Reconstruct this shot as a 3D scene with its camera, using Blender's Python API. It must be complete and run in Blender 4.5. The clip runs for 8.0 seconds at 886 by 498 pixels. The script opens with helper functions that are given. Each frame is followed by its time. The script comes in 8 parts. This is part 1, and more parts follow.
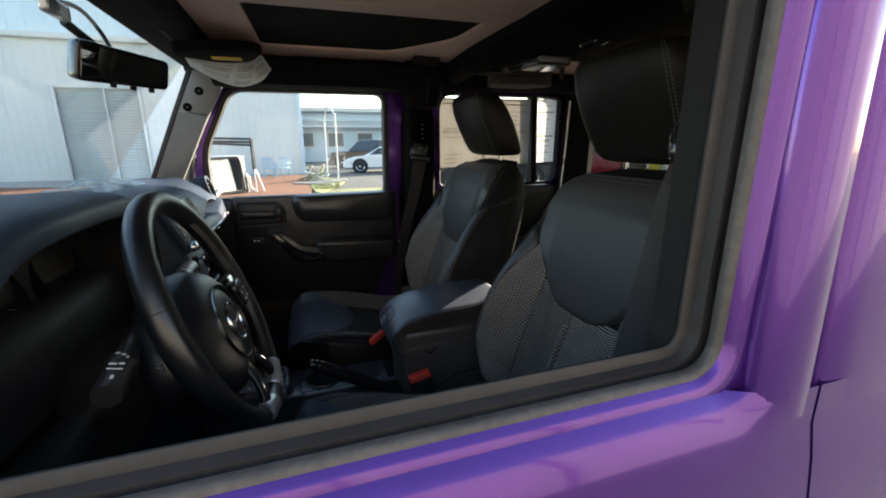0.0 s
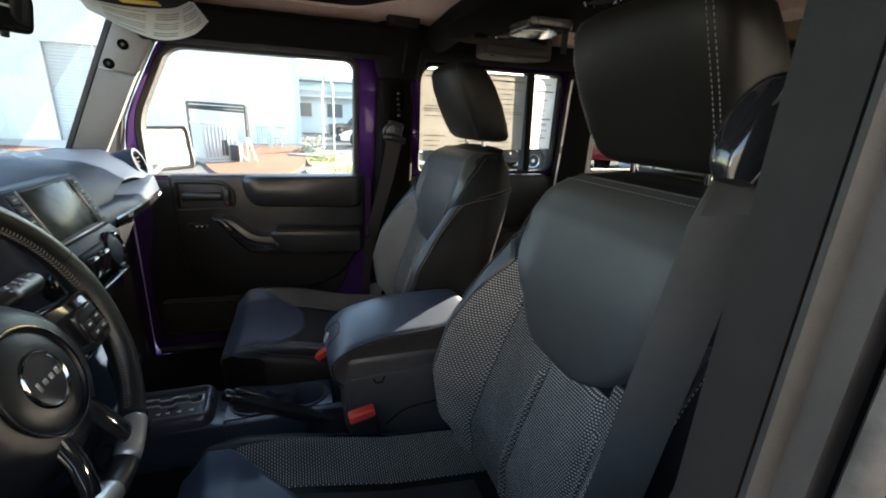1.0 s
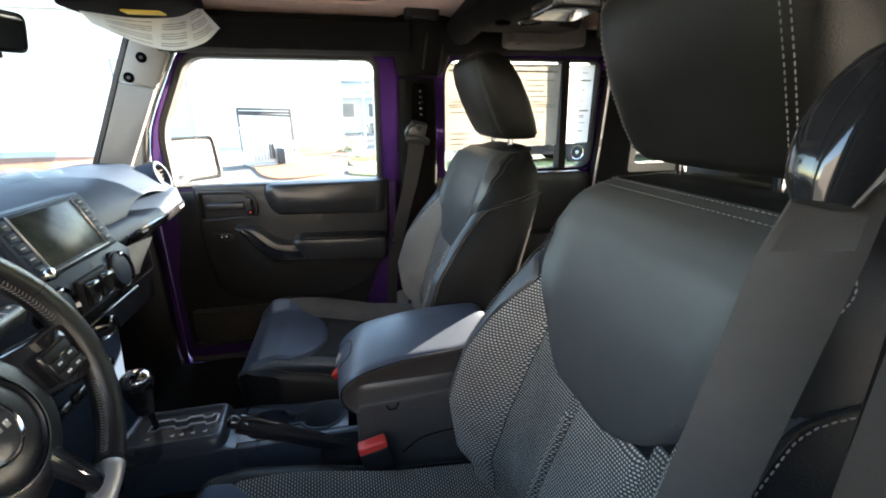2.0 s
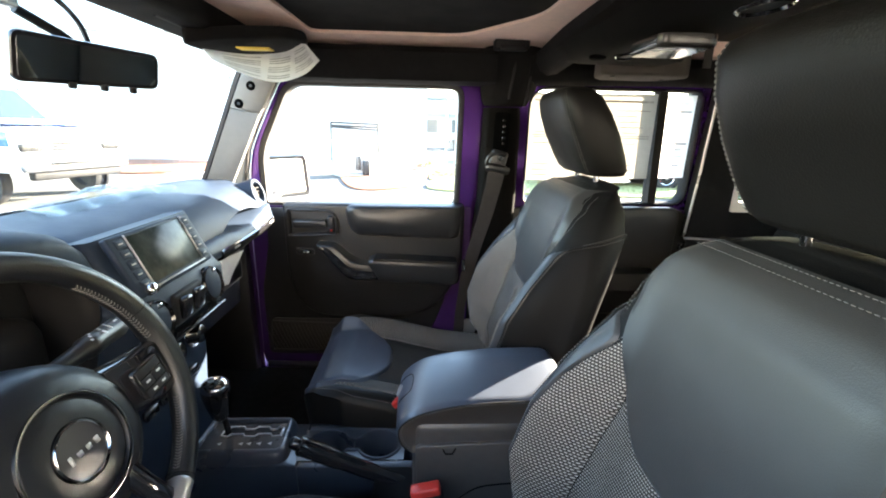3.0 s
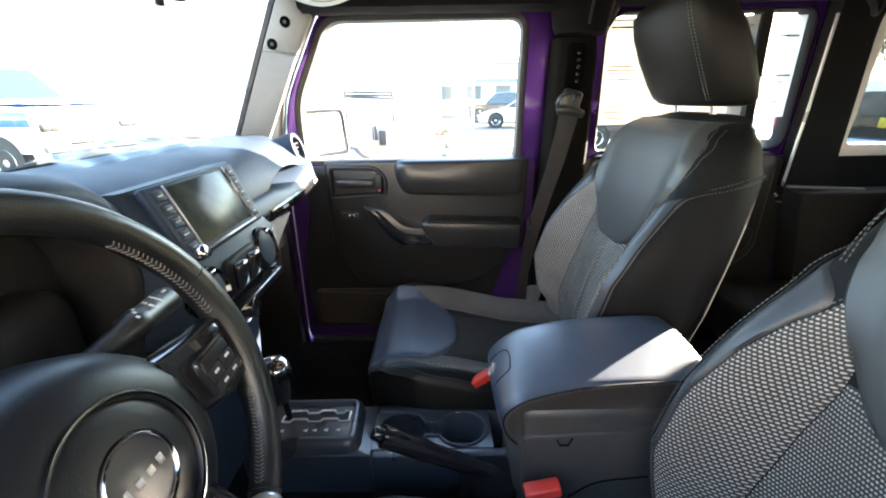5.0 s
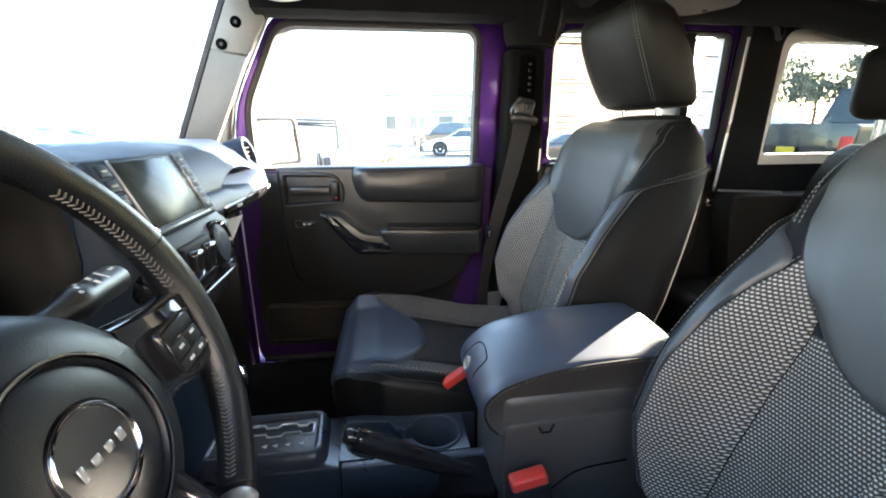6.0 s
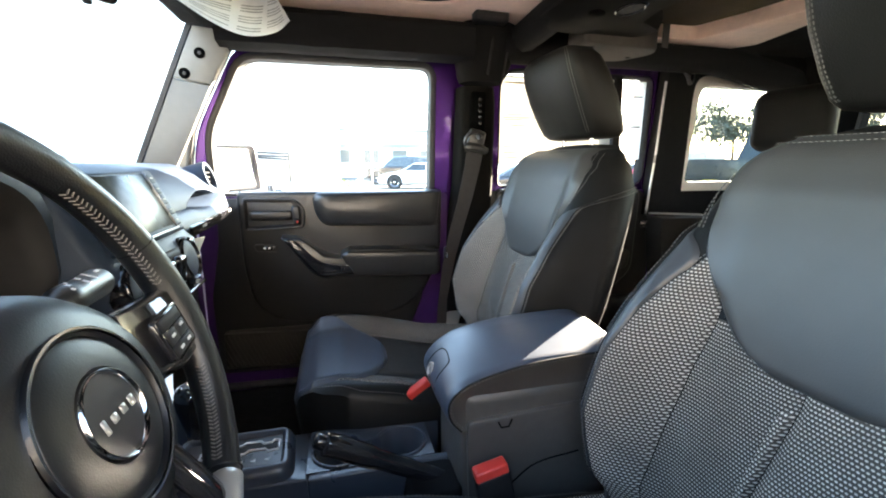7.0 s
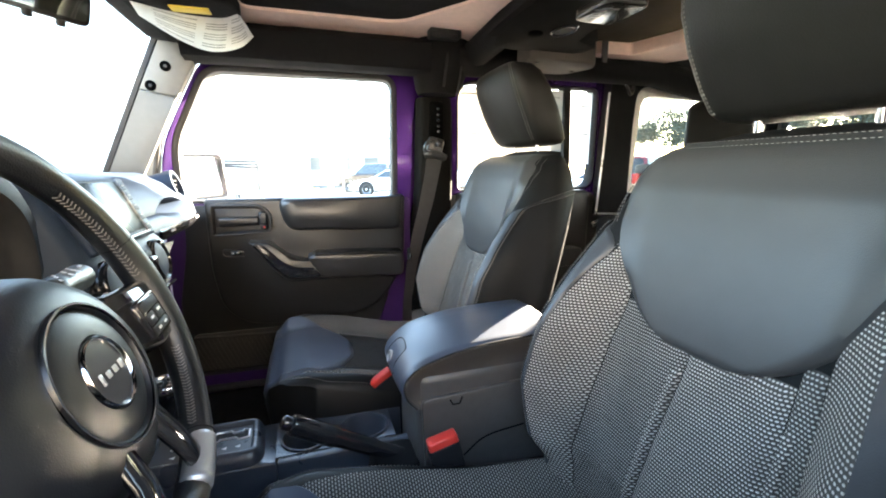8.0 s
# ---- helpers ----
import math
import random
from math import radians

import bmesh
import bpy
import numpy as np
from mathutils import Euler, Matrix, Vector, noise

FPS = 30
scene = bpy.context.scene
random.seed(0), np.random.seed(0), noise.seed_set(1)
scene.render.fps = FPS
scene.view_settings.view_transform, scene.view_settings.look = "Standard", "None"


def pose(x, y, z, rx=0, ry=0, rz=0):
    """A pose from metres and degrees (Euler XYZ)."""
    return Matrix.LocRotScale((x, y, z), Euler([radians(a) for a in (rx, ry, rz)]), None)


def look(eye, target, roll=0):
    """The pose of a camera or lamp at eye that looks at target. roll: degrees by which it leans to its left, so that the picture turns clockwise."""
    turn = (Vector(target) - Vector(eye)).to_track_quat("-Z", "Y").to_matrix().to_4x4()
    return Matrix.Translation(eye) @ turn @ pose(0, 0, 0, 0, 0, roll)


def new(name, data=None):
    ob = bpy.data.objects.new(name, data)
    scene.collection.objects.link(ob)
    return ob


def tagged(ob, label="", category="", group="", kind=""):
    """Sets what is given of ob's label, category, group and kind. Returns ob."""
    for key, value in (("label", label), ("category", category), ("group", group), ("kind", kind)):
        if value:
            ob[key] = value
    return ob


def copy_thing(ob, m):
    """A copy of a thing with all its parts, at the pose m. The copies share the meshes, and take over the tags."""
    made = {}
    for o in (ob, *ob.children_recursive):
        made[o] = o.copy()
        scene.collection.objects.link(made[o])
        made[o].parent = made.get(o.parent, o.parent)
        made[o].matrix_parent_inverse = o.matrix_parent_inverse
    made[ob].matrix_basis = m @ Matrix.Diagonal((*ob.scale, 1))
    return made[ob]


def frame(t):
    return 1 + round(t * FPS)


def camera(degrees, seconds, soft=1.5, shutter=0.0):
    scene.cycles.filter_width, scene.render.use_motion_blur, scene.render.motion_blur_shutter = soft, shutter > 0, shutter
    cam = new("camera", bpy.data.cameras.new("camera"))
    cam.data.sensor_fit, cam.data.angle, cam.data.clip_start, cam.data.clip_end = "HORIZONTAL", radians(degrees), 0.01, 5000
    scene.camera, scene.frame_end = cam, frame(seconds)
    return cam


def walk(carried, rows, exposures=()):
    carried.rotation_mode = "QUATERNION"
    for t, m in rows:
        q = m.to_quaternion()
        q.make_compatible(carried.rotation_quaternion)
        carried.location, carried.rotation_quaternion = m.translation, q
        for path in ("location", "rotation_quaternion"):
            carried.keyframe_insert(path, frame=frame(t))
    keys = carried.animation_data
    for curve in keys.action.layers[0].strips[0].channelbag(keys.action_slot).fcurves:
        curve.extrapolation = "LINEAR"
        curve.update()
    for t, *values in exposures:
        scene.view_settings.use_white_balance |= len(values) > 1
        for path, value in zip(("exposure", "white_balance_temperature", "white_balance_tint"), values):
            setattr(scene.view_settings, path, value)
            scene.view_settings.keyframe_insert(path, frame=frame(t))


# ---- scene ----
cam = camera(93.2, 8.0, 1.9)
PATH = [
    (0, (0.12, -1.039, 1.465), (0.734, 0.801, 0.978), -0.5),
    (0.5, (0.226, -0.917, 1.479), (0.817, 0.922, 0.96), 0.2),
    (1, (0.268, -0.854, 1.477), (0.89, 0.954, 0.89), 2.3),
    (1.2, (0.286, -0.827, 1.475), (0.876, 0.988, 0.876), 0.5),
    (2.3, (0.361, -0.769, 1.498), (0.682, 1.111, 0.895), 0.2),
    (2.5, (0.366, -0.76, 1.507), (0.592, 1.137, 0.916), 0.4),
    (3, (0.35, -0.741, 1.525), (0.439, 1.182, 0.981), 1.2),
    (3.5, (0.321, -0.714, 1.528), (0.34, 1.201, 0.951), 0.8),
    (4, (0.279, -0.664, 1.509), (0.272, 1.234, 0.879), 0.7),
    (4.5, (0.242, -0.618, 1.482), (0.21, 1.265, 0.809), -0.9),
    (4.7, (0.23, -0.605, 1.47), (0.212, 1.277, 0.793), -1.0),
    (5.8, (0.182, -0.589, 1.392), (0.366, 1.305, 0.779), -0.6),
    (6, (0.173, -0.596, 1.383), (0.438, 1.308, 0.83), -0.3),
    (6.5, (0.153, -0.621, 1.367), (0.582, 1.275, 0.898), 0.2),
    (7, (0.15, -0.659, 1.364), (0.63, 1.24, 0.96), 0.1),
    (7.5, (0.156, -0.704, 1.361), (0.687, 1.181, 0.956), 0.2),
    (8, (0.165, -0.749, 1.362), (0.765, 1.122, 0.987), -0.5),
]
EXPOSURES = [(0.0, 2.35, 7450, 10), (0.5, 2.85, 7750, 10), (1.0, 3.25, 7500, 10), (2.5, 4.32, 7450, 10), (3.5, 4.55, 7400, 10), (4.5, 4.58, 7400, 10), (6.5, 4.6, 7450, 10), (8.0, 4.98, 7700, 10)]
walk(cam, [(t, look(eye, target, roll)) for t, eye, target, roll in PATH], EXPOSURES)

# ---- world, sun and sky ----
SUN_EL, SUN_AZ = 17.0, 59.0     # degrees; azimuth of the sun counted from +y (passenger side) towards +x (rear)
world = bpy.data.worlds.new("sky")
scene.world = world
world.use_nodes = True
_wn = world.node_tree.nodes
_sky = _wn.new("ShaderNodeTexSky")
_sky.sky_type = "NISHITA"
_sky.sun_disc = False
_sky.sun_elevation = radians(SUN_EL)
_sky.sun_rotation = radians(SUN_AZ)
_sky.air_density, _sky.dust_density, _sky.ozone_density = 1.0, 0.6, 1.5
world.node_tree.links.new(_sky.outputs[0], _wn["Background"].inputs[0])
_wn["Background"].inputs[1].default_value = 0.15
_sun_data = bpy.data.lights.new("sun", "SUN")
_sun_data.energy, _sun_data.angle, _sun_data.color = 4.5, radians(0.6), (1.0, 0.93, 0.84)
sun = new("sun", _sun_data)
_sd = Vector((math.sin(radians(SUN_AZ)) * math.cos(radians(SUN_EL)), math.cos(radians(SUN_AZ)) * math.cos(radians(SUN_EL)), math.sin(radians(SUN_EL))))
sun.matrix_world = look(tuple(_sd * 30), (0, 0, 0))


# ---- materials ----
def material(name, color, rough=0.5, metal=0.0, grain=0.0, grain_scale=900.0, cells=False, vary=0.15, vary_scale=6.0,
             coat=0.0, spec=0.5, rough_vary=0.08, fine=0.0, fine_scale=60.0):
    """A surface with colour drift at two scales, uneven gloss and fine relief, in metres."""
    m = bpy.data.materials.new(name)
    m.use_nodes = True
    t, n = m.node_tree, m.node_tree.nodes
    p = n["Principled BSDF"]
    co = n.new("ShaderNodeTexCoord")
    big = n.new("ShaderNodeTexNoise")
    big.inputs["Scale"].default_value, big.inputs["Detail"].default_value = vary_scale, 5
    t.links.new(co.outputs["Object"], big.inputs["Vector"])
    sm = n.new("ShaderNodeTexNoise")
    sm.inputs["Scale"].default_value, sm.inputs["Detail"].default_value = fine_scale, 3
    t.links.new(co.outputs["Object"], sm.inputs["Vector"])
    add = n.new("ShaderNodeMath")
    add.operation = "MULTIPLY_ADD"
    add.inputs[1].default_value = 0.5
    t.links.new(sm.outputs["Fac"], add.inputs[0])
    half = n.new("ShaderNodeMath")
    half.operation = "MULTIPLY"
    half.inputs[1].default_value = 0.5
    t.links.new(big.outputs["Fac"], half.inputs[0])
    t.links.new(half.outputs[0], add.inputs[2])
    ramp = n.new("ShaderNodeMapRange")
    ramp.inputs["From Min"].default_value, ramp.inputs["From Max"].default_value = 0.3, 0.7
    ramp.inputs["To Min"].default_value, ramp.inputs["To Max"].default_value = 1 - vary, 1 + vary
    t.links.new(add.outputs[0], ramp.inputs["Value"])
    mul = n.new("ShaderNodeVectorMath")
    mul.operation = "SCALE"
    mul.inputs[0].default_value = color[:3]
    t.links.new(ramp.outputs[0], mul.inputs["Scale"])
    t.links.new(mul.outputs[0], p.inputs["Base Color"])
    rr = n.new("ShaderNodeMapRange")
    rr.inputs["From Min"].default_value, rr.inputs["From Max"].default_value = 0.3, 0.7
    rr.inputs["To Min"].default_value, rr.inputs["To Max"].default_value = max(0.02, rough - rough_vary), min(1, rough + rough_vary)
    t.links.new(big.outputs["Fac"], rr.inputs["Value"])
    t.links.new(rr.outputs[0], p.inputs["Roughness"])
    p.inputs["Metallic"].default_value = metal
    p.inputs["Coat Weight"].default_value = coat
    p.inputs["Coat Roughness"].default_value = 0.04
    p.inputs["Specular IOR Level"].default_value = spec
    if grain > 0:
        g = n.new("ShaderNodeTexVoronoi" if cells else "ShaderNodeTexNoise")
        g.inputs["Scale"].default_value = grain_scale
        t.links.new(co.outputs["Object"], g.inputs["Vector"])
        b = n.new("ShaderNodeBump")
        b.inputs["Strength"].default_value, b.inputs["Distance"].default_value = grain, 0.0006
        t.links.new(g.outputs[0], b.inputs["Height"])
        t.links.new(b.outputs[0], p.inputs["Normal"])
    return m


def glass_material(name, tint=(1, 1, 1), gloss=1.0):
    """Clear sheet glass: see-through, with a mirror-like shine that grows at grazing angles."""
    m = bpy.data.materials.new(name)
    m.use_nodes = True
    t, n = m.node_tree, m.node_tree.nodes
    n.clear()
    out, mix, tr, gl, fr = (n.new("ShaderNode" + k) for k in ("OutputMaterial", "MixShader", "BsdfTransparent", "BsdfGlossy", "LayerWeight"))
    tr.inputs[0].default_value = (*tint, 1)
    gl.inputs["Roughness"].default_value = 0.01
    fr.inputs[0].default_value = 0.5
    pw = n.new("ShaderNodeMath")
    pw.operation, pw.inputs[1].default_value = "POWER", 5.0
    t.links.new(fr.outputs["Facing"], pw.inputs[0])
    k = n.new("ShaderNodeMath")
    k.operation, k.inputs[1].default_value, k.inputs[2].default_value = "MULTIPLY_ADD", 0.9 * gloss, 0.025 * gloss
    t.links.new(pw.outputs[0], k.inputs[0])
    t.links.new(k.outputs[0], mix.inputs[0])
    t.links.new(tr.outputs[0], mix.inputs[1])
    t.links.new(gl.outputs[0], mix.inputs[2])
    t.links.new(mix.outputs[0], out.inputs[0])
    return m


def mesh_fabric(name, ground, thread, pitch_u, pitch_v, fill, rough=0.8):
    """A knitted spacer mesh: rows of pale raised knots, every second row shifted by half, laid out in the mesh's UV map in metres."""
    m = bpy.data.materials.new(name)
    m.use_nodes = True
    t, n = m.node_tree, m.node_tree.nodes
    p = n["Principled BSDF"]

    def math_node(op, a, b=None, c=None):
        k = n.new("ShaderNodeMath")
        k.operation = op
        for i, v in enumerate((a, b, c)):
            if v is None:
                continue
            if isinstance(v, (int, float)):
                k.inputs[i].default_value = v
            else:
                t.links.new(v, k.inputs[i])
        return k.outputs[0]

    uv = n.new("ShaderNodeUVMap")
    sep = n.new("ShaderNodeSeparateXYZ")
    warp = n.new("ShaderNodeTexNoise")
    warp.inputs["Scale"].default_value = 40
    t.links.new(uv.outputs[0], warp.inputs["Vector"])
    t.links.new(uv.outputs[0], sep.inputs[0])
    wob = math_node("MULTIPLY", math_node("SUBTRACT", warp.outputs["Fac"], 0.5), 0.5)
    v = math_node("ADD", math_node("DIVIDE", sep.outputs[1], pitch_v), wob)
    row = math_node("FLOOR", v)
    fv = math_node("SUBTRACT", math_node("SUBTRACT", v, row), 0.5)
    shift = math_node("MULTIPLY", math_node("MODULO", row, 2.0), 0.5)
    u = math_node("ADD", math_node("ADD", math_node("DIVIDE", sep.outputs[0], pitch_u), shift), wob)
    fu = math_node("SUBTRACT", math_node("SUBTRACT", u, math_node("FLOOR", u)), 0.5)
    d = math_node("ADD", math_node("POWER", math_node("MULTIPLY", math_node("ABSOLUTE", fu), 1.5), 2.0),
                  math_node("POWER", math_node("MULTIPLY", math_node("ABSOLUTE", fv), 2.2), 2.0))
    knot = n.new("ShaderNodeMapRange")
    knot.inputs["From Min"].default_value, knot.inputs["From Max"].default_value = fill * fill, fill * fill * 0.25
    t.links.new(d, knot.inputs["Value"])
    mot = n.new("ShaderNodeTexNoise")
    mot.inputs["Scale"].default_value, mot.inputs["Detail"].default_value = 14, 4
    t.links.new(uv.outputs[0], mot.inputs["Vector"])
    amount = math_node("MULTIPLY", knot.outputs[0], math_node("MULTIPLY_ADD", mot.outputs["Fac"], 1.0, 0.45))
    mix = n.new("ShaderNodeMix")
    mix.data_type = "RGBA"
    mix.inputs["A"].default_value, mix.inputs["B"].default_value = (*ground, 1), (*thread, 1)
    t.links.new(amount, mix.inputs["Factor"])
    t.links.new(mix.outputs["Result"], p.inputs["Base Color"])
    p.inputs["Roughness"].default_value = rough
    p.inputs["Specular IOR Level"].default_value = 0.25
    b = n.new("ShaderNodeBump")
    b.inputs["Strength"].default_value, b.inputs["Distance"].default_value = 0.9, 0.0015
    t.links.new(knot.outputs[0], b.inputs["Height"])
    t.links.new(b.outputs[0], p.inputs["Normal"])
    return m


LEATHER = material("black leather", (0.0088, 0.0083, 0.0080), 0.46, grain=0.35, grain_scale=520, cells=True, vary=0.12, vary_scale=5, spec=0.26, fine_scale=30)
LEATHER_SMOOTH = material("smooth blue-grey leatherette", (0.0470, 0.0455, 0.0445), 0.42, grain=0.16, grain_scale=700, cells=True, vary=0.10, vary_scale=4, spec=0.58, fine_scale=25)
MESH_LIGHT = mesh_fabric("pale knotted mesh fabric", (0.080, 0.070, 0.062), (0.78, 0.70, 0.61), 0.0052, 0.0046, 0.64)
MESH_MID = mesh_fabric("grey mesh fabric", (0.074, 0.066, 0.058), (0.72, 0.65, 0.57), 0.0052, 0.0046, 0.64)
MESH_DARK = mesh_fabric("dark mesh fabric", (0.058, 0.052, 0.046), (0.56, 0.51, 0.45), 0.0052, 0.0046, 0.64)
STITCH = material("grey thread", (0.155, 0.150, 0.145), 0.8, vary=0.2)
# The warm light on the lid's side is put into this brown
LEATHER_BAND = material("black leather with warm side light in its colour", (0.0682, 0.0606, 0.0563), 0.38, grain=0.35, grain_scale=520, cells=True, vary=0.12, vary_scale=5, spec=0.60, fine_scale=30)
# Darker, duller leather copy: the flanks' shade is put into the colour
SHELL_SHADED = material("black seat leather with shade in its colour", (0.0082, 0.0079, 0.0079), 0.55, grain=0.35, grain_scale=520, cells=True, vary=0.15, vary_scale=5, spec=0.17, fine_scale=30)
# Paler leather copy: sky light on the seat border is in its colour
LEATHER_LIT = material("black leather border with sky light in its colour", (0.0432, 0.0444, 0.0479), 0.38, grain=0.3, grain_scale=560, cells=True, vary=0.12, vary_scale=5, spec=0.70, fine_scale=30)
PLASTIC = material("black grained plastic", (0.0225, 0.0215, 0.0208), 0.36, grain=0.4, grain_scale=650, vary=0.14, vary_scale=4, spec=0.90)
# Sky light through the windscreen is mixed into this plastic as blue
PLASTIC_DASH = material("soft black dash plastic with sky blue in its colour", (0.0200, 0.0330, 0.0560), 0.52, grain=0.30, grain_scale=800, cells=True, vary=0.12, vary_scale=5, spec=0.26)
PLASTIC_DARK = material("matt black plastic", (0.0141, 0.0141, 0.0155), 0.62, grain=0.3, vary=0.2, spec=0.30)
GLOSS = material("gloss black plastic", (0.0169, 0.0169, 0.0190), 0.10, vary=0.1, rough_vary=0.03, coat=0.5)
RUBBER = material("black rubber seal", (0.0381, 0.0360, 0.0360), 0.6, grain=0.2, vary=0.25, vary_scale=20)
SEAL_LIGHT = material("pale grey-brown rubber rib", (0.0237, 0.0222, 0.0207), 0.6, grain=0.3, vary=0.35, vary_scale=12, fine_scale=90)
SEAL_BROWN = material("dark brown rubber", (0.0310, 0.0268, 0.0254), 0.65, grain=0.3, vary=0.3, vary_scale=12)
SEAL_GREY = material("weathered rubber weatherstrip", (0.0661, 0.0594, 0.0541), 0.5, grain=0.3, vary=0.45, vary_scale=14, fine_scale=120)
PAINT = material("purple metallic paint", (0.090, 0.022, 0.215), 0.22, metal=0.65, coat=0.55, vary=0.06, vary_scale=3, grain=0.03, grain_scale=1500, rough_vary=0.03)
# Darker copy of PAINT with less coat; inner shade is in the colour
PAINT_SHADED = material("purple paint with inner shade in its colour", (0.0581, 0.0171, 0.1241), 0.40, metal=0.2, coat=0.3, vary=0.1, vary_scale=5, grain=0.05, grain_scale=1200)
# Blue cast stands for sky reflections on the dark hub
HUB_PLASTIC = material("black hub plastic with a blue sheen in its colour", (0.0052, 0.0068, 0.0100), 0.40, grain=0.15, grain_scale=900, cells=True, vary=0.12, vary_scale=6, spec=0.60)
DARK_CHROME = material("dark chrome", (0.34, 0.34, 0.345), 0.16, metal=1.0, vary=0.08)
# The sky sheen on upward faces is put into this blue
LID_LEATHER = material("satin black leatherette with sky blue in its colour", (0.0595, 0.0743, 0.1032), 0.34, grain=0.16, grain_scale=700, cells=True, vary=0.10, vary_scale=4, spec=0.95, fine_scale=25)
# Brown cast: warm light on the box side is in the colour
BOX_PLASTIC = material("black grained box plastic with warm light in its colour", (0.0812, 0.0739, 0.0696), 0.40, grain=0.4, grain_scale=650, vary=0.14, vary_scale=4, spec=0.7)
# Bluish cast carries the windscreen's sky sheen in the colour
CONSOLE = material("satin console plastic", (0.0553, 0.0641, 0.0831), 0.32, grain=0.3, grain_scale=700, vary=0.12, vary_scale=5, spec=0.90)
BADGE = material("dull dark badge face", (0.0381, 0.0381, 0.0423), 0.34, vary=0.1, spec=0.48)
SEAL_BLACK = material("dull black frame rubber", (0.0120, 0.0110, 0.0110), 0.66, grain=0.3, vary=0.25, vary_scale=12, spec=0.22)
EDGING = material("bright gate edging", (0.82, 0.82, 0.83), 0.28, metal=0.35, vary=0.05)
GREY_TRIM = material("pale grey grained plastic", (0.2115, 0.2073, 0.1932), 0.55, grain=0.4, grain_scale=600, vary=0.06, vary_scale=5)
GREY_DARK = material("dark grey trim plastic", (0.0068, 0.0062, 0.0058), 0.80, grain=0.4, grain_scale=600, vary=0.1, spec=0.06)
ROOF_PINK = material("bare pinkish roof panel", (0.86, 0.62, 0.53), 0.65, grain=0.4, grain_scale=300, vary=0.10, vary_scale=9)
ROOF_WHITE = material("off-white moulded hardtop", (0.80, 0.76, 0.70), 0.6, grain=0.4, grain_scale=300, vary=0.07, vary_scale=8)
# Near-black that puts the shade of holes and slots into the colour
PAINTED_DARK = material("near-black painted dark", (0.002, 0.002, 0.002), 0.95, vary=0.3, spec=0.05)
RIM_LEATHER = material("worn black wheel leather", (0.0066, 0.0078, 0.0100), 0.36, grain=0.25, grain_scale=600, cells=True, vary=0.25, vary_scale=8, spec=0.70)
CLOTH_BLACK = material("black padded cloth", (0.0090, 0.0086, 0.0090), 0.9, grain=0.6, grain_scale=900, vary=0.2, vary_scale=12, spec=0.14)
NET_CLOTH = material("worn black door cloth", (0.0378, 0.0343, 0.0307), 0.9, grain=0.6, grain_scale=900, vary=0.2, vary_scale=12, spec=0.36)
CARPET = material("black carpet", (0.0238, 0.0238, 0.0238), 0.95, grain=1.0, grain_scale=700, vary=0.3, vary_scale=20, spec=0.07)
BELT = material("grey belt webbing", (0.0439, 0.0395, 0.0380), 0.7, grain=0.5, grain_scale=900, vary=0.12, vary_scale=20, spec=0.36)
CHROME = material("chrome", (0.75, 0.75, 0.76), 0.12, metal=1.0, vary=0.05, rough_vary=0.05)
SILVER = material("satin silver plastic", (0.50, 0.50, 0.50), 0.32, metal=0.7, vary=0.08)
RED = material("red buckle plastic", (0.88, 0.06, 0.045), 0.35, vary=0.08)
WHITE_MARK = material("white print", (0.75, 0.75, 0.75), 0.6, vary=0.1)
PAPER = material("white paper", (0.88, 0.87, 0.85), 0.7, vary=0.05, vary_scale=15)
PAPER_CREAM = material("cream window sticker", (0.54, 0.525, 0.49), 0.8, vary=0.08, vary_scale=8)
PRINT_GREY = material("grey print", (0.4230, 0.4089, 0.3948), 0.8, vary=0.3, vary_scale=60)
YELLOW = material("yellow print", (0.75, 0.52, 0.05), 0.6, vary=0.1)


def paper(m, amount):
    """Thin paper: part of the light comes through from behind."""
    t, n = m.node_tree, m.node_tree.nodes
    p = n["Principled BSDF"]
    tl, mx = n.new("ShaderNodeBsdfTranslucent"), n.new("ShaderNodeMixShader")
    t.links.new(p.inputs["Base Color"].links[0].from_socket, tl.inputs["Color"])
    mx.inputs[0].default_value = amount
    t.links.new(p.outputs[0], mx.inputs[1])
    t.links.new(tl.outputs[0], mx.inputs[2])
    t.links.new(mx.outputs[0], n["Material Output"].inputs[0])
    return m


paper(PAPER, 0.7)
paper(PAPER_CREAM, 0.55)
GLASS = glass_material("window glass", (0.89, 0.91, 0.91))
GLASS_DARK = glass_material("tinted rear glass", (0.44, 0.48, 0.49), 1.0)
MIRROR = material("mirror glass", (0.80, 0.82, 0.82), 0.02, metal=1.0, vary=0.01, rough_vary=0.01)
SCREEN = material("display glass", (0.040, 0.050, 0.047), 0.22, vary=0.5, vary_scale=18, rough_vary=0.04, spec=0.10)
LENS = material("clear lamp lens", (0.0240, 0.0240, 0.0240), 0.25, vary=0.05, coat=0.2)
ASPHALT = material("pale asphalt", (0.11, 0.106, 0.10), 0.9, grain=1.0, grain_scale=120, vary=0.25, vary_scale=0.7, fine_scale=9)
CONCRETE = material("concrete", (0.42, 0.40, 0.37), 0.9, grain=0.8, grain_scale=90, vary=0.15, vary_scale=1.0, fine_scale=12)
GRASS = material("dry grass", (0.27, 0.27, 0.12), 0.95, grain=1.0, grain_scale=60, vary=0.4, vary_scale=1.2, fine_scale=14)
GRASS_BLADE = material("grass blades", (0.24, 0.26, 0.10), 0.8, vary=0.4, vary_scale=2)
MULCH = material("red-brown mulch", (0.21, 0.085, 0.045), 0.95, grain=1.0, grain_scale=50, vary=0.45, vary_scale=3, fine_scale=30)
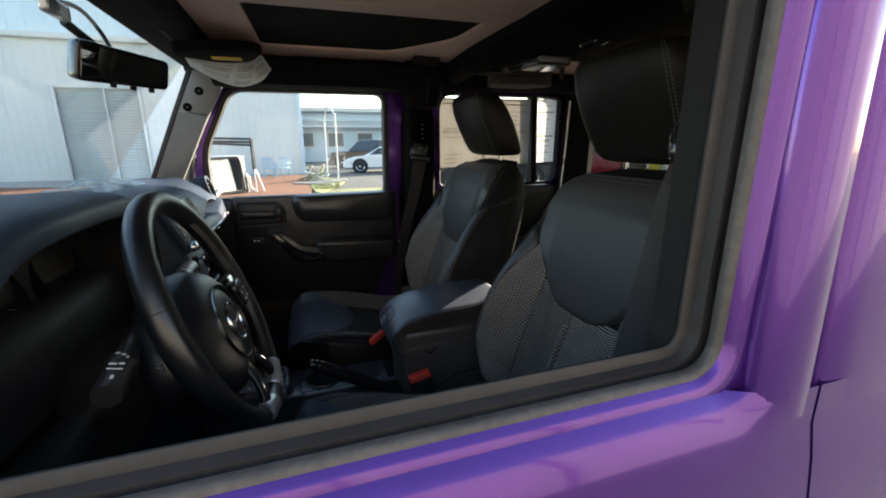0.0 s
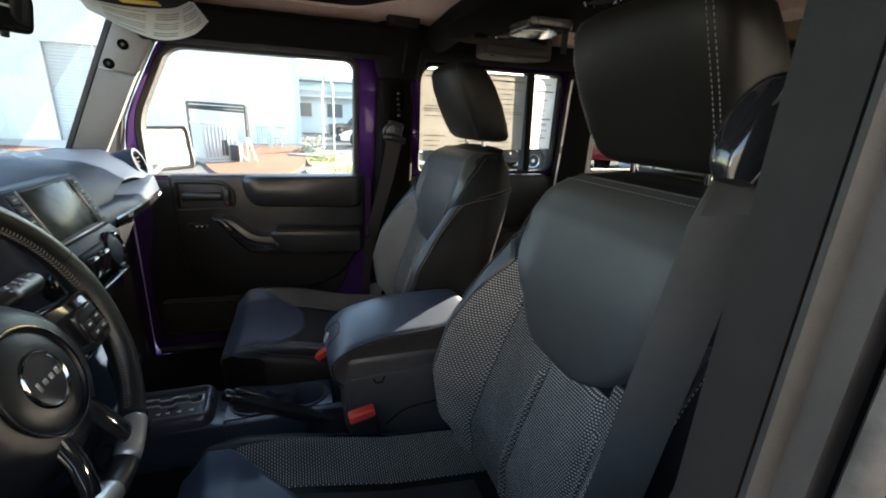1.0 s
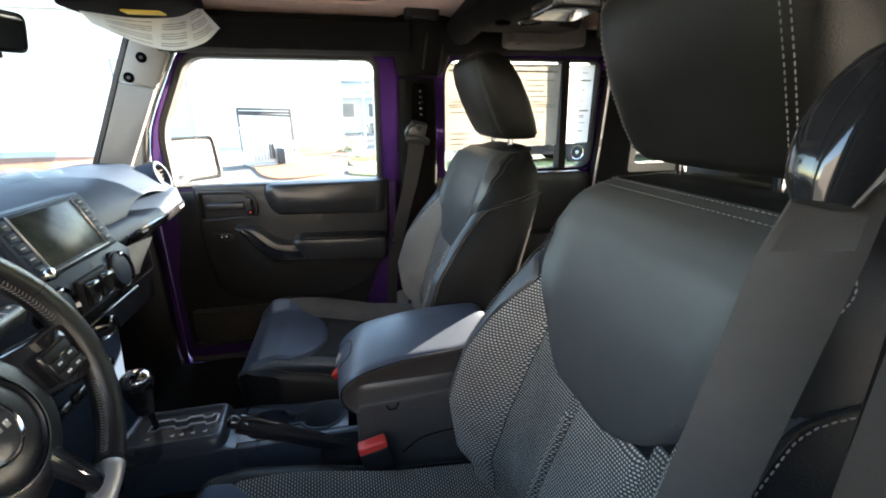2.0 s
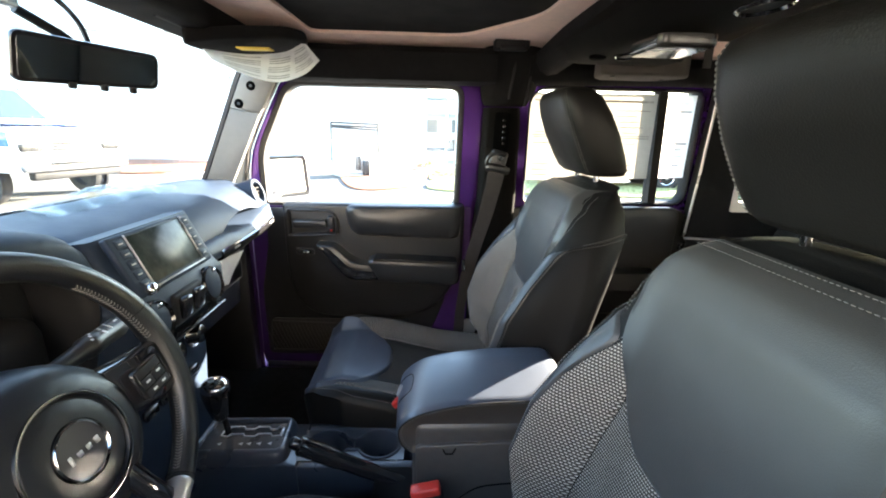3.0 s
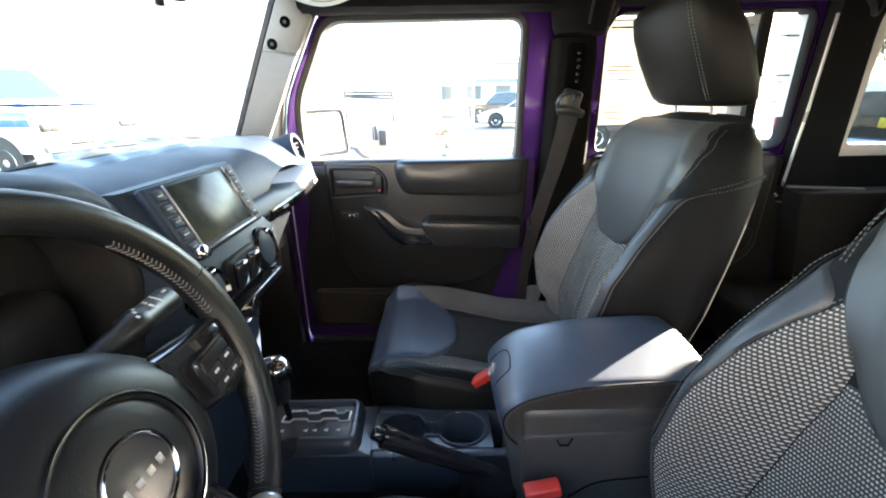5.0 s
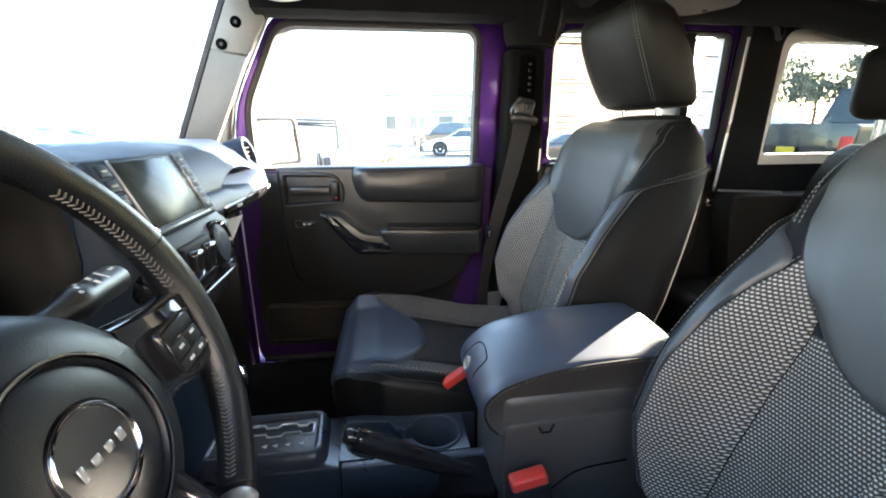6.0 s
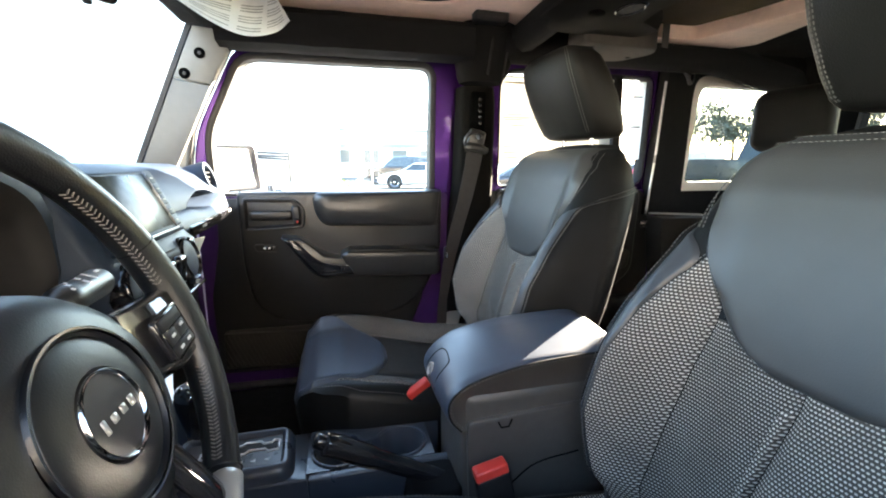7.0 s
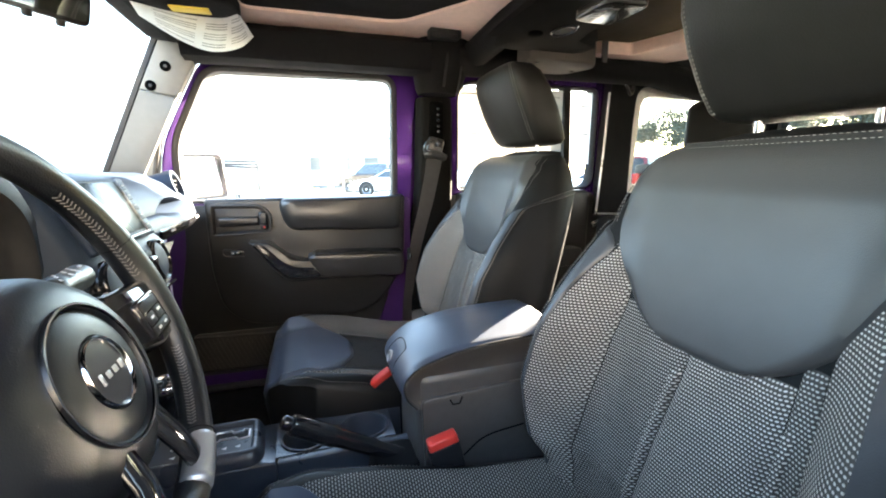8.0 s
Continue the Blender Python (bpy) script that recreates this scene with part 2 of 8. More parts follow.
SHEET_WHITE = material("white painted sheet metal", (0.58, 0.60, 0.60), 0.45, vary=0.06, vary_scale=0.8, fine_scale=6)
WALL_WARM = material("cream painted masonry", (0.42, 0.385, 0.35), 0.8, grain=0.6, grain_scale=60, vary=0.1, vary_scale=0.6, fine_scale=5)
SHEET_BLUE = material("pale blue sheet metal", (0.50, 0.62, 0.72), 0.45, vary=0.06, vary_scale=0.8, fine_scale=6)
SHEET_GREY = material("grey roller door", (0.42, 0.46, 0.46), 0.5, vary=0.10, vary_scale=1.0, fine_scale=8)
STEEL_DARK = material("dark steel", (0.05, 0.055, 0.06), 0.5, metal=0.4, vary=0.25, vary_scale=6)
CHAIR_BLUE = material("pale blue moulded plastic", (0.25, 0.42, 0.55), 0.45, vary=0.1)
CAR_WHITE = material("white car paint", (0.78, 0.78, 0.77), 0.25, coat=1.0, vary=0.03)
CAR_BLACK = material("black car paint", (0.012, 0.013, 0.016), 0.2, coat=1.0, vary=0.1)
CAR_BLUE = material("blue stripe paint", (0.05, 0.16, 0.50), 0.25, coat=1.0, vary=0.05)
CAR_RED = material("red car paint", (0.40, 0.02, 0.04), 0.25, coat=1.0, vary=0.05)
OFFICE_GLASS = material("dull office glass", (0.10, 0.12, 0.14), 0.35, vary=0.2, vary_scale=2)
CAR_GLASS = material("dark car glass", (0.02, 0.03, 0.035), 0.05, coat=1.0, vary=0.05, rough_vary=0.02)
TYRE = material("tyre rubber", (0.025, 0.025, 0.025), 0.8, vary=0.2)
LEAF = material("tree leaves", (0.17, 0.175, 0.135), 0.6, vary=0.4, vary_scale=1.5)
BARK = material("bark", (0.14, 0.10, 0.07), 0.9, grain=1.0, grain_scale=30, vary=0.3)
PLASTIC_BAG = glass_material("crumpled clear plastic sheet", (0.92, 0.95, 0.95), 0.55)


# ---- building blocks ----
ORIGIN = {}


def thing(name, label, category, base=(0, 0, 0), group="", kind=""):
    """An Empty at the thing's base, which parents its parts."""
    ob = new(name)
    ob.empty_display_size = 0.05
    ob.location = base
    ORIGIN[ob] = Vector(base)
    return tagged(ob, label, category, group, kind)


def part(name, bm, mat, parent=None, label="", smooth=50.0, kind=""):
    """Links a bmesh, in the place's own coordinates, as one mesh under a thing or a part."""
    bmesh.ops.recalc_face_normals(bm, faces=bm.faces[:])
    me = bpy.data.meshes.new(name)
    bm.to_mesh(me)
    bm.free()
    me.materials.append(mat)
    if smooth:
        me.polygons.foreach_set("use_smooth", [True] * len(me.polygons))
        me.set_sharp_from_angle(angle=radians(smooth))
    ob = new(name, me)
    ORIGIN[ob] = Vector((0, 0, 0))
    if parent is not None:
        ob.parent = parent
        ob.matrix_parent_inverse = Matrix.Translation(-ORIGIN[parent])
    if label:
        ob["label"] = label
    if kind:
        ob["kind"] = kind
    return ob


def solid(name, bm, mat, label, category, kind="", group="", smooth=50.0):
    """A top-level thing of one mesh."""
    return tagged(part(name, bm, mat, None, "", smooth), label, category, group, kind)


def box(bm, c, s, bev=0.0, seg=2, m=None):
    """A box of size s about c, with rounded edges."""
    r = bmesh.ops.create_cube(bm, size=1.0)
    vs = r["verts"]
    for v in vs:
        v.co = Vector((v.co.x * s[0], v.co.y * s[1], v.co.z * s[2]))
    if bev:
        es = list({e for v in vs for e in v.link_edges})
        g = bmesh.ops.bevel(bm, geom=es, offset=min(bev, 0.49 * min(s)), segments=seg, profile=0.5, affect="EDGES")
        vs = list({v for f in g["faces"] for v in f.verts} | {v for v in vs if v.is_valid})
    for v in vs:
        v.co = (m @ v.co if m is not None else v.co) + Vector(c)
    return bm


def fresh():
    return bmesh.new()


def loft(bm, rings, caps=True, closed=False):
    """Skin over rings of equally many points."""
    rows = [[bm.verts.new(p) for p in ring] for ring in rings]
    n = len(rows[0])
    pairs = list(zip(rows, rows[1:])) + ([(rows[-1], rows[0])] if closed else [])
    for a, b in pairs:
        for i in range(n):
            bm.faces.new((a[i], a[(i + 1) % n], b[(i + 1) % n], b[i]))
    if caps and not closed:
        bm.faces.new(rows[0][::-1])
        bm.faces.new(rows[-1])
    return bm


def tube(bm, pts, r, n=10, closed=False, flat=1.0, up=None):
    """A bar swept along points; r is a radius or one for each point; flat squeezes it across."""
    pts = [Vector(p) for p in pts]
    rs = r if isinstance(r, (list, tuple)) else [r] * len(pts)
    rings, normal = [], None
    for i, p in enumerate(pts):
        a = pts[i - 1] if i or closed else p
        b = pts[(i + 1) % len(pts)] if i + 1 < len(pts) or closed else p
        t = (b - a).normalized()
        if up is not None:
            normal = (Vector(up) - t * t.dot(Vector(up))).normalized()
        elif normal is None:
            normal = t.orthogonal().normalized()
        else:
            normal = (normal - t * t.dot(normal)).normalized()
        side = t.cross(normal)
        rings.append([p + rs[i] * (math.cos(k * math.tau / n) * normal * flat + math.sin(k * math.tau / n) * side) for k in range(n)])
    return loft(bm, rings, True, closed)


def lathe(bm, profile, c, axis, n=32, squash=1.0):
    """Turns a profile of (radius, height) about an axis through c."""
    axis = Vector(axis).normalized()
    a = axis.orthogonal().normalized() if abs(axis.y) > 0.95 else axis.cross(Vector((0, 1, 0))).normalized()
    b = axis.cross(a)
    rings = [[Vector(c) + axis * h + r * (math.cos(k * math.tau / n) * a * squash + math.sin(k * math.tau / n) * b) for k in range(n)] for r, h in profile]
    return loft(bm, rings)


def smooth_line(pts, n=8, closed=False):
    """A smooth curve through points (Catmull-Rom)."""
    pts = [Vector(p) for p in pts]
    out, m = [], len(pts)
    for i in range(m if closed else m - 1):
        p1, p2 = pts[i], pts[(i + 1) % m]
        p0 = pts[i - 1] if i or closed else p1 * 2 - p2
        p3 = pts[(i + 2) % m] if i + 2 < m or closed else p2 * 2 - p1
        for k in range(n):
            t = k / n
            out.append(0.5 * ((2 * p1) + (p2 - p0) * t + (2 * p0 - 5 * p1 + 4 * p2 - p3) * t * t + (3 * p1 - p0 - 3 * p2 + p3) * t ** 3))
    if not closed:
        out.append(pts[-1])
    return out


def rounded(poly, r, n=5):
    """A polygon (2D) with rounded corners; r is a radius or one for each corner."""
    out, m = [], len(poly)
    rs = r if isinstance(r, (list, tuple)) else [r] * m
    for i in range(m):
        p, a, b = Vector(poly[i]), Vector(poly[i - 1]), Vector(poly[(i + 1) % m])
        da, db = (a - p), (b - p)
        k = min(rs[i], 0.49 * da.length, 0.49 * db.length)
        s, e = p + da.normalized() * k, p + db.normalized() * k
        for j in range(n + 1):
            t = j / n
            out.append((1 - t) ** 2 * s + 2 * t * (1 - t) * p + t * t * e)
    return out


def side(p, y):
    """A point of the car's side view at the width y."""
    return Vector((p[0], y, p[1]))


def grown(poly, d):
    """A polygon moved outwards by d (2D, any winding)."""
    m = len(poly)
    area = sum(poly[i - 1][0] * poly[i][1] - poly[i][0] * poly[i - 1][1] for i in range(m))
    s = 1 if area > 0 else -1
    out = []
    for i in range(m):
        p, a, b = Vector(poly[i]), Vector(poly[i - 1]), Vector(poly[(i + 1) % m])
        t1, t2 = (p - a), (b - p)
        t1 = t1.normalized() if t1.length > 1e-7 else t2.normalized()
        t2 = t2.normalized() if t2.length > 1e-7 else t1
        n1, n2 = Vector((t1.y, -t1.x)) * s, Vector((t2.y, -t2.x)) * s
        k = (n1 + n2)
        k = k / max(0.35, k.length_squared / 2) if k.length > 1e-6 else n1
        out.append(p + k * d)
    return out


def slab(bm, front, back, bev=0.0):
    """A plate between two outlines of equally many points, with a softened front edge."""
    rings = [back, front]
    if bev:
        c = sum(front, Vector()) / len(front)
        depth = sum(((f - b).length for f, b in zip(front, back))) / len(front)
        k = min(0.9, bev / max(depth, 1e-6))
        rings = [back] + [f + (b - f) * k for f, b in zip(front, back)]
        rings = [back, [f + (b - f) * k for f, b in zip(front, back)], [f + (b - f) * k * 0.3 + (c - f).normalized() * bev * 0.3 for f, b in zip(front, back)],
                 [f + (c - f).normalized() * bev for f in front]]
    return loft(bm, rings)


def side_slab(bm, poly, y_front, y_back, bev=0.0):
    return slab(bm, [side(p, y_front) for p in poly], [side(p, y_back) for p in poly], bev)


def side_ring(bm, inner, outer, y0, y1, bulge=0.0):
    """A window surround in the side view between two outlines, from y0 to y1."""
    rings = [[side(p, y1) for p in inner], [side(p, y0) for p in inner]]
    if bulge:
        rings.append([side((Vector(a) + Vector(b)) / 2, y0 + bulge) for a, b in zip(inner, outer)])
    rings += [[side(p, y0) for p in outer], [side(p, y1) for p in outer]]
    return loft(bm, rings, False, True)


def sheet(bm, f, nu, nv, back=None, uv=None):
    """A skin of points f(i, j); with back(i, j), a closed body. uv(i, j) gives a map in metres."""
    a = [[bm.verts.new(f(i / nu, j / nv)) for i in range(nu + 1)] for j in range(nv + 1)]
    layer = bm.loops.layers.uv.verify() if uv else None

    def quad(vs, idx):
        face = bm.faces.new(vs)
        if layer is not None:
            for loop, (i, j) in zip(face.loops, idx):
                loop[layer].uv = uv(i / nu, j / nv)

    for j in range(nv):
        for i in range(nu):
            quad((a[j][i], a[j][i + 1], a[j + 1][i + 1], a[j + 1][i]), ((i, j), (i + 1, j), (i + 1, j + 1), (i, j + 1)))
    if back:
        b = [[bm.verts.new(back(i / nu, j / nv)) for i in range(nu + 1)] for j in range(nv + 1)]
        for j in range(nv):
            for i in range(nu):
                quad((b[j][i], b[j + 1][i], b[j + 1][i + 1], b[j][i + 1]), ((i, j), (i, j + 1), (i + 1, j + 1), (i + 1, j)))
        edge = [(0, i) for i in range(nu)] + [(j, nu) for j in range(nv)] + [(nv, i) for i in range(nu, 0, -1)] + [(j, 0) for j in range(nv, 0, -1)]
        for (j, i), (q, p) in zip(edge, edge[1:] + edge[:1]):
            quad((a[j][i], b[j][i], b[q][p], a[q][p]), ((i, j), (i, j), (p, q), (p, q)))
    return bm


def lerp(a, b, t):
    return a + (b - a) * t


def table(rows, x):
    """Reads a smooth value from rows of (x, value)."""
    if x <= rows[0][0]:
        return rows[0][1]
    for (x0, y0), (x1, y1) in zip(rows, rows[1:]):
        if x <= x1:
            t = (x - x0) / (x1 - x0)
            return lerp(y0, y1, t)
    return rows[-1][1]


def stitches(bm, pts, pitch=0.006, length=0.0038, r=0.0006, lift=(0, 0, 0)):
    """A row of thread stitches along a line."""
    pts = [Vector(p) + Vector(lift) for p in pts]
    acc = 0.0
    for a, b in zip(pts, pts[1:]):
        d = (b - a).length
        if d < 1e-6:
            continue
        t = (b - a) / d
        while acc < d:
            s = a + t * acc
            o = t.orthogonal().normalized()
            q = t.cross(o)
            e = s + t * length
            ring = [[p + r * w * (math.cos(k * math.tau / 4) * o + math.sin(k * math.tau / 4) * q) for k in range(4)] for p, w in ((s, 0.6), ((s + e) / 2, 1.0), (e, 0.6))]
            loft(bm, ring)
            acc += pitch
        acc -= d
    return bm


# ---- the ground and the car's shell ----
bm = fresh()
sheet(bm, lambda u, v: Vector((lerp(-220, 220, u), lerp(-220, 220, v), 0)), 24, 24)
solid("ground", bm, ASPHALT, "pale sunlit asphalt yard around the vehicle", "ground", "structure", smooth=0)

bm = fresh()
box(bm, (0.75, 0, 0.60), (2.6, 1.46, 0.05))
box(bm, (0.2, 0.02, 0.66), (0.95, 0.30, 0.14), 0.05)
box(bm, (-0.545, 0, 0.95), (0.05, 1.46, 0.75))
box(bm, (2.02, 0, 0.95), (0.05, 1.46, 0.70))
for s in (1, -1):
    box(bm, (0.96, s * 0.710, 0.655), (0.76, 0.018, 0.11), 0.006)
solid("floor", bm, CARPET, "black carpeted vehicle floor with centre tunnel", "floor", "structure")

WIN_F = [(-0.200, 1.270), (0.455, 1.270), (0.463, 1.660), (-0.098, 1.660), (-0.201, 1.445)]          # front door window opening, side view
WIN_R = [(0.705, 1.285), (1.290, 1.285), (1.300, 1.668), (0.705, 1.668)]            # rear door window opening
WIN_Q = [(1.500, 1.290), (2.00, 1.290), (2.00, 1.655), (1.530, 1.655)]              # hardtop side window
GLASS_Y = 0.765


# the stepped seals round the open window, from the inside out: (outward offset, width)
BANDS = [("inner_frame", SEAL_BLACK, "black inner frame", [(0.0, 0.722), (0.0, 0.7512), (0.034, 0.7512), (0.034, 0.722)]),
         ("inner_seal", SEAL_LIGHT, "grey rubber rib", [(0.004, 0.7510), (-0.001, 0.753), (-0.0015, 0.756), (0.003, 0.7595), (0.034, 0.7595), (0.034, 0.7510)]),
         ("seal_step", SEAL_BROWN, "dark brown rubber step", [(0.008, 0.7593), (0.009, 0.771), (0.034, 0.771), (0.034, 0.7593)]),
         ("glass_channel", PAINTED_DARK, "black glass channel", [(0.024, 0.7708), (0.024, 0.7775), (0.034, 0.7775), (0.034, 0.7708)]),
         ("outer_seal", SEAL_GREY, "worn grey-brown rubber weatherstrip", [(0.013, 0.7773), (0.009, 0.7795), (0.0085, 0.784), (0.010, 0.788), (0.015, 0.7905), (0.034, 0.7905), (0.034, 0.7773)]),
         ("frame_lip", PAINT, "purple rolled lip", [(0.0145, 0.7903), (0.0175, 0.795), (0.0235, 0.7995), (0.034, 0.7995), (0.034, 0.7903)])]


def door(s, name, label, win, radii, x0, x1, jamb, glass, glass_mat, paint_r, open_low, shell_top=1.262):
    """A door in side view: painted shell with window surround, seals and glass; s is +1 on the passenger side, -1 on the driver's."""
    d = thing(name, label, "car door", ((x0 + x1) / 2, s * 0.77, open_low))
    inner = rounded(win, radii, 6)
    seal = grown(inner, 0.008 if name == "rear_door" else 0.018)
    outer = rounded(paint_r, [0.03, 0.03, 0.05, 0.05, 0.08][:len(win)], 6)
    if glass:
        bm = fresh()
        side_ring(bm, inner, seal, s * 0.742, s * 0.790, s * -0.004)
        part("window_seal", bm, SEAL_BLACK if name == "rear_door" else RUBBER, d, "black rubber window seal")
    else:
        seal = grown(inner, 0.033)
        for nm, mat, lab, prof in BANDS:
            bm = fresh()
            loft(bm, [[side(p, s * y) - Vector((0, 0, 1.25 * max(0.0, 0.7512 - y) if p[1] < 1.276 else 0)) for p in grown(inner, o)] for o, y in prof], False, True)
            part(nm, bm, mat, d, lab)
    bm = fresh()
    side_ring(bm, seal, outer, s * 0.738, s * 0.80, 0)
    part("window_frame", bm, PAINT, d, "purple painted window frame")
    bm = fresh()
    low = rounded([(x0, open_low), (x1, open_low), (x1 + 0.01, shell_top), (x0 + 0.005, shell_top)], [0.06, 0.12, 0.01, 0.01], 6)
    slab(bm, [side(p, s * 0.728) for p in low], [side(p, s * 0.82) for p in low])
    part("door_shell", bm, PAINT_SHADED if glass else PAINT, d, "purple painted door shell")
    if glass:
        bm = fresh()
        g = rounded(grown(win, 0.008), radii, 4)
        slab(bm, [side(p, s * (GLASS_Y - 0.002)) for p in g], [side(p, s * (GLASS_Y + 0.002)) for p in g])
        o = part("window_glass", bm, glass_mat, d, "", 0)
        o.visible_shadow = False
    return d


PD = door(1, "front_door", "closed purple front passenger door with black trim panel", WIN_F, [0.012, 0.016, 0.035, 0.045, 0.05], -0.262, 0.505, 0, True, GLASS,
          [(-0.252, 1.245), (0.515, 1.245), (0.545, 1.692), (-0.112, 1.692), (-0.246, 1.430)], 0.625)


def door_trim(s, d, top=1.276, plain=False):
    """The moulded inner panel with its recess, handle, switch, pull and armrest."""
    Y = lambda y: s * y
    outline = rounded([(-0.140, top), (0.490, top), (0.486, 1.083), (0.460, 0.985), (0.405, 0.905), (0.340, 0.866), (0.165, 0.843), (-0.050, 0.862), (-0.118, 0.925), (-0.138, 1.05)],
                      [0.012, 0.012, 0.03, 0.05, 0.06, 0.06, 0.05, 0.06, 0.05, 0.03], 5)
    bm = fresh()
    side_slab(bm, outline, Y(0.698), Y(0.742), 0.014)
    panel = part("trim_panel", bm, PLASTIC, d, "black grained trim panel")
    # raised upper band with a long recess below it
    bm = fresh()
    band = rounded([(0.070, top - 0.001), (0.483, top - 0.001), (0.470, 1.158), (0.110, 1.168), (0.085, 1.20)], [0.05, 0.004, 0.02, 0.06, 0.05], 6)
    side_slab(bm, band, Y(0.674), Y(0.702), 0.030)
    part("panel_relief", bm, PLASTIC, panel)
    # armrest with a padded top, and the slanted gloss pull in front of it
    bm = fresh()
    side_slab(bm, rounded([(0.150, 1.084), (0.176, 1.099), (0.470, 1.086), (0.470, 1.002), (0.190, 1.012)], [0.012, 0.016, 0.02, 0.02, 0.02], 5), Y(0.634), Y(0.70), 0.016)
    arm = part("armrest", bm, PLASTIC, d, "black moulded armrest")
    bm = fresh()
    side_slab(bm, rounded([(0.180, 1.1025), (0.462, 1.0905), (0.462, 1.082), (0.172, 1.092)], 0.0035, 3), Y(0.629), Y(0.694), 0.0035)
    part("armrest_pad", bm, LEATHER, arm, "black padded top")
    bm = fresh()
    side_slab(bm, rounded([(-0.022, 1.146), (0.040, 1.141), (0.112, 1.078), (0.200, 1.070), (0.212, 1.012), (0.090, 1.012), (0.058, 1.040)], [0.012, 0.016, 0.05, 0.012, 0.010, 0.03, 0.03], 6), Y(0.640), Y(0.702), 0.012)
    pull = part("door_pull", bm, PLASTIC, d, "black slanted door pull")
    bm = fresh()
    side_slab(bm, rounded([(-0.010, 1.139), (0.022, 1.137), (0.096, 1.058), (0.186, 1.050), (0.194, 1.022), (0.094, 1.022), (0.066, 1.046)], [0.010, 0.014, 0.04, 0.010, 0.008, 0.025, 0.03], 6), Y(0.6375), Y(0.646), 0.003)
    part("pull_face", bm, GLOSS, pull, "gloss black face of the pull")
    bm = fresh()
    tube(bm, smooth_line([(0.092, Y(0.636), 1.034), (0.12, Y(0.636), 1.031), (0.184, Y(0.636), 1.030)], 5), 0.0014, 6)
    part("pull_line", bm, DARK_CHROME, pull, "thin bright line")
    if plain:
        return
    # handle bezel, a cupped surround, with the lever in it
    bez = rounded([(-0.124, 1.262), (0.026, 1.258), (0.056, 1.222), (0.050, 1.165), (-0.126, 1.158)], [0.014, 0.03, 0.03, 0.016, 0.014], 5)
    inn = grown(bez, -0.012)
    bm = fresh()
    loft(bm, [[side(p, Y(0.700)) for p in bez], [side(p, Y(0.688)) for p in grown(bez, -0.003)], [side(p, Y(0.688)) for p in grown(bez, -0.009)], [side(p, Y(0.692)) for p in inn], [side(p, Y(0.7145)) for p in grown(inn, -0.006)]], False)
    tube(bm, [side(p, Y(0.6875)) for p in grown(bez, -0.005)], 0.0030, 8, True)
    part("handle_bezel", bm, PLASTIC, d, "black handle surround")
    bm = fresh()
    side_slab(bm, grown(inn, -0.006), Y(0.7155), Y(0.7185))
    part("handle_cup", bm, PLASTIC_DARK, d)
    bm = fresh()
    box(bm, (-0.045, Y(0.694), 1.206), (0.120, 0.022, 0.028), 0.008, 3)
    box(bm, (0.026, Y(0.697), 1.212), (0.026, 0.026, 0.046), 0.008, 3)
    part("handle", bm, PLASTIC, d, "black plastic door lever")
    bm = fresh()
    box(bm, (0.028, Y(0.686), 1.186), (0.020, 0.016, 0.018), 0.004)
    part("lock_knob", bm, PLASTIC_DARK, d)
    bm = fresh()
    box(bm, (0.030, Y(0.6775), 1.186), (0.006, 0.002, 0.006), 0.001)
    part("lock_mark", bm, RED, d, "small red lock mark")
    # lock switch
    bm = fresh()
    side_slab(bm, rounded([(-0.100, 1.120), (-0.036, 1.116), (-0.036, 1.092), (-0.100, 1.096)], 0.009, 4), Y(0.690), Y(0.70), 0.004)
    tube(bm, [side(p, Y(0.6895)) for p in rounded([(-0.098, 1.118), (-0.038, 1.114), (-0.038, 1.094), (-0.098, 1.098)], 0.008, 4)], 0.0016, 6, True)
    sw = part("switch_plate", bm, PLASTIC, d)
    bm = fresh()
    box(bm, (-0.062, Y(0.688), 1.107), (0.030, 0.008, 0.013), 0.004)
    part("lock_switch", bm, GLOSS, sw)
    bm = fresh()
    for dx in (-0.008, 0.006):
        box(bm, (-0.062 + dx, Y(0.6835), 1.107), (0.006, 0.001, 0.005))
    part("switch_mark", bm, WHITE_MARK, sw)
    bm = fresh()
    side_slab(bm, rounded([(-0.236, 0.694), (0.325, 0.680), (0.385, 0.81), (0.425, 0.91), (0.44, top - 0.02), (-0.200, top - 0.02), (-0.205, 1.12), (-0.238, 0.95)], 0.02, 4), Y(0.7195), Y(0.7285), 0.003)
    part("door_lining", bm, PLASTIC, d, "black door lining")
    bm = fresh()
    tube(bm, [(-0.245, Y(0.722), 0.646), (0.0, Y(0.722), 0.640), (0.30, Y(0.722), 0.636)], 0.013, 8)
    part("sill_seal", bm, RUBBER, d, "black rubber sill seal")
    # net pocket on the lower shell
    bm = fresh()
    for k in range(30):
        x = lerp(-0.20, 0.20, k / 29)
        for lean in (0.045, -0.045):
            tube(bm, [(x, Y(0.7105), 0.715), (x + lean * 0.5, Y(0.7065), 0.77), (x + lean, Y(0.7105), 0.825)], 0.0011, 4)
    tube(bm, [(-0.21, Y(0.709), 0.832), (0.0, Y(0.703), 0.824), (0.24, Y(0.709), 0.818)], 0.005, 6)
    tube(bm, [(-0.215, Y(0.711), 0.713), (0.24, Y(0.711), 0.706)], 0.004, 6)
    part("net_pocket", bm, NET_CLOTH, d, "black elastic net pocket")
    bm = fresh()
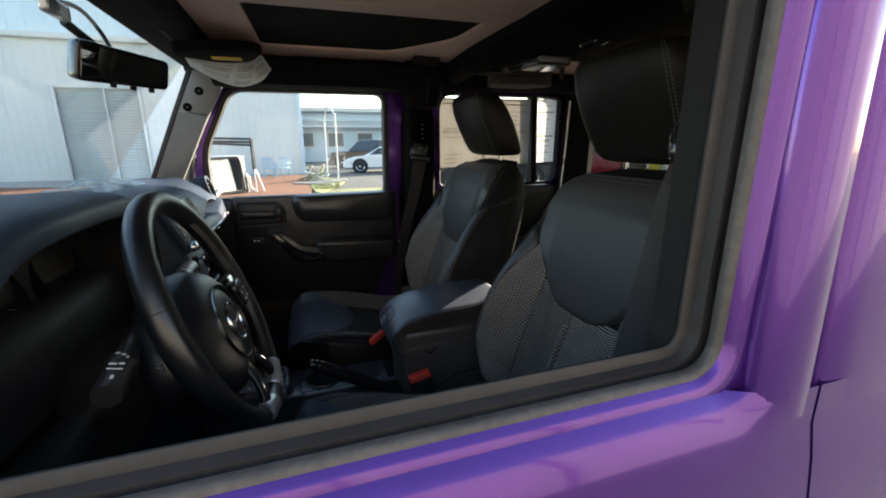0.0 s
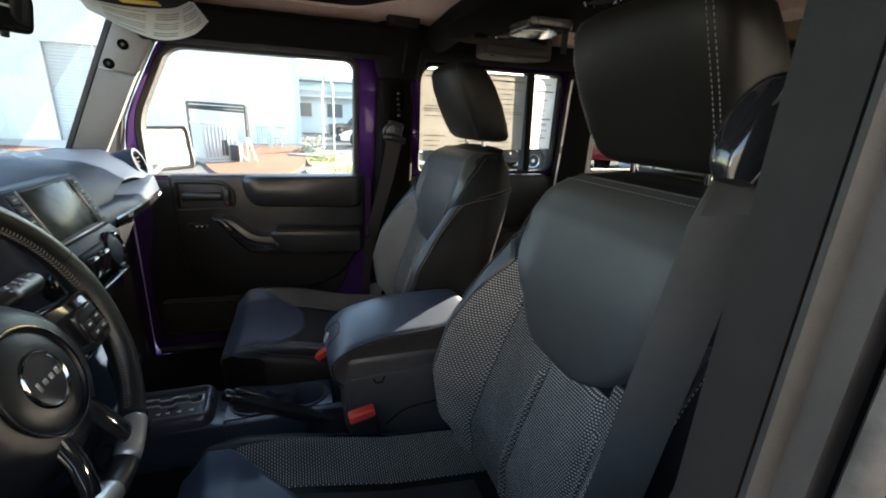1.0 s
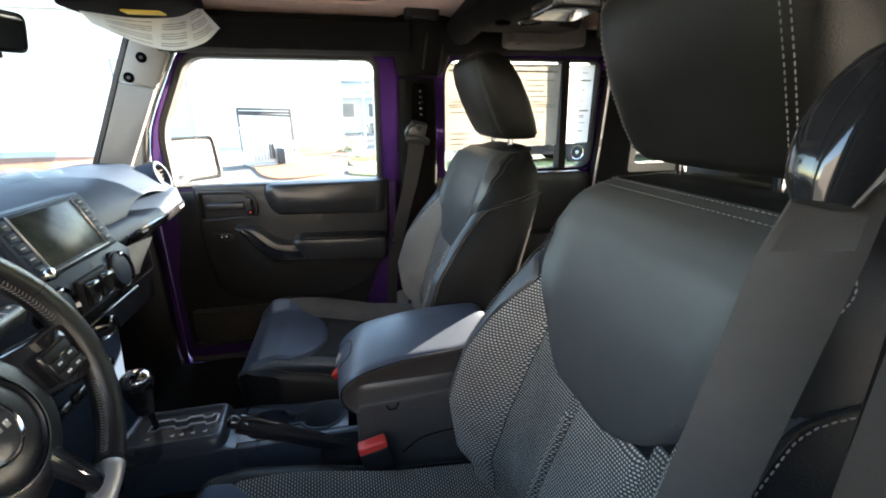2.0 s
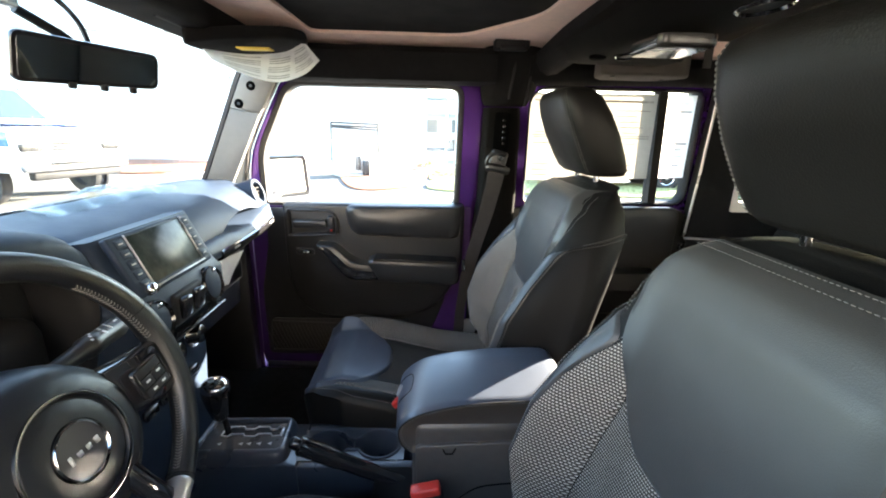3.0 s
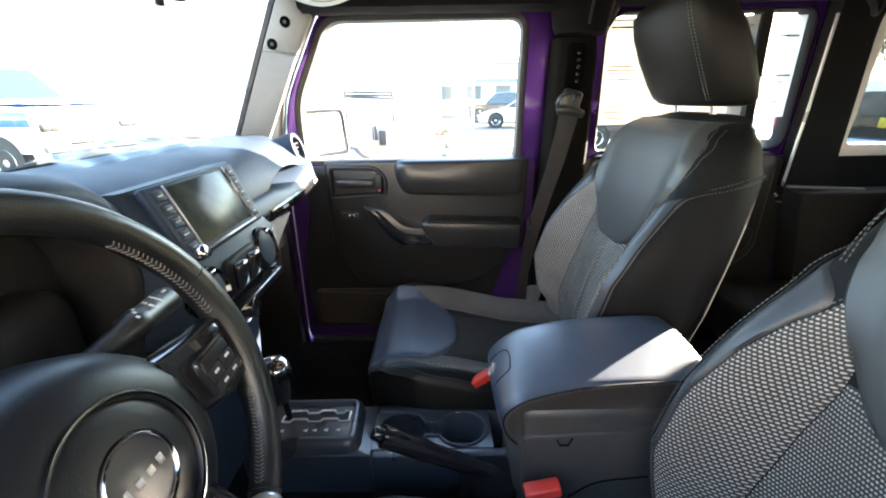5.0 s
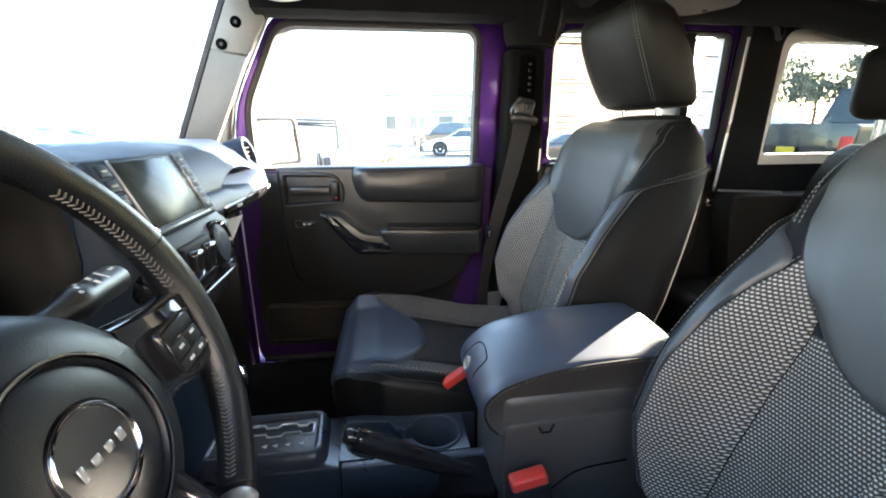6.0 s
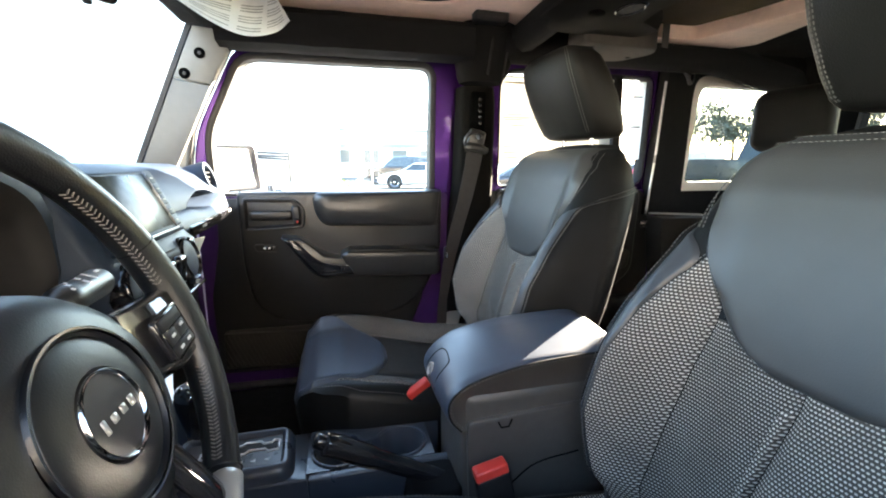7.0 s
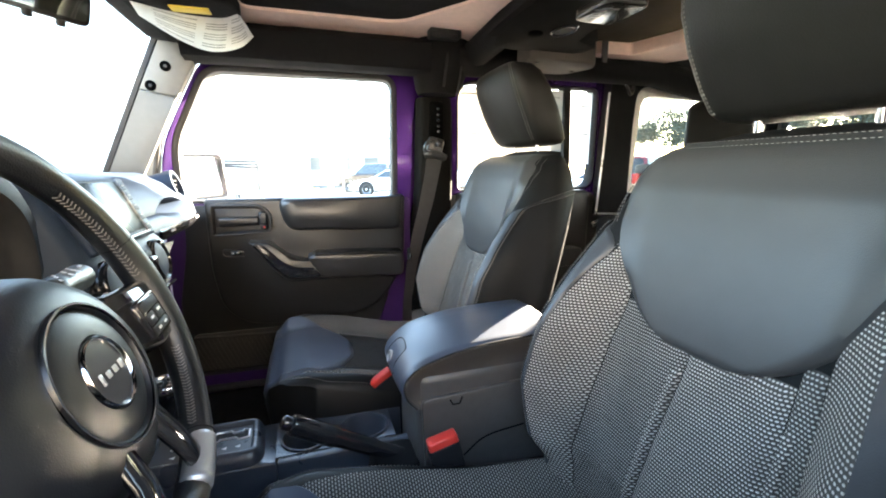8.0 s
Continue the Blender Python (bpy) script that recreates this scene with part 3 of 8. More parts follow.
    side_slab(bm, rounded([(-0.215, 0.842), (0.30, 0.835), (0.25, 0.700), (-0.218, 0.712)], 0.02, 4), Y(0.712), Y(0.7185), 0.003)
    part("lower_lining", bm, NET_CLOTH, d, "dull black lower door lining")


door_trim(1, PD)

# driver's door: the glass is wound down, seals seen from outside
DD = door(-1, "front_door", "closed purple driver door with its window wound down", WIN_F, [0.012, 0.022, 0.035, 0.045, 0.05], -0.262, 0.505, 0, False, GLASS,
          [(-0.252, 1.225), (0.515, 1.215), (0.545, 1.692), (-0.112, 1.692), (-0.246, 1.430)], 0.625, 1.20)
door_trim(-1, DD, 1.222, True)


def outer_seal(d):
    """The painted outer skin round the wound-down window."""
    # rolled shoulder under the window, continued up the rear edge with a rounded inner corner
    skin = [(0.000, -0.797), (0.004, -0.803), (0.012, -0.811), (0.024, -0.818), (0.040, -0.823), (0.075, -0.829), (0.16, -0.838), (0.32, -0.846), (0.46, -0.844), (0.58, -0.825)]
    bm = fresh()
    flat = lambda x, y: lerp(y, min(y, -0.823), min(1.0, max(0.0, (x - 0.462) / 0.05)))
    loft(bm, [[Vector((x, flat(x, y), 1.246 - d)) for d, y in skin] + [Vector((x, flat(x, y) + 0.004, 1.242 - d)) for d, y in reversed(skin)] for x in (-0.262, -0.1, 0.1, 0.3, 0.45, 0.462, 0.475, 0.487, 0.50, 0.512, 0.53, 0.556)])
    part("outer_skin", bm, PAINT, d, "glossy purple outer skin")
    upright = [(0.000, -0.797), (0.004, -0.803), (0.011, -0.809), (0.022, -0.813), (0.040, -0.8145), (0.056, -0.814), (0.062, -0.811), (0.065, -0.804)]
    bm = fresh()
    loft(bm, [[Vector((0.487 + 0.02 * max(0.0, z - 1.25) + dx, y - o, z)) for dx, y in upright] + [Vector((0.487 + 0.02 * max(0.0, z - 1.25) + dx, y - o + 0.006, z)) for dx, y in reversed(upright)]
              for z, o in ((1.218, 0.0092), (1.25, 0.0092), (1.30, 0.0078), (1.45, 0.004), (1.60, 0.001), (1.71, 0.0))])
    part("frame_rear_bar", bm, PAINT, d, "glossy purple window frame upright")


outer_seal(DD)

# rear doors
RD = door(1, "rear_door", "closed purple rear passenger door with papered window", WIN_R, [0.02, 0.05, 0.035, 0.07], 0.60, 1.345, 0, True, GLASS,
          [(0.665, 1.255), (1.345, 1.255), (1.352, 1.700), (0.665, 1.700)], 0.66)
RDL = door(-1, "rear_door", "closed purple rear door on the driver's side", WIN_R, [0.02, 0.05, 0.035, 0.07], 0.60, 1.345, 0, True, GLASS,
           [(0.665, 1.245), (1.345, 1.245), (1.352, 1.700), (0.665, 1.700)], 0.66)
for s, d in ((1, RD), (-1, RDL)):
    bm = fresh()
    x0 = 1.160
    loft(bm, [[Vector((x + dx, s * y, z)) for dx, y in ((-0.014, 0.745), (0.014, 0.745), (0.014, 0.79), (-0.014, 0.79))] for x, z in ((1.176, 1.272), (1.164, 1.67))])
    part("division_bar", bm, SEAL_BLACK, d, "black window division bar")
    bm = fresh()
    side_slab(bm, rounded([(0.68, 1.275), (1.27, 1.275), (1.26, 0.95), (1.15, 0.86), (0.72, 0.86)], 0.04, 5), s * 0.705, s * 0.735, 0.014)
    side_slab(bm, rounded([(0.76, 1.05), (1.20, 1.05), (1.19, 0.98), (0.77, 0.98)], 0.02, 5), s * 0.64, s * 0.71, 0.014)
    part("trim_panel", bm, PLASTIC, d, "black rear trim panel")
    bm = fresh()
    side_slab(bm, rounded([(0.61, 0.665), (1.338, 0.665), (1.338, 1.16), (1.305, 1.24), (1.27, 1.266), (0.66, 1.266)], 0.015, 4), s * 0.7205, s * 0.7285, 0.003)
    part("door_lining", bm, PLASTIC, d, "black rear door lining")
bm = fresh()
loft(bm, [[Vector((x, y - o, z)) for x, y in ((0.559, -0.800), (0.561, -0.8065), (0.567, -0.8115), (0.60, -0.8140), (0.63, -0.8145), (0.66, -0.8140), (0.716, -0.812), (0.724, -0.800))] for z, o in ((1.218, 0.0092), (1.25, 0.0092), (1.30, 0.0078), (1.45, 0.004), (1.60, 0.001), (1.71, 0.0))])
part("frame_front_bar", bm, PAINT, RDL, "glossy purple rear door frame upright")
bm = fresh()
skin = [(0.000, -0.797), (0.004, -0.803), (0.012, -0.811), (0.024, -0.818), (0.040, -0.823), (0.075, -0.829), (0.16, -0.838), (0.32, -0.846), (0.46, -0.844), (0.58, -0.825)]
flat = lambda x, y: lerp(min(y, -0.823), y, min(1.0, max(0.0, (x - 0.72) / 0.05)))
loft(bm, [[Vector((x, flat(x, y), 1.246 - d)) for d, y in skin] + [Vector((x, flat(x, y) + 0.004, 1.242 - d)) for d, y in reversed(skin)] for x in (0.5605, 0.64, 0.72, 0.745, 0.77, 1.0, 1.345)])
part("outer_skin", bm, PAINT, RDL, "glossy purple outer skin")
bm = fresh()
tube(bm, [(1.288, 0.716, 1.135), (1.30, 0.70, 1.145), (1.325, 0.70, 1.150), (1.335, 0.715, 1.130), (1.325, 0.70, 1.115), (1.30, 0.70, 1.12)], 0.007, 6)
box(bm, (1.31, 0.722, 1.132), (0.05, 0.02, 0.03), 0.004)
part("door_striker", bm, CHROME, RD, "bright metal door check")

# body sides below and between the doors
for s, nm in ((1, "passenger"), (-1, "driver")):
    body = thing("body_side", "purple painted body side with door sills", "car body", (0.6, s * 0.78, 0.45), kind="structure")
    bm = fresh()
    box(bm, (0.55, s * 0.785, 0.565), (2.0, 0.13, 0.10), 0.02)
    part("sill", bm, PAINT, body)
    bm = fresh()
    side_slab(bm, [(-0.300, 0.50), (-0.272, 0.50), (-0.272, 1.262), (-0.300, 1.30)], s * 0.752, s * 0.82)
    part("front_post", bm, PAINT_SHADED, body)
    bm = fresh()
    side_slab(bm, rounded([(-0.56, 0.58), (-0.288, 0.58), (-0.285, 1.25), (-0.31, 1.33), (-0.56, 1.33)], 0.02, 4), s * 0.715, s * 0.80, 0.008)
    part("kick_panel", bm, PLASTIC, body, "black footwell side panel")
    bm = fresh()
    side_slab(bm, [(0.490, 0.60), (0.600, 0.60), (0.68, 1.24), (0.68, 1.70), (0.535, 1.70), (0.500, 1.26)], s * 0.750, s * 0.796)
    part("centre_post", bm, PAINT, body)
    bm = fresh()
    side_slab(bm, [(1.365, 0.60), (2.05, 0.60), (2.05, 1.152), (1.365, 1.152)], s * 0.745, s * 0.82)
    part("rear_quarter", bm, PAINT_SHADED, body)
    bm = fresh()
    side_slab(bm, rounded([(1.37, 0.66), (2.0, 0.66), (2.0, 1.16), (1.30, 1.166), (1.30, 1.10)], 0.01, 3), s * 0.62, s * 0.70, 0.006)
    part("quarter_lining", bm, PLASTIC_DARK, body, "black quarter lining")
    bm = fresh()
    side_slab(bm, [(1.240, 1.184), (1.47, 1.172), (1.47, 1.178), (1.240, 1.190)], s * 0.612, s * 0.622)
    part("lining_edge", bm, SILVER, body, "pale lining edge")
    # moulded hardtop side, black inside with a pale window surround
    q = rounded(WIN_Q, [0.02, 0.02, 0.05, 0.05], 6)
    qs = rounded(grown(WIN_Q, 0.036), [0.036, 0.03, 0.055, 0.06], 6)
    qo = rounded([(1.362, 1.154), (2.09, 1.154), (2.09, 1.76), (1.40, 1.76)], [0.01] * 4, 6)
    bm = fresh()
    side_ring(bm, q, qs, s * 0.750, s * 0.80, s * -0.004)
    part("side_window_surround", bm, ROOF_WHITE, body, "off-white moulded window surround")
    bm = fresh()
    side_ring(bm, qs, qo, s * 0.742, s * 0.80)
    part("hardtop_side", bm, CLOTH_BLACK, body, "black lined hardtop side")
    bm = fresh()
    side_slab(bm, q, s * 0.764, s * 0.768)
    o = part("side_window_glass", bm, GLASS_DARK, body, "", 0)
    o.visible_shadow = False
    # light-coloured edge of the lining behind the rear door
    bm = fresh()
    tube(bm, [(1.284, s * 0.690, 1.175), (1.303, s * 0.690, 1.40), (1.316, s * 0.690, 1.650)], 0.0045, 6)
    part("lining_cord", bm, SILVER, body, "pale lining edge cord")
    bm = fresh()
    side_slab(bm, [(1.289, 1.17), (1.43, 1.17), (1.44, 1.73), (1.326, 1.73), (1.322, 1.65), (1.306, 1.40)], s * 0.688, s * 0.735)
    part("rear_post_lining", bm, CLOTH_BLACK, body, "black lining of the rear post")

# windscreen pillars
for s in (1, -1):
    p = thing("windscreen_pillar", "pale grey plastic windscreen pillar cover with two screw holes", "pillar", (-0.30, s * 0.66, 1.36), kind="structure")
    def pil(poly, y0, y1, bev):
        b = fresh()
        side_slab(b, poly, s * y0, s * y1, bev)
        return b
    part("lower_cover", pil([(-0.359, 1.335), (-0.276, 1.335), (-0.1622, 1.5638), (-0.2508, 1.5808)], 0.640, 0.656, 0.006), GREY_TRIM, p)
    part("upper_cover", pil([(-0.2502, 1.582), (-0.1615, 1.565), (-0.112, 1.652), (-0.120, 1.705), (-0.192, 1.711)], 0.638, 0.656, 0.006), GREY_TRIM, p)
    part("edge_seal", pil([(-0.374, 1.335), (-0.361, 1.335), (-0.2525, 1.581), (-0.194, 1.711), (-0.207, 1.713), (-0.2655, 1.583)], 0.639, 0.656, 0.003), RUBBER, p, "black rubber edge along the glass")
    part("body_flange", pil([(-0.345, 1.300), (-0.262, 1.300), (-0.236, 1.450), (-0.199, 1.531), (-0.155, 1.612), (-0.104, 1.705), (-0.200, 1.715)], 0.716, 0.737, 0.003), GREY_TRIM, p, "pale grey body flange")
    bm = fresh()
    tube(bm, [(x, s * 0.717, z) for x, z in ((-0.274, 1.290), (-0.241, 1.450), (-0.206, 1.531), (-0.162, 1.612), (-0.110, 1.705))], 0.0075, 8)
    part("door_seal", bm, RUBBER, p, "black rubber door seal")
    for cx, cz in ((-0.180, 1.644), (-0.221, 1.592)):
        bm = fresh()
        ax = Vector((0, -s, 0))
        # disc stands proud of the cover; the hole's shade is only its colour
        lathe(bm, [(0.0138, -0.002), (0.0138, 0.0012), (0.0132, 0.0016), (0.0005, 0.0016)], (cx, s * 0.638, cz), ax, 24)
        part("screw_hole", bm, PAINTED_DARK, p, "raised dark disc painted as a screw hole")
        bm = fresh()
        lathe(bm, [(0.0045, -0.002), (0.0045, 0.0024), (0.003, 0.0028)], (cx, s * 0.638, cz), ax, 12)
        part("screw", bm, STEEL_DARK, p)

# windscreen glass and header
bm = fresh()
loft(bm, [[Vector((-0.52 + d, y, 1.33)) for y in (-0.70, -0.35, 0, 0.35, 0.70)] + [Vector((-0.515 + d, y, 1.33)) for y in (0.70, 0.35, 0, -0.35, -0.70)] if z == 0 else
          [Vector((-0.225 + d, y, 1.73)) for y in (-0.66, -0.33, 0, 0.33, 0.66)] + [Vector((-0.220 + d, y, 1.73)) for y in (0.66, 0.33, 0, -0.33, -0.66)] for z, d in ((0, 0.0), (1, 0.0))])
o = solid("windscreen", bm, GLASS, "clear flat windscreen in a black header", "windscreen", "structure", smooth=0)
o.visible_shadow = False
bm = fresh()
box(bm, (-0.165, 0, 1.752), (0.13, 1.36, 0.065), 0.02, 3)
solid("windscreen_header", bm, CLOTH_BLACK, "black lined windscreen header", "header", "structure")

# roof: outer shell, dark inner panel, bare pinkish rim
bm = fresh()
box(bm, (0.93, 0, 1.801), (2.36, 1.60, 0.03), 0.01)
for s in (1, -1):
    box(bm, (0.93, s * 0.775, 1.752), (2.34, 0.05, 0.066), 0.01)
box(bm, (2.09, 0, 1.775), (0.05, 1.50, 0.02), 0.008)
solid("ceiling", bm, CLOTH_BLACK, "black underside of the removable hardtop panels", "ceiling", "structure")


for s in (1, -1):
    b = fresh()
    i2 = rounded([(0.020, s * 0.095), (0.625, s * 0.095), (0.615, s * 0.31), (0.455, s * 0.540), (0.035, s * 0.540)], [0.02, 0.03, 0.06, 0.05, 0.03], 5)
    o2 = rounded([(-0.13, s * 0.004), (0.72, s * 0.004), (0.72, s * 0.34), (0.69, s * 0.69), (-0.13, s * 0.69)], [0.02, 0.03, 0.06, 0.05, 0.03], 5)
    loft(b, [[Vector((p[0], p[1], 1.7855)) for p in i2], [Vector((p[0], p[1], 1.778)) for p in i2], [Vector((p[0], p[1], 1.7745)) for p in grown(i2, 0.008)], [Vector((p[0], p[1], 1.769)) for p in o2], [Vector((p[0], p[1], 1.7855)) for p in o2]], False, True)
    solid("roof_rim_front", b, ROOF_PINK, "bare pinkish moulded rim of a lift-out front roof panel", "roof panel", "structure")
for s in (1, -1):
    b = fresh()
    q = rounded([(1.14, s * 0.542), (1.268, s * 0.535), (1.312, s * 0.39), (1.330, s * 0.25), (1.335, s * 0.004), (1.44, s * 0.004), (1.455, s * 0.30), (1.515, s * 0.53), (1.45, s * 0.633), (1.14, s * 0.62)], 0.015, 4)
    slab(b, [Vector((p[0], p[1], 1.745)) for p in q], [Vector((p[0], p[1], 1.7855)) for p in q], 0.006)
    solid("roof_rim_rear", b, ROOF_PINK, "bare pinkish moulded rim of the rear roof", "roof panel", "structure")

# tailgate and rear glass
tg = thing("tailgate", "dark tailgate with a wide rear window", "tailgate", (2.05, 0, 0.7), kind="structure")
bm = fresh()
inner = rounded([(-0.55, 1.30), (0.55, 1.30), (0.52, 1.66), (-0.52, 1.66)], 0.05, 5)
outer = rounded([(-0.78, 0.60), (0.78, 0.60), (0.76, 1.80), (-0.76, 1.80)], 0.03, 5)
loft(bm, [[Vector((2.03, p[0], p[1])) for p in inner], [Vector((2.03, p[0], p[1])) for p in outer], [Vector((2.09, p[0], p[1])) for p in outer], [Vector((2.09, p[0], p[1])) for p in inner]], False, True)
part("tailgate_frame", bm, CLOTH_BLACK, tg)
bm = fresh()
slab(bm, [Vector((2.05, p[0], p[1])) for p in inner], [Vector((2.054, p[0], p[1])) for p in inner])
o = part("rear_glass", bm, GLASS_DARK, tg, "", 0)
o.visible_shadow = False

# padded roll cage
cage = thing("roll_cage", "black padded roll cage under the roof", "roll cage", (0.6, 0, 0.65))
for s in (1, -1):
    bm = fresh()
    rings = []
    for k in range(15):
        x = lerp(-0.13, 0.56, k / 14)
        sag = 0.003 * noise.noise((x * 14, s, 0))
        rings.append([Vector((x, s * (0.640 + a * 0.062), 1.712 + b * 0.050 + sag)) for a, b in ((-1, -0.45), (-0.8, -0.9), (-0.2, -1), (0.5, -1), (1, -0.7), (1, 0.7), (0.5, 1), (-0.6, 1), (-1, 0.6))])
    loft(bm, rings)
    part("side_rail_pad", bm, CLOTH_BLACK, cage, "black padded side rail")
    # wrap over the joint of rail and hoop
    bm = fresh()
    rings = []
    for z, w, d, xc in ((1.605, 0.066, 0.050, 0.602), (1.625, 0.078, 0.058, 0.606), (1.665, 0.090, 0.066, 0.612), (1.72, 0.096, 0.072, 0.618), (1.775, 0.092, 0.072, 0.622)):
        rings.append([Vector((xc + w * math.cos(a) * (1 + 0.05 * noise.noise((math.cos(a) * 3, z * 25, s))), s * 0.660 + d * math.sin(a) * (1 + 0.06 * noise.noise((a * 2, z * 30, s))), z)) for a in [q * math.tau / 18 for q in range(18)]])
    loft(bm, rings)
    part("joint_wrap", bm, CLOTH_BLACK, cage, "loose black cloth wrap")
    bm = fresh()
    tube(bm, [(0.600, s * 0.585, 1.62), (0.612, s * 0.586, 1.70), (0.622, s * 0.60, 1.77)], 0.004, 6)
    tube(bm, [(0.652, s * 0.605, 1.60), (0.668, s * 0.60, 1.70), (0.67, s * 0.62, 1.77)], 0.003, 6)
    part("zip_seam", bm, PLASTIC_DARK, cage)
    # rear rail
    bm = fresh()
    tube(bm, [(0.66, s * 0.640, 1.715), (1.1, s * 0.635, 1.722), (1.45, s * 0.63, 1.72), (1.80, s * 0.63, 1.66), (1.95, s * 0.64, 1.45)], 0.052, 10)
    part("rear_rail_pad", bm, CLOTH_BLACK, cage, "black padded rear rail")
bm = fresh()
tube(bm, [(0.72, -0.66, 1.73), (0.72, -0.3, 1.755), (0.72, 0.3, 1.755), (0.72, 0.66, 1.73)], 0.045, 10)
part("cross_hoop_pad", bm, CLOTH_BLACK, cage)
for s in (1, -1):
    bm = fresh()
    box(bm, (0.592, s * 0.552, 1.765), (0.098, 0.045, 0.032), 0.006)
    box(bm, (0.592, s * 0.532, 1.752), (0.070, 0.012, 0.014), 0.003)
    solid("roof_latch", bm, PLASTIC_DARK, "black plastic roof panel latch", "latch", group="roof latches")


# ---- centre posts and belts ----
def belt_post(s):
    p = thing("belt_post", "dark grey belt post cover with height adjuster", "pillar trim", (0.58, s * 0.68, 0.65), kind="structure")
    bm = fresh()
    rings = []
    for z, x0, x1, y in ((0.70, 0.515, 0.640, 0.690), (1.11, 0.512, 0.660, 0.684), (1.30, 0.533, 0.665, 0.676), (1.55, 0.541, 0.664, 0.668), (1.60, 0.543, 0.660, 0.670)):
        rings.append([Vector((x, s * yy, z)) for x, yy in ((x0, y + 0.06), (x0 + 0.004, y + 0.012), (x0 + 0.016, y), (x1 - 0.016, y), (x1 - 0.004, y + 0.012), (x1, y + 0.06))])
    loft(bm, rings)
    part("post_cover", bm, GREY_DARK, p)
    bm = fresh()
    side_slab(bm, rounded([(0.575, 1.585), (0.625, 1.585), (0.620, 1.455), (0.570, 1.455)], 0.012, 4), s * 0.662, s * 0.672, 0.003)
    part("adjuster_slot", bm, PAINTED_DARK, p, "near-black plate painted as the adjuster slot")
    bm = fresh()
    for k in range(5):
        box(bm, (0.604, s * 0.6595, 1.560 - 0.018 * k), (0.010, 0.004, 0.009), 0.001)
    part("adjuster_teeth", bm, GLOSS, p)
    b = thing("seat_belt", "grey webbing seat belt on a black guide ring", "seat belt", (0.56, s * 0.66, 0.70), group="front seat belts")
    bm = fresh()
    if s > 0:
        tube(bm, smooth_line([(0.549, 0.648, 1.410), (0.570, 0.642, 1.413), (0.600, 0.642, 1.407), (0.624, 0.648, 1.400)], 6), [0.011] * 3 + [0.013] * 13 + [0.011] * 3, 12)
        box(bm, (0.590, 0.652, 1.440), (0.056, 0.022, 0.052), 0.010, 3, Matrix.Rotation(0.25, 3, "Y"))
        tube(bm, smooth_line([(0.556, 0.646, 1.414), (0.550, 0.640, 1.432), (0.562, 0.638, 1.452), (0.588, 0.640, 1.460), (0.612, 0.644, 1.452)], 6), 0.006, 8)
        bolt = Vector((0.594, 0.641, 1.444))
    else:
        tube(bm, smooth_line([(0.598, -0.606, 1.438), (0.604, -0.603, 1.455), (0.614, -0.602, 1.478), (0.626, -0.606, 1.502), (0.634, -0.612, 1.514)], 5), [0.012 + 0.013 * math.sin((k + 1) / 22 * math.pi) for k in range(21)], 14, flat=0.75)
        bolt = Vector((0.632, -0.592, 1.486))
    part("guide_ring", bm, GLOSS if s < 0 else PLASTIC, b, "black plastic guide ring")
    bm = fresh()
    lathe(bm, [(0.009, 0), (0.009, 0.008), (0.006, 0.011)], bolt, (0, -s, 0), 14)
    part("guide_bolt", bm, STEEL_DARK, b)

    def strap(rows):
        """A flat strap through rows of (point, half width direction)."""
        q = fresh()
        loft(q, [[Vector(c) + Vector(h), Vector(c) - Vector(h), Vector(c) - Vector(h) + Vector((0, -s * 0.0016, 0)), Vector(c) + Vector(h) + Vector((0, -s * 0.0016, 0))] for c, h in rows])
        return q
    if s > 0:
        rows = [((0.588, 0.650, 1.415), (0.029, 0, 0.002)), ((0.580, 0.652, 1.36), (0.028, 0.002, 0.006)), ((0.556, 0.652, 1.25), (0.027, 0.003, 0.008)), ((0.524, 0.650, 1.14), (0.026, 0.004, 0.009)),
                ((0.500, 0.650, 1.04), (0.023, 0.006, 0.008)), ((0.480, 0.655, 0.90), (0.018, 0.008, 0.006)), ((0.475, 0.66, 0.74), (0.020, 0.004, 0.0))]
    else:
        rows = [((0.634, -0.640, 1.575), (0.020, 0, 0.004)), ((0.630, -0.622, 1.510), (0.020, -0.004, 0.006)), ((0.612, -0.606, 1.450), (0.020, -0.010, 0.006)), ((0.606, -0.601, 1.404), (0.019, -0.016, 0.004)), ((0.577, -0.595, 1.228), (0.018, -0.017, 0.003)),
                ((0.553, -0.600, 1.150), (0.017, -0.017, 0.003)), ((0.534, -0.601, 1.075), (0.017, -0.017, 0.002)), ((0.524, -0.612, 0.985), (0.017, -0.015, 0.002)), ((0.525, -0.635, 0.88), (0.018, -0.010, 0.0)), ((0.53, -0.650, 0.74), (0.022, -0.004, 0.0))]
    part("webbing", strap(rows), BELT, b, "grey woven webbing")
    if s > 0:
        bm = fresh()
        box(bm, (0.487, 0.640, 1.075), (0.012, 0.012, 0.040), 0.003)
        part("tongue", bm, PLASTIC_DARK, b, "black buckle tongue")
        bm = fresh()
        box(bm, (0.489, 0.632, 1.068), (0.006, 0.003, 0.020), 0.001)
        part("tongue_plate", bm, CHROME, b)
    bm = fresh()
    side_slab(bm, rounded([(0.50, 0.86), (0.55, 0.86), (0.52, 0.74), (0.45, 0.74)], 0.01, 3), s * 0.662, s * 0.67)
    part("belt_anchor", bm, SILVER, b, "metal belt anchor")


belt_post(1)
belt_post(-1)


# ---- seats ----
def back_x(z):
    """The seat back's front face in its middle."""
    return table([(0.86, 0.585), (0.90, 0.578), (1.00, 0.598), (1.13, 0.630), (1.25, 0.660), (1.33, 0.684), (1.375, 0.706), (1.395, 0.735), (1.402, 0.765)], z)


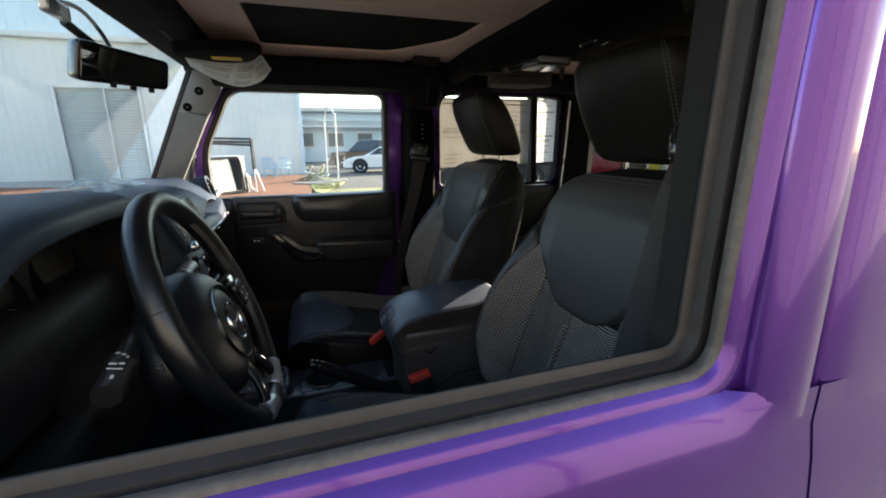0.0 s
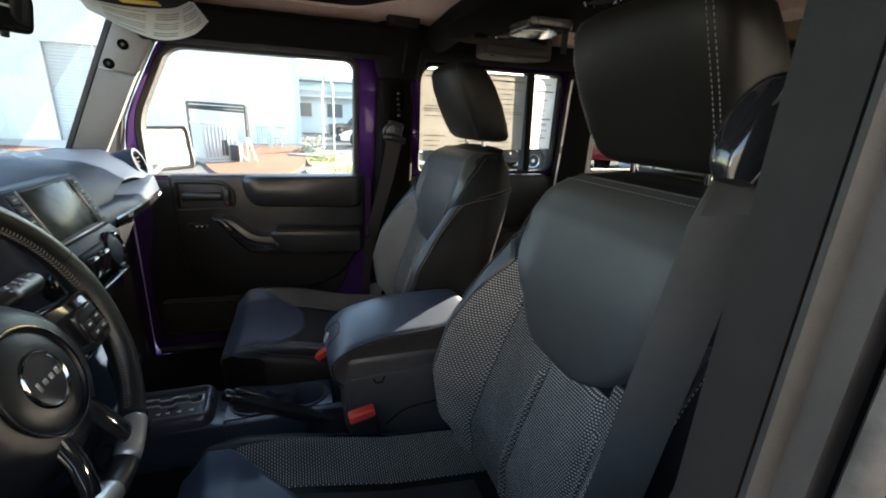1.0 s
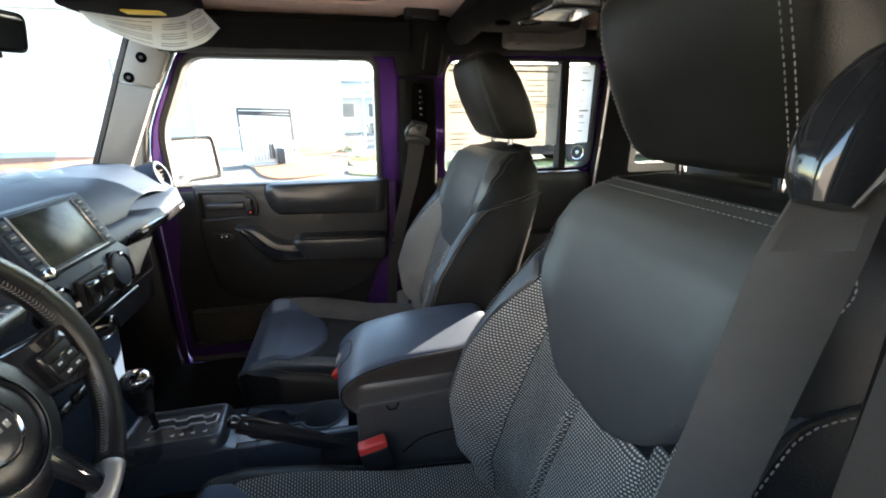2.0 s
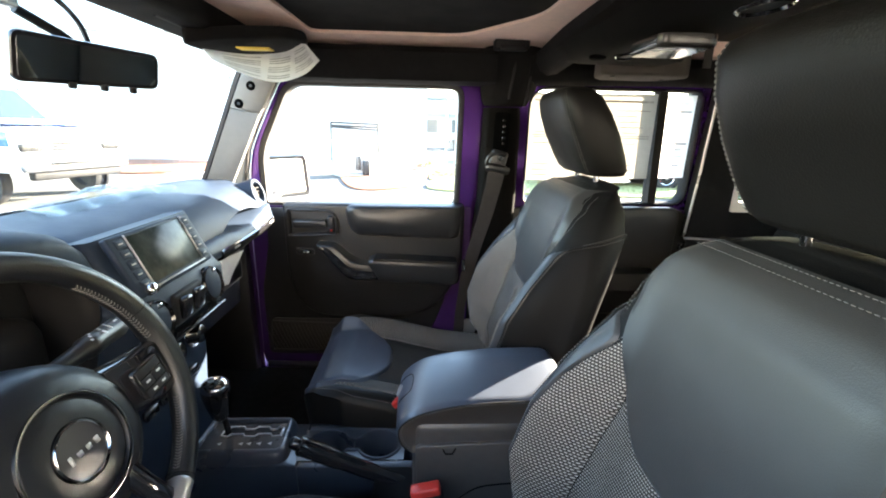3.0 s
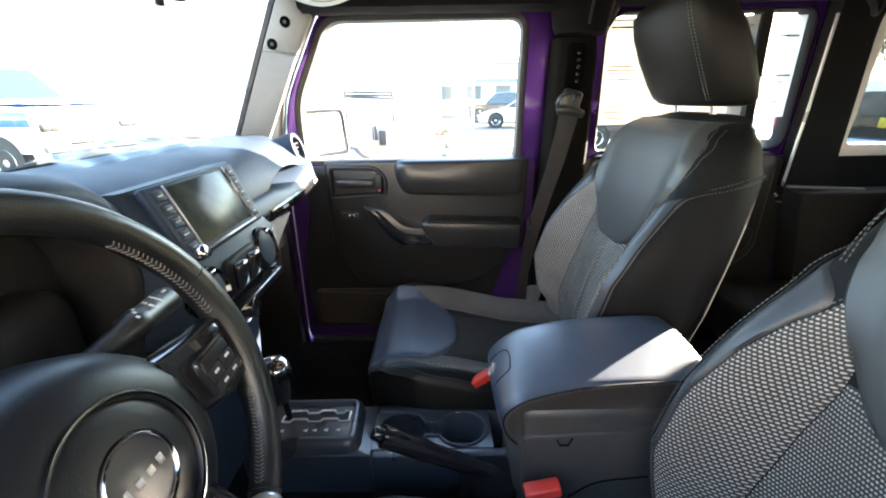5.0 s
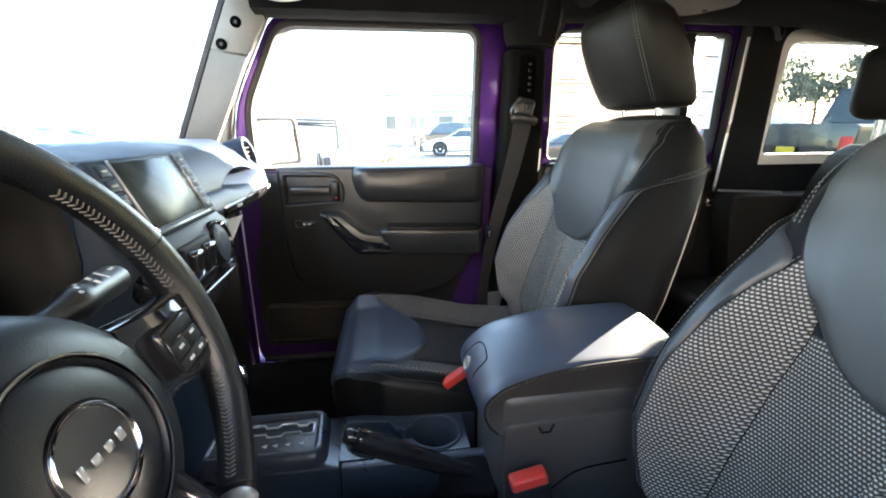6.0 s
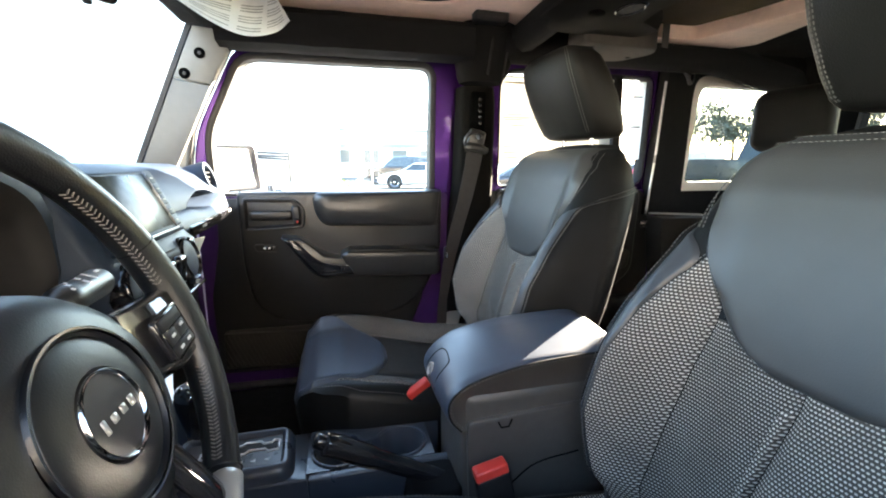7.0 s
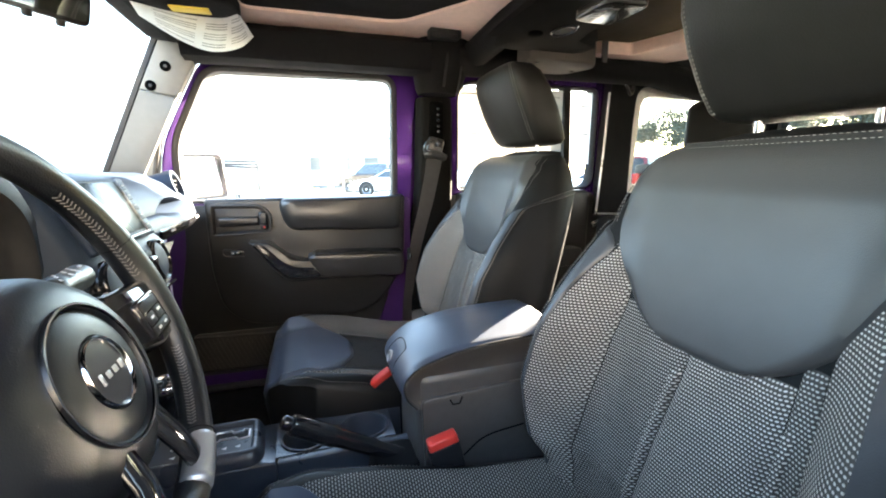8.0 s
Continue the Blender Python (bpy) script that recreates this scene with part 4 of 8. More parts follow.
def back_half(z):
    return table([(0.86, 0.241), (0.95, 0.266), (1.05, 0.275), (1.15, 0.269), (1.22, 0.254), (1.30, 0.229), (1.335, 0.215), (1.36, 0.201), (1.378, 0.186), (1.390, 0.170), (1.398, 0.152), (1.404, 0.125)], z)


def bolster(z):
    return table([(0.86, 0.045), (0.90, 0.068), (1.00, 0.100), (1.10, 0.092), (1.18, 0.060), (1.25, 0.022), (1.30, 0.008), (1.40, 0.002)], z)


def back_front(a, z):
    """The front skin: a runs from -1 (one edge) to 1 across the back."""
    h = back_half(z)
    y = a * h
    e = max(0.0, (abs(y) - 0.125)) / max(0.02, (h - 0.125))
    up = math.sin(min(1.0, e / 0.62) * math.pi / 2) ** 2 if e < 0.62 else max(0.0, math.cos((e - 0.62) / 0.38 * math.pi / 2)) ** 0.8
    round_off = 0.045 * max(0.0, (abs(a) - 0.84) / 0.16) ** 2
    x = back_x(z) - bolster(z) * up + round_off
    return Vector((x, y, z))


def cushion_z(x, y):
    e = max(0.0, abs(y) - 0.13) / 0.11
    return table([(0.040, 0.828), (0.055, 0.860), (0.085, 0.881), (0.14, 0.889), (0.25, 0.870), (0.40, 0.832), (0.60, 0.808)], x) + 0.030 * math.sin(min(1.0, e / 0.7) * math.pi / 2) ** 2 - 0.05 * max(0.0, e - 0.72) ** 1.6 * 4


def cushion_half(x):
    return table([(0.036, 0.120), (0.042, 0.158), (0.052, 0.188), (0.07, 0.208), (0.10, 0.224), (0.18, 0.240), (0.40, 0.245), (0.60, 0.240)], x)


def front_seat():
    """A bolstered front seat about y = 0."""
    st = thing("front_seat", "black leather bucket seat with pale mesh fabric inserts", "car seat", (0.36, 0, 0.62), group="front seats")
    Z0, Z1 = 0.800, 1.404
    # shell: bolstered front, deep flanks and a rounded rear, as closed rings from bottom to top
    def flank(s, z, f):
        """A point of the side of the back: f runs from the front edge (0) to the rear corner (1)."""
        h, x0 = back_half(z), back_x(z) + 0.045
        x1 = back_x(z) + table([(0.86, 0.095), (1.0, 0.105), (1.15, 0.110), (1.25, 0.122), (1.30, 0.125), (1.36, 0.105), (1.385, 0.080), (1.402, 0.050)], z)
        return Vector((lerp(x0, x1, f), s * h * (1 + 0.022 * math.sin(math.pi * f) - 0.05 * f ** 3), z))

    bm = fresh()
    rings = []
    for k in range(53):
        z = lerp(Z0, Z1, 1 - (1 - k / 52) ** 1.35)
        ring = [back_front(lerp(-1, 1, i / 40), z) + Vector((0.004, 0, 0)) for i in range(41)]
        ring += [flank(1, z, f) for f in (0.12, 0.3, 0.5, 0.7, 0.88, 1.0)]
        e = flank(1, z, 1.0)
        ring += [Vector((e.x + 0.014 * (1 - q * q), e.y * q, z)) for q in (0.93, 0.75, 0.4, 0.0, -0.4, -0.75, -0.93)]
        ring += [flank(-1, z, f) for f in (1.0, 0.88, 0.7, 0.5, 0.3, 0.12)]
        rings.append(ring)
    top = rings[-1]
    c = sum(top, Vector()) / len(top)
    for q, dz in ((0.80, 0.004), (0.45, 0.0065), (0.1, 0.007)):
        rings.append([c + (p - c) * q + Vector((0, 0, dz)) for p in top])
    loft(bm, rings)
    body = part("seat_back", bm, SHELL_SHADED, st, "black seat back with shade in its colour")
    # fabric: bolster faces and the middle, as panels that lie on the shell
    hp = [(1.120, 0.0), (1.1215, 0.034), (1.126, 0.060), (1.135, 0.086), (1.146, 0.104), (1.158, 0.118), (1.174, 0.133), (1.195, 0.147), (1.22, 0.162), (1.25, 0.176), (1.28, 0.185), (1.32, 0.190), (1.36, 0.183), (1.395, 0.152)]
    ph = lambda z: table(hp, z)

    def patch(ya, yb, z0, z1, lift, nu, nv, edge=0.004):
        """A fabric panel between the lines ya(z) and yb(z)."""
        def f(u, v):
            z = lerp(z0, z1, v)
            y = lerp(ya(z), yb(z), u)
            h = back_half(z)
            a = max(-1, min(1, y / h))
            p = back_front(a, z)
            rim = min(u, 1 - u) * abs(yb(z) - ya(z)), min(v, 1 - v) * (z1 - z0)
            k = min(1.0, min(rim) / edge)
            return p + Vector((-lift * k + 0.003 * (1 - k), 0, 0))
        q = fresh()
        arc = lambda u, v: (lerp(ya(lerp(z0, z1, v)), yb(lerp(z0, z1, v)), u) * 1.25, lerp(z0, z1, v))
        sheet(q, f, nu, nv, None, arc)
        return q
    seam_in = lambda z: table([(0.86, 0.158), (0.95, 0.152), (1.09, 0.143), (1.15, 0.136), (1.18, 0.136), (1.20, 0.142), (1.25, 0.160)], z)
    seam_out = lambda z: table([(0.86, 0.192), (0.95, 0.211), (1.075, 0.217), (1.155, 0.205), (1.20, 0.189), (1.248, 0.163)], z)
    mid = lambda z, s=1: table([(0.86, 0.044), (1.00, 0.026), (1.10, 0.012)], z) if s > 0 else 0.112
    for s in (1, -1):
        part("bolster_insert", patch(lambda z: s * seam_in(z), lambda z: s * seam_out(z), 0.806, 1.246, 0.0035, 16, 44), MESH_LIGHT, st, "pale knotted mesh fabric")
        part("side_insert", patch(lambda z: s * (mid(z, s) + 0.001), lambda z: s * (seam_in(z) - 0.001), 0.806, 1.160, 0.0025, 10, 30), MESH_DARK, st, "dark mesh fabric")
    part("middle_insert", patch(lambda z: -mid(z, -1), lambda z: mid(z), 0.806, 1.136, 0.0045, 12, 30), MESH_MID, st, "grey mesh fabric")
    # leather border between the fabric and the flank seam, running out to a point beside the shield
    seam_a = lambda z: table([(0.86, 0.868), (1.16, 0.868), (1.20, 0.876), (1.235, 0.888), (1.255, 0.902), (1.275, 0.935), (1.288, 0.99)], z)
    tip = lambda z: min(1.0, max(0.0, (z - 1.225) / 0.045)) ** 1.5
    inner_edge = lambda z: lerp(min(seam_out(z) + 0.001, 0.9 * back_half(z)), seam_a(z) * back_half(z) - 0.003, tip(z))
    for s in (1, -1):
        part("bolster_border", patch(lambda z: s * inner_edge(z), lambda z: s * seam_a(z) * back_half(z), 0.808, 1.270, 0.0022, 10, 48, 0.003), LEATHER_LIT, st, "black leather border with sky light in its colour")
    # pale knotted band along the seams below the shield
    for s in (1, -1):
        part("seam_band", patch(lambda z: s * (mid(z, s) + 0.001), lambda z: s * (mid(z, s) + 0.016), 0.81, 1.100, 0.0062, 4, 24, 0.003), MESH_LIGHT, st, "pale knotted mesh band")
    # shield: a plump smooth panel that runs over the top
    bm = fresh()

    def shield(u, v):
        z = lerp(1.1202, 1.397, v ** 1.6)
        w = ph(z)
        a = lerp(-1, 1, u)
        y = a * w
        p = back_front(max(-1, min(1, y / back_half(z))), z)
        rim = min((1 - abs(a)) * w, (z - 1.1195) * 1.2)
        k = min(1.0, rim / 0.020)
        k = math.sqrt(max(0.0, 1 - (1 - k) ** 2))
        return p + Vector((-0.011 * k + 0.004 * (1 - k), 0, 0.001 * k))
    sheet(bm, shield, 36, 44)
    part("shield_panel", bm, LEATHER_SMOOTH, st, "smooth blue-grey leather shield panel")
    # seams
    bm = fresh()
    for s in (1, -1):
        line = [back_front(s * seam_out(z) / back_half(z), z) + Vector((-0.001, s * 0.004, 0)) for z in np.linspace(0.90, 1.245, 40)]
        stitches(bm, line, 0.0065, 0.004, 0.0007)
    for z in (1.388, 1.3955):
        stitches(bm, [back_front(y / back_half(z), z) + Vector((-0.0115, 0, 0.0015)) for y in np.linspace(-0.15, 0.15, 41)], 0.0065, 0.004, 0.0007)
    part("seat_stitching", bm, STITCH, st, "pale double stitching", kind="stuff")
    # welt and double stitching: up the front edge of each flank, then rearwards under the top cap
    def flank_seam(s, out, shift):
        """The seam's points: shift moves it across the seam, out lifts it off the leather."""
        pts = [back_front(s * seam_a(z), z) + Vector((-0.0015 - out, s * shift, 0)) for z in np.linspace(0.90, 1.268, 34)]
        for f, z in ((0.02, 1.281), (0.14, 1.288), (0.30, 1.2935), (0.50, 1.298), (0.75, 1.302), (1.0, 1.305)):
            pts.append(flank(s, z - 0.8 * shift, f) + Vector((0, s * (out + 0.0005), 0)))
        return smooth_line(pts[::3] + [pts[-1]], 5)
    for s in (1, -1):
        bm = fresh()
        tube(bm, flank_seam(s, 0.0012, 0.0), 0.0024, 6)
        part("piping", bm, LEATHER, st, "black leather piping")
    bm = fresh()
    for s in (1, -1):
        for shift in (-0.006, 0.006):
            stitches(bm, flank_seam(s, 0.0022, shift), 0.0065, 0.0042, 0.0008)
    # double row round the side of the shield, up to the top
    for s in (1, -1):
        for off in (0.004, 0.010):
            stitches(bm, smooth_line([back_front(s * min(0.975, (ph(z) + off) / back_half(z)), z) + Vector((-0.0025, s * 0.0025, 0)) for z in np.linspace(1.275, 1.385, 8)], 4), 0.0065, 0.0042, 0.0008)
    part("flank_stitching", bm, STITCH, st, "pale double flank stitching", kind="stuff")
    # cushion
    bm = fresh()

    def cf(u, v):
        x = lerp(0.036, 0.60, v ** 1.7)
        y = lerp(-1, 1, u) * cushion_half(x)
        return Vector((x, y, cushion_z(x, y)))

    def cb(u, v):
        p = cf(u, v)
        return Vector((p.x + 0.012 * (1 - v), p.y * 0.97, 0.735))
    sheet(bm, cf, 34, 34, cb)
    part("cushion", bm, LEATHER, st, "black leather seat cushion")
    # shield of the cushion: smooth front pad that narrows rearwards
    bm = fresh()
    cw = [(0.038, 0.110), (0.046, 0.160), (0.058, 0.184), (0.09, 0.204), (0.125, 0.196), (0.17, 0.162), (0.20, 0.134), (0.225, 0.106), (0.245, 0.074), (0.256, 0.042), (0.260, 0.0)]

    def cs(u, v):
        x = lerp(0.040, 0.2598, v * v * (3 - 2 * v))
        w = table(cw, x)
        a = lerp(-1, 1, u)
        rim = min((1 - abs(a)) * max(w, 1e-3), 0.2598 - x + 0.0005)
        k = min(1.0, rim / 0.018)
        k = math.sqrt(max(0.0, 1 - (1 - k) ** 2))
        return Vector((x - (0.006 * k if x < 0.06 else 0), a * w, cushion_z(x, a * w) + 0.011 * k - 0.004 * (1 - k)))
    sheet(bm, cs, 32, 36)
    part("cushion_front_pad", bm, LID_LEATHER, st, "smooth black leather front pad with sky blue in its colour")

    def cpatch(ya, yb, x0, x1, lift):
        q = fresh()

        def f(u, v):
            x = lerp(x0, x1, v)
            y = lerp(ya(x), yb(x), u)
            k = min(1.0, min(min(u, 1 - u) * abs(yb(x) - ya(x)), min(v, 1 - v) * (x1 - x0)) / 0.004)
            return Vector((x, y, cushion_z(x, y) + lift * k - 0.003 * (1 - k)))
        sheet(q, f, 14, 28, None, lambda u, v: (lerp(ya(lerp(x0, x1, v)), yb(lerp(x0, x1, v)), u), lerp(x0, x1, v)))
        return q
    for s in (1, -1):
        part("cushion_side_insert", cpatch(lambda x: s * 0.115, lambda x: s * table([(0.10, 0.19), (0.2, 0.205), (0.5, 0.212)], x), 0.12, 0.60, 0.003), MESH_DARK, st, "dark mesh fabric")
    part("cushion_middle_insert", cpatch(lambda x: -0.112, lambda x: 0.112, 0.17, 0.56, 0.0022), NET_CLOTH, st, "plain black cloth")
    bm = fresh()
    for s in (1, -1):
        stitches(bm, [Vector((x, s * (cushion_half(x) - 0.014), cushion_z(x, cushion_half(x) - 0.014) + 0.001)) for x in np.linspace(0.07, 0.52, 50)], 0.0065, 0.004, 0.0007)
    stitches(bm, [Vector((0.046 + 0.9 * y * y, y, 0.868 - 0.10 * abs(y))) for y in np.linspace(-0.18, 0.18, 40)], 0.0065, 0.004, 0.0007)
    part("cushion_stitching", bm, STITCH, st, "pale stitching", kind="stuff")
    bm = fresh()
    box(bm, (0.33, 0, 0.69), (0.50, 0.44, 0.10), 0.02)
    part("seat_base", bm, PLASTIC_DARK, st, "black seat base")
    # head restraint
    hr = [(1.424, 0.067, 0.102), (1.428, 0.094, 0.124), (1.440, 0.112, 0.134), (1.47, 0.120, 0.140), (1.52, 0.123, 0.145), (1.57, 0.116, 0.144), (1.605, 0.098, 0.138), (1.622, 0.074, 0.124), (1.630, 0.045, 0.097)]
    bm = fresh()
    rings = []
    for z, d, w in hr:
        cx = 0.792 - 0.45 * (z - 1.424)
        ring = []
        for k in range(36):
            a = k * math.tau / 36
            ca, sa = math.cos(a), math.sin(a)
            x = cx + d * 0.52 * math.copysign(abs(ca) ** 0.50, ca)
            y = w * math.copysign(abs(sa) ** 0.46, sa) * (1 - 0.06 * (1 - ca) / 2)
            ring.append(Vector((x, y, z)))
        rings.append(ring)
    loft(bm, rings)
    head = part("headrest", bm, LEATHER, st, "black leather head restraint")
    bm = fresh()
    for s in (1, -1):
        for off in (-0.004, 0.004):
            line = []
            for z in np.linspace(1.436, 1.618, 34):
                d, w = table([(a, b) for a, b, c in hr], z), table([(a, c) for a, b, c in hr], z)
                cx = 0.792 - 0.45 * (z - 1.424)
                a = math.pi - 0.82 + off * 14
                ca, sa = math.cos(a), math.sin(a)
                line.append(Vector((cx - (d * 0.52 + 0.0008) * abs(ca) ** 0.50, s * (w * sa ** 0.46 * (1 - 0.03 * (1 - ca)) + 0.0004), z)))
            stitches(bm, line, 0.0065, 0.004, 0.0008)
    part("headrest_stitching", bm, STITCH, head, "pale double stitching", kind="stuff")
    for s in (1, -1):
        bm = fresh()
        tube(bm, [(0.783, s * 0.068, 1.36), (0.780, s * 0.068, 1.40), (0.776, s * 0.068, 1.45)], 0.0065, 12)
        part("headrest_post", bm, CHROME, head, "chrome post")
        bm = fresh()
        lathe(bm, [(0.016, -0.01), (0.016, 0.004), (0.011, 0.008)], (0.781, s * 0.068, 1.394), (0, 0, 1), 16)
        part("post_collar", bm, PLASTIC_DARK, head)
    return st


seat = front_seat()
copy_thing(seat, pose(0.36, 0.37, 0.62))
seat.location.y = -0.37


def buckle(x, y, z, lean, tall):
    b = thing("belt_buckle", "black belt buckle with a red release button beside the seat", "belt buckle", (x, y, z - tall), group="belt buckles")
    m = Matrix.Rotation(lean, 3, "Y")
    bm = fresh()
    box(bm, Vector((x, y, z)) + m @ Vector((0, 0, -0.035)), (0.056, 0.026, 0.066), 0.007, 3, m)
    tube(bm, [Vector((x, y, z)) + m @ Vector((0, 0, -0.06)), Vector((x, y, z - tall))], 0.008, 8)
    part("buckle_case", bm, PLASTIC_DARK, b)
    bm = fresh()
    box(bm, Vector((x, y, z)) + m @ Vector((0, 0, -0.002)), (0.053, 0.023, 0.024), 0.004, 2, m)
    part("release_button", bm, RED, b, "red release button")
    return b


buckle(0.356, -0.140, 0.908, -0.22, 0.20)
buckle(0.300, 0.147, 0.890, -0.60, 0.18)


# ---- dashboard ----
dash = thing("dashboard", "black soft-plastic dashboard with centre screen and passenger grab bar", "dashboard", (-0.30, 0, 0.65))
bm = fresh()
rings = []
for k in range(61):
    y = lerp(-0.69, 0.672, k / 60)
    endr = min(1.0, (0.672 - y) / 0.05) if y > 0 else min(1.0, (y + 0.69) / 0.05)
    pull = 0.040 * (1 - math.sqrt(max(0.0, endr * (2 - endr))))
    bow = -0.030 * max(0.0, (y - 0.30) / 0.37) ** 2
    face = min(1.0, max(0.0, (y + 0.122) / 0.03))                    # the bulging face from the stack to the passenger's end
    t = (y - 0.285) / (0.545 - 0.285)
    gap = max(0.0, math.sin(math.pi * min(1.0, max(0.0, t)))) ** 0.8  # lens-shaped pocket behind the bar
    up, lo, dp = 0.022 * gap, 0.016 * gap, 0.10 * gap
    mid = 1.272 + 0.014 * min(1.0, max(0.0, t))
    pr = [(-0.56, 1.10), (-0.56, 1.325), (-0.47, 1.350), (-0.38, 1.362), (-0.28, 1.360), (-0.225, 1.350), (-0.190, 1.332), (-0.165, 1.308),
          (-0.146 - 0.012 * gap, mid + up + 0.004), (-0.146 - 0.010 * gap, mid + up), (-0.146 - dp, mid + up * 0.7), (-0.146 - dp, mid - lo * 0.7), (-0.138, mid - lo),
          (-0.130, mid - lo - 0.004), (-0.122, 1.246), (-0.121, 1.238), (-0.124, 1.230), (-0.136, 1.223), (-0.235, 1.214), (-0.27, 1.15), (-0.28, 1.02), (-0.30, 0.93), (-0.36, 0.90)]
    flat = [(-0.56, 1.10), (-0.56, 1.325), (-0.47, 1.350), (-0.38, 1.362), (-0.30, 1.360), (-0.27, 1.352), (-0.255, 1.336), (-0.25, 1.31), (-0.25, 1.29), (-0.25, 1.285), (-0.25, 1.28), (-0.25, 1.275), (-0.25, 1.27),
            (-0.25, 1.262), (-0.25, 1.25), (-0.25, 1.24), (-0.25, 1.23), (-0.25, 1.222), (-0.24, 1.21), (-0.235, 1.15), (-0.23, 1.02), (-0.28, 0.93), (-0.36, 0.90)]
    rings.append([Vector((lerp(f[0], p[0], face) - (pull if p[0] > -0.3 else 0) + (bow if p[0] > -0.26 else 0), y, lerp(f[1], p[1], face) - (pull * 0.4 if p[1] > 1.3 else 0))) for f, p in zip(flat, pr)])
loft(bm, rings)
top = part("dash_body", bm, PLASTIC_DASH, dash, "black soft dash body")
# shallow tray line and speaker mark on the top
bm = fresh()
tube(bm, smooth_line([(-0.47, -0.62, 1.347), (-0.455, -0.2, 1.353), (-0.45, 0.25, 1.353), (-0.46, 0.62, 1.347)], 8), 0.004, 6)
part("demister_slot", bm, PLASTIC_DARK, dash, "dark demister slot")

# instrument hood: an arch over the dials
bm = fresh()
rings = []
hy, hw = -0.362, 0.262


def arch(x, sc, z0, rise):
    """One outline of the hood: up the near wall, over the top and down the far wall."""
    pts = []
    for k in range(29):
        a = math.pi * min(1.0, max(0.0, (k - 2) / 24))
        ca, sa = math.cos(a), math.sin(a)
        low = {0: 0.14, 1: 0.07, 27: 0.07, 28: 0.14}.get(k, 0.0)
        pts.append(Vector((x - 0.25 * low, hy + hw * sc * math.copysign(abs(ca) ** 0.55, ca), z0 - low + rise * sc * abs(sa) ** 0.62)))
    return pts


for x, sc, lift in ((-0.47, 0.86, -0.020), (-0.38, 0.96, 0.0), (-0.30, 1.0, 0.010), (-0.22, 1.0, 0.012), (-0.172, 0.990, 0.008), (-0.156, 0.972, 0.001), (-0.150, 0.948, -0.005)):
    rings.append(arch(x, sc, 1.255 + lift, 0.135))
liner = []
for x, sc, lift in ((-0.151, 0.918, -0.004), (-0.158, 0.890, -0.005), (-0.175, 0.872, -0.006), (-0.24, 0.855, -0.004)):
    liner.append(arch(x, sc, 1.247 + lift, 0.130))
rings.append(liner[0])
for name, skin_rings, mat_, lab_ in (("instrument_hood", rings, PLASTIC_DASH, "black instrument hood with sky blue in its colour"), ("hood_liner", liner, PLASTIC_DARK, "matt black hood liner")):
    bm = fresh()
    rows = [[bm.verts.new(p) for p in r] for r in skin_rings]
    for a, b in zip(rows, rows[1:]):
        for i in range(28):
            bm.faces.new((a[i], a[i + 1], b[i + 1], b[i]))
    part(name, bm, mat_, dash, lab_)
bm = fresh()
box(bm, (-0.2415, hy, 1.215), (0.008, 0.45, 0.32), 0.003)
box(bm, (-0.27, hy, 1.20), (0.16, 0.40, 0.13), 0.03)
part("cluster_housing", bm, PLASTIC_DARK, dash, "matt black cluster housing")
cl = thing("instrument_cluster", "dark instrument cluster with round dials behind the wheel", "instrument cluster", (-0.24, hy, 1.2))
for yy, r in ((-0.445, 0.062), (-0.290, 0.062)):
    bm = fresh()
    ax = Vector((0.94, 0, 0.34))
    lathe(bm, [(r, 0.0), (r, 0.016), (r - 0.004, 0.018), (r - 0.008, 0.004)], (-0.245, yy, 1.285), ax, 40)
    d = part("dial_ring", bm, GREY_DARK, cl, "grey dial rim")
    bm = fresh()
    lathe(bm, [(r - 0.008, 0.001), (r - 0.008, 0.003), (0.0001, 0.003)], (-0.245, yy, 1.285), ax, 40)
    part("dial_face", bm, PLASTIC_DARK, cl, "black dial face")
    bm = fresh()
    b1 = ax.normalized().cross(Vector((0, 1, 0))).normalized()
    for k in range(17):
        a = math.radians(-40 + 260 * k / 16)
        v = Vector((0, 1, 0)) * math.cos(a) + b1 * math.sin(a) * -1
        c0 = Vector((-0.245, yy, 1.285)) + ax.normalized() * 0.0036
        tube(bm, [c0 + v * (r - 0.012), c0 + v * (r - (0.020 if k % 2 else 0.024))], 0.0006, 4)
    part("dial_marks", bm, PRINT_GREY, cl, "grey dial marks", kind="stuff")
    bm = fresh()
    c0 = Vector((-0.245, yy, 1.285)) + ax.normalized() * 0.006
    tube(bm, [c0, c0 + Vector((0, -0.030, -0.022))], 0.0012, 4)
    part("needle", bm, RED, cl, "red needle")

# centre stack
cs = thing("centre_stack", "black centre stack with touch screen, round vents and knobs", "centre stack", (-0.14, 0.01, 0.85))
bm = fresh()
prof = [(-0.30, 1.330), (-0.178, 1.346), (-0.160, 1.350), (-0.112, 1.248), (-0.096, 1.232), (-0.096, 1.178), (-0.104, 1.168), (-0.150, 1.158), (-0.152, 1.060), (-0.162, 0.95), (-0.150, 0.84), (-0.30, 0.84)]
rings = []
for y, ins in ((-0.118, 0.014), (-0.112, 0.004), (-0.102, 0.0), (0.152, 0.0), (0.163, 0.004), (0.169, 0.014)):
    rings.append([Vector((x - (ins if x > -0.29 else 0), y, z)) for x, z in prof])
loft(bm, rings)
part("stack_body", bm, PLASTIC_DASH, cs, "black stack body")
N = Vector((0.91, 0, 0.40)).normalized()
UP = Vector((-0.40, 0, 0.91)).normalized()
C0 = Vector((-0.1345, 0.030, 1.299))
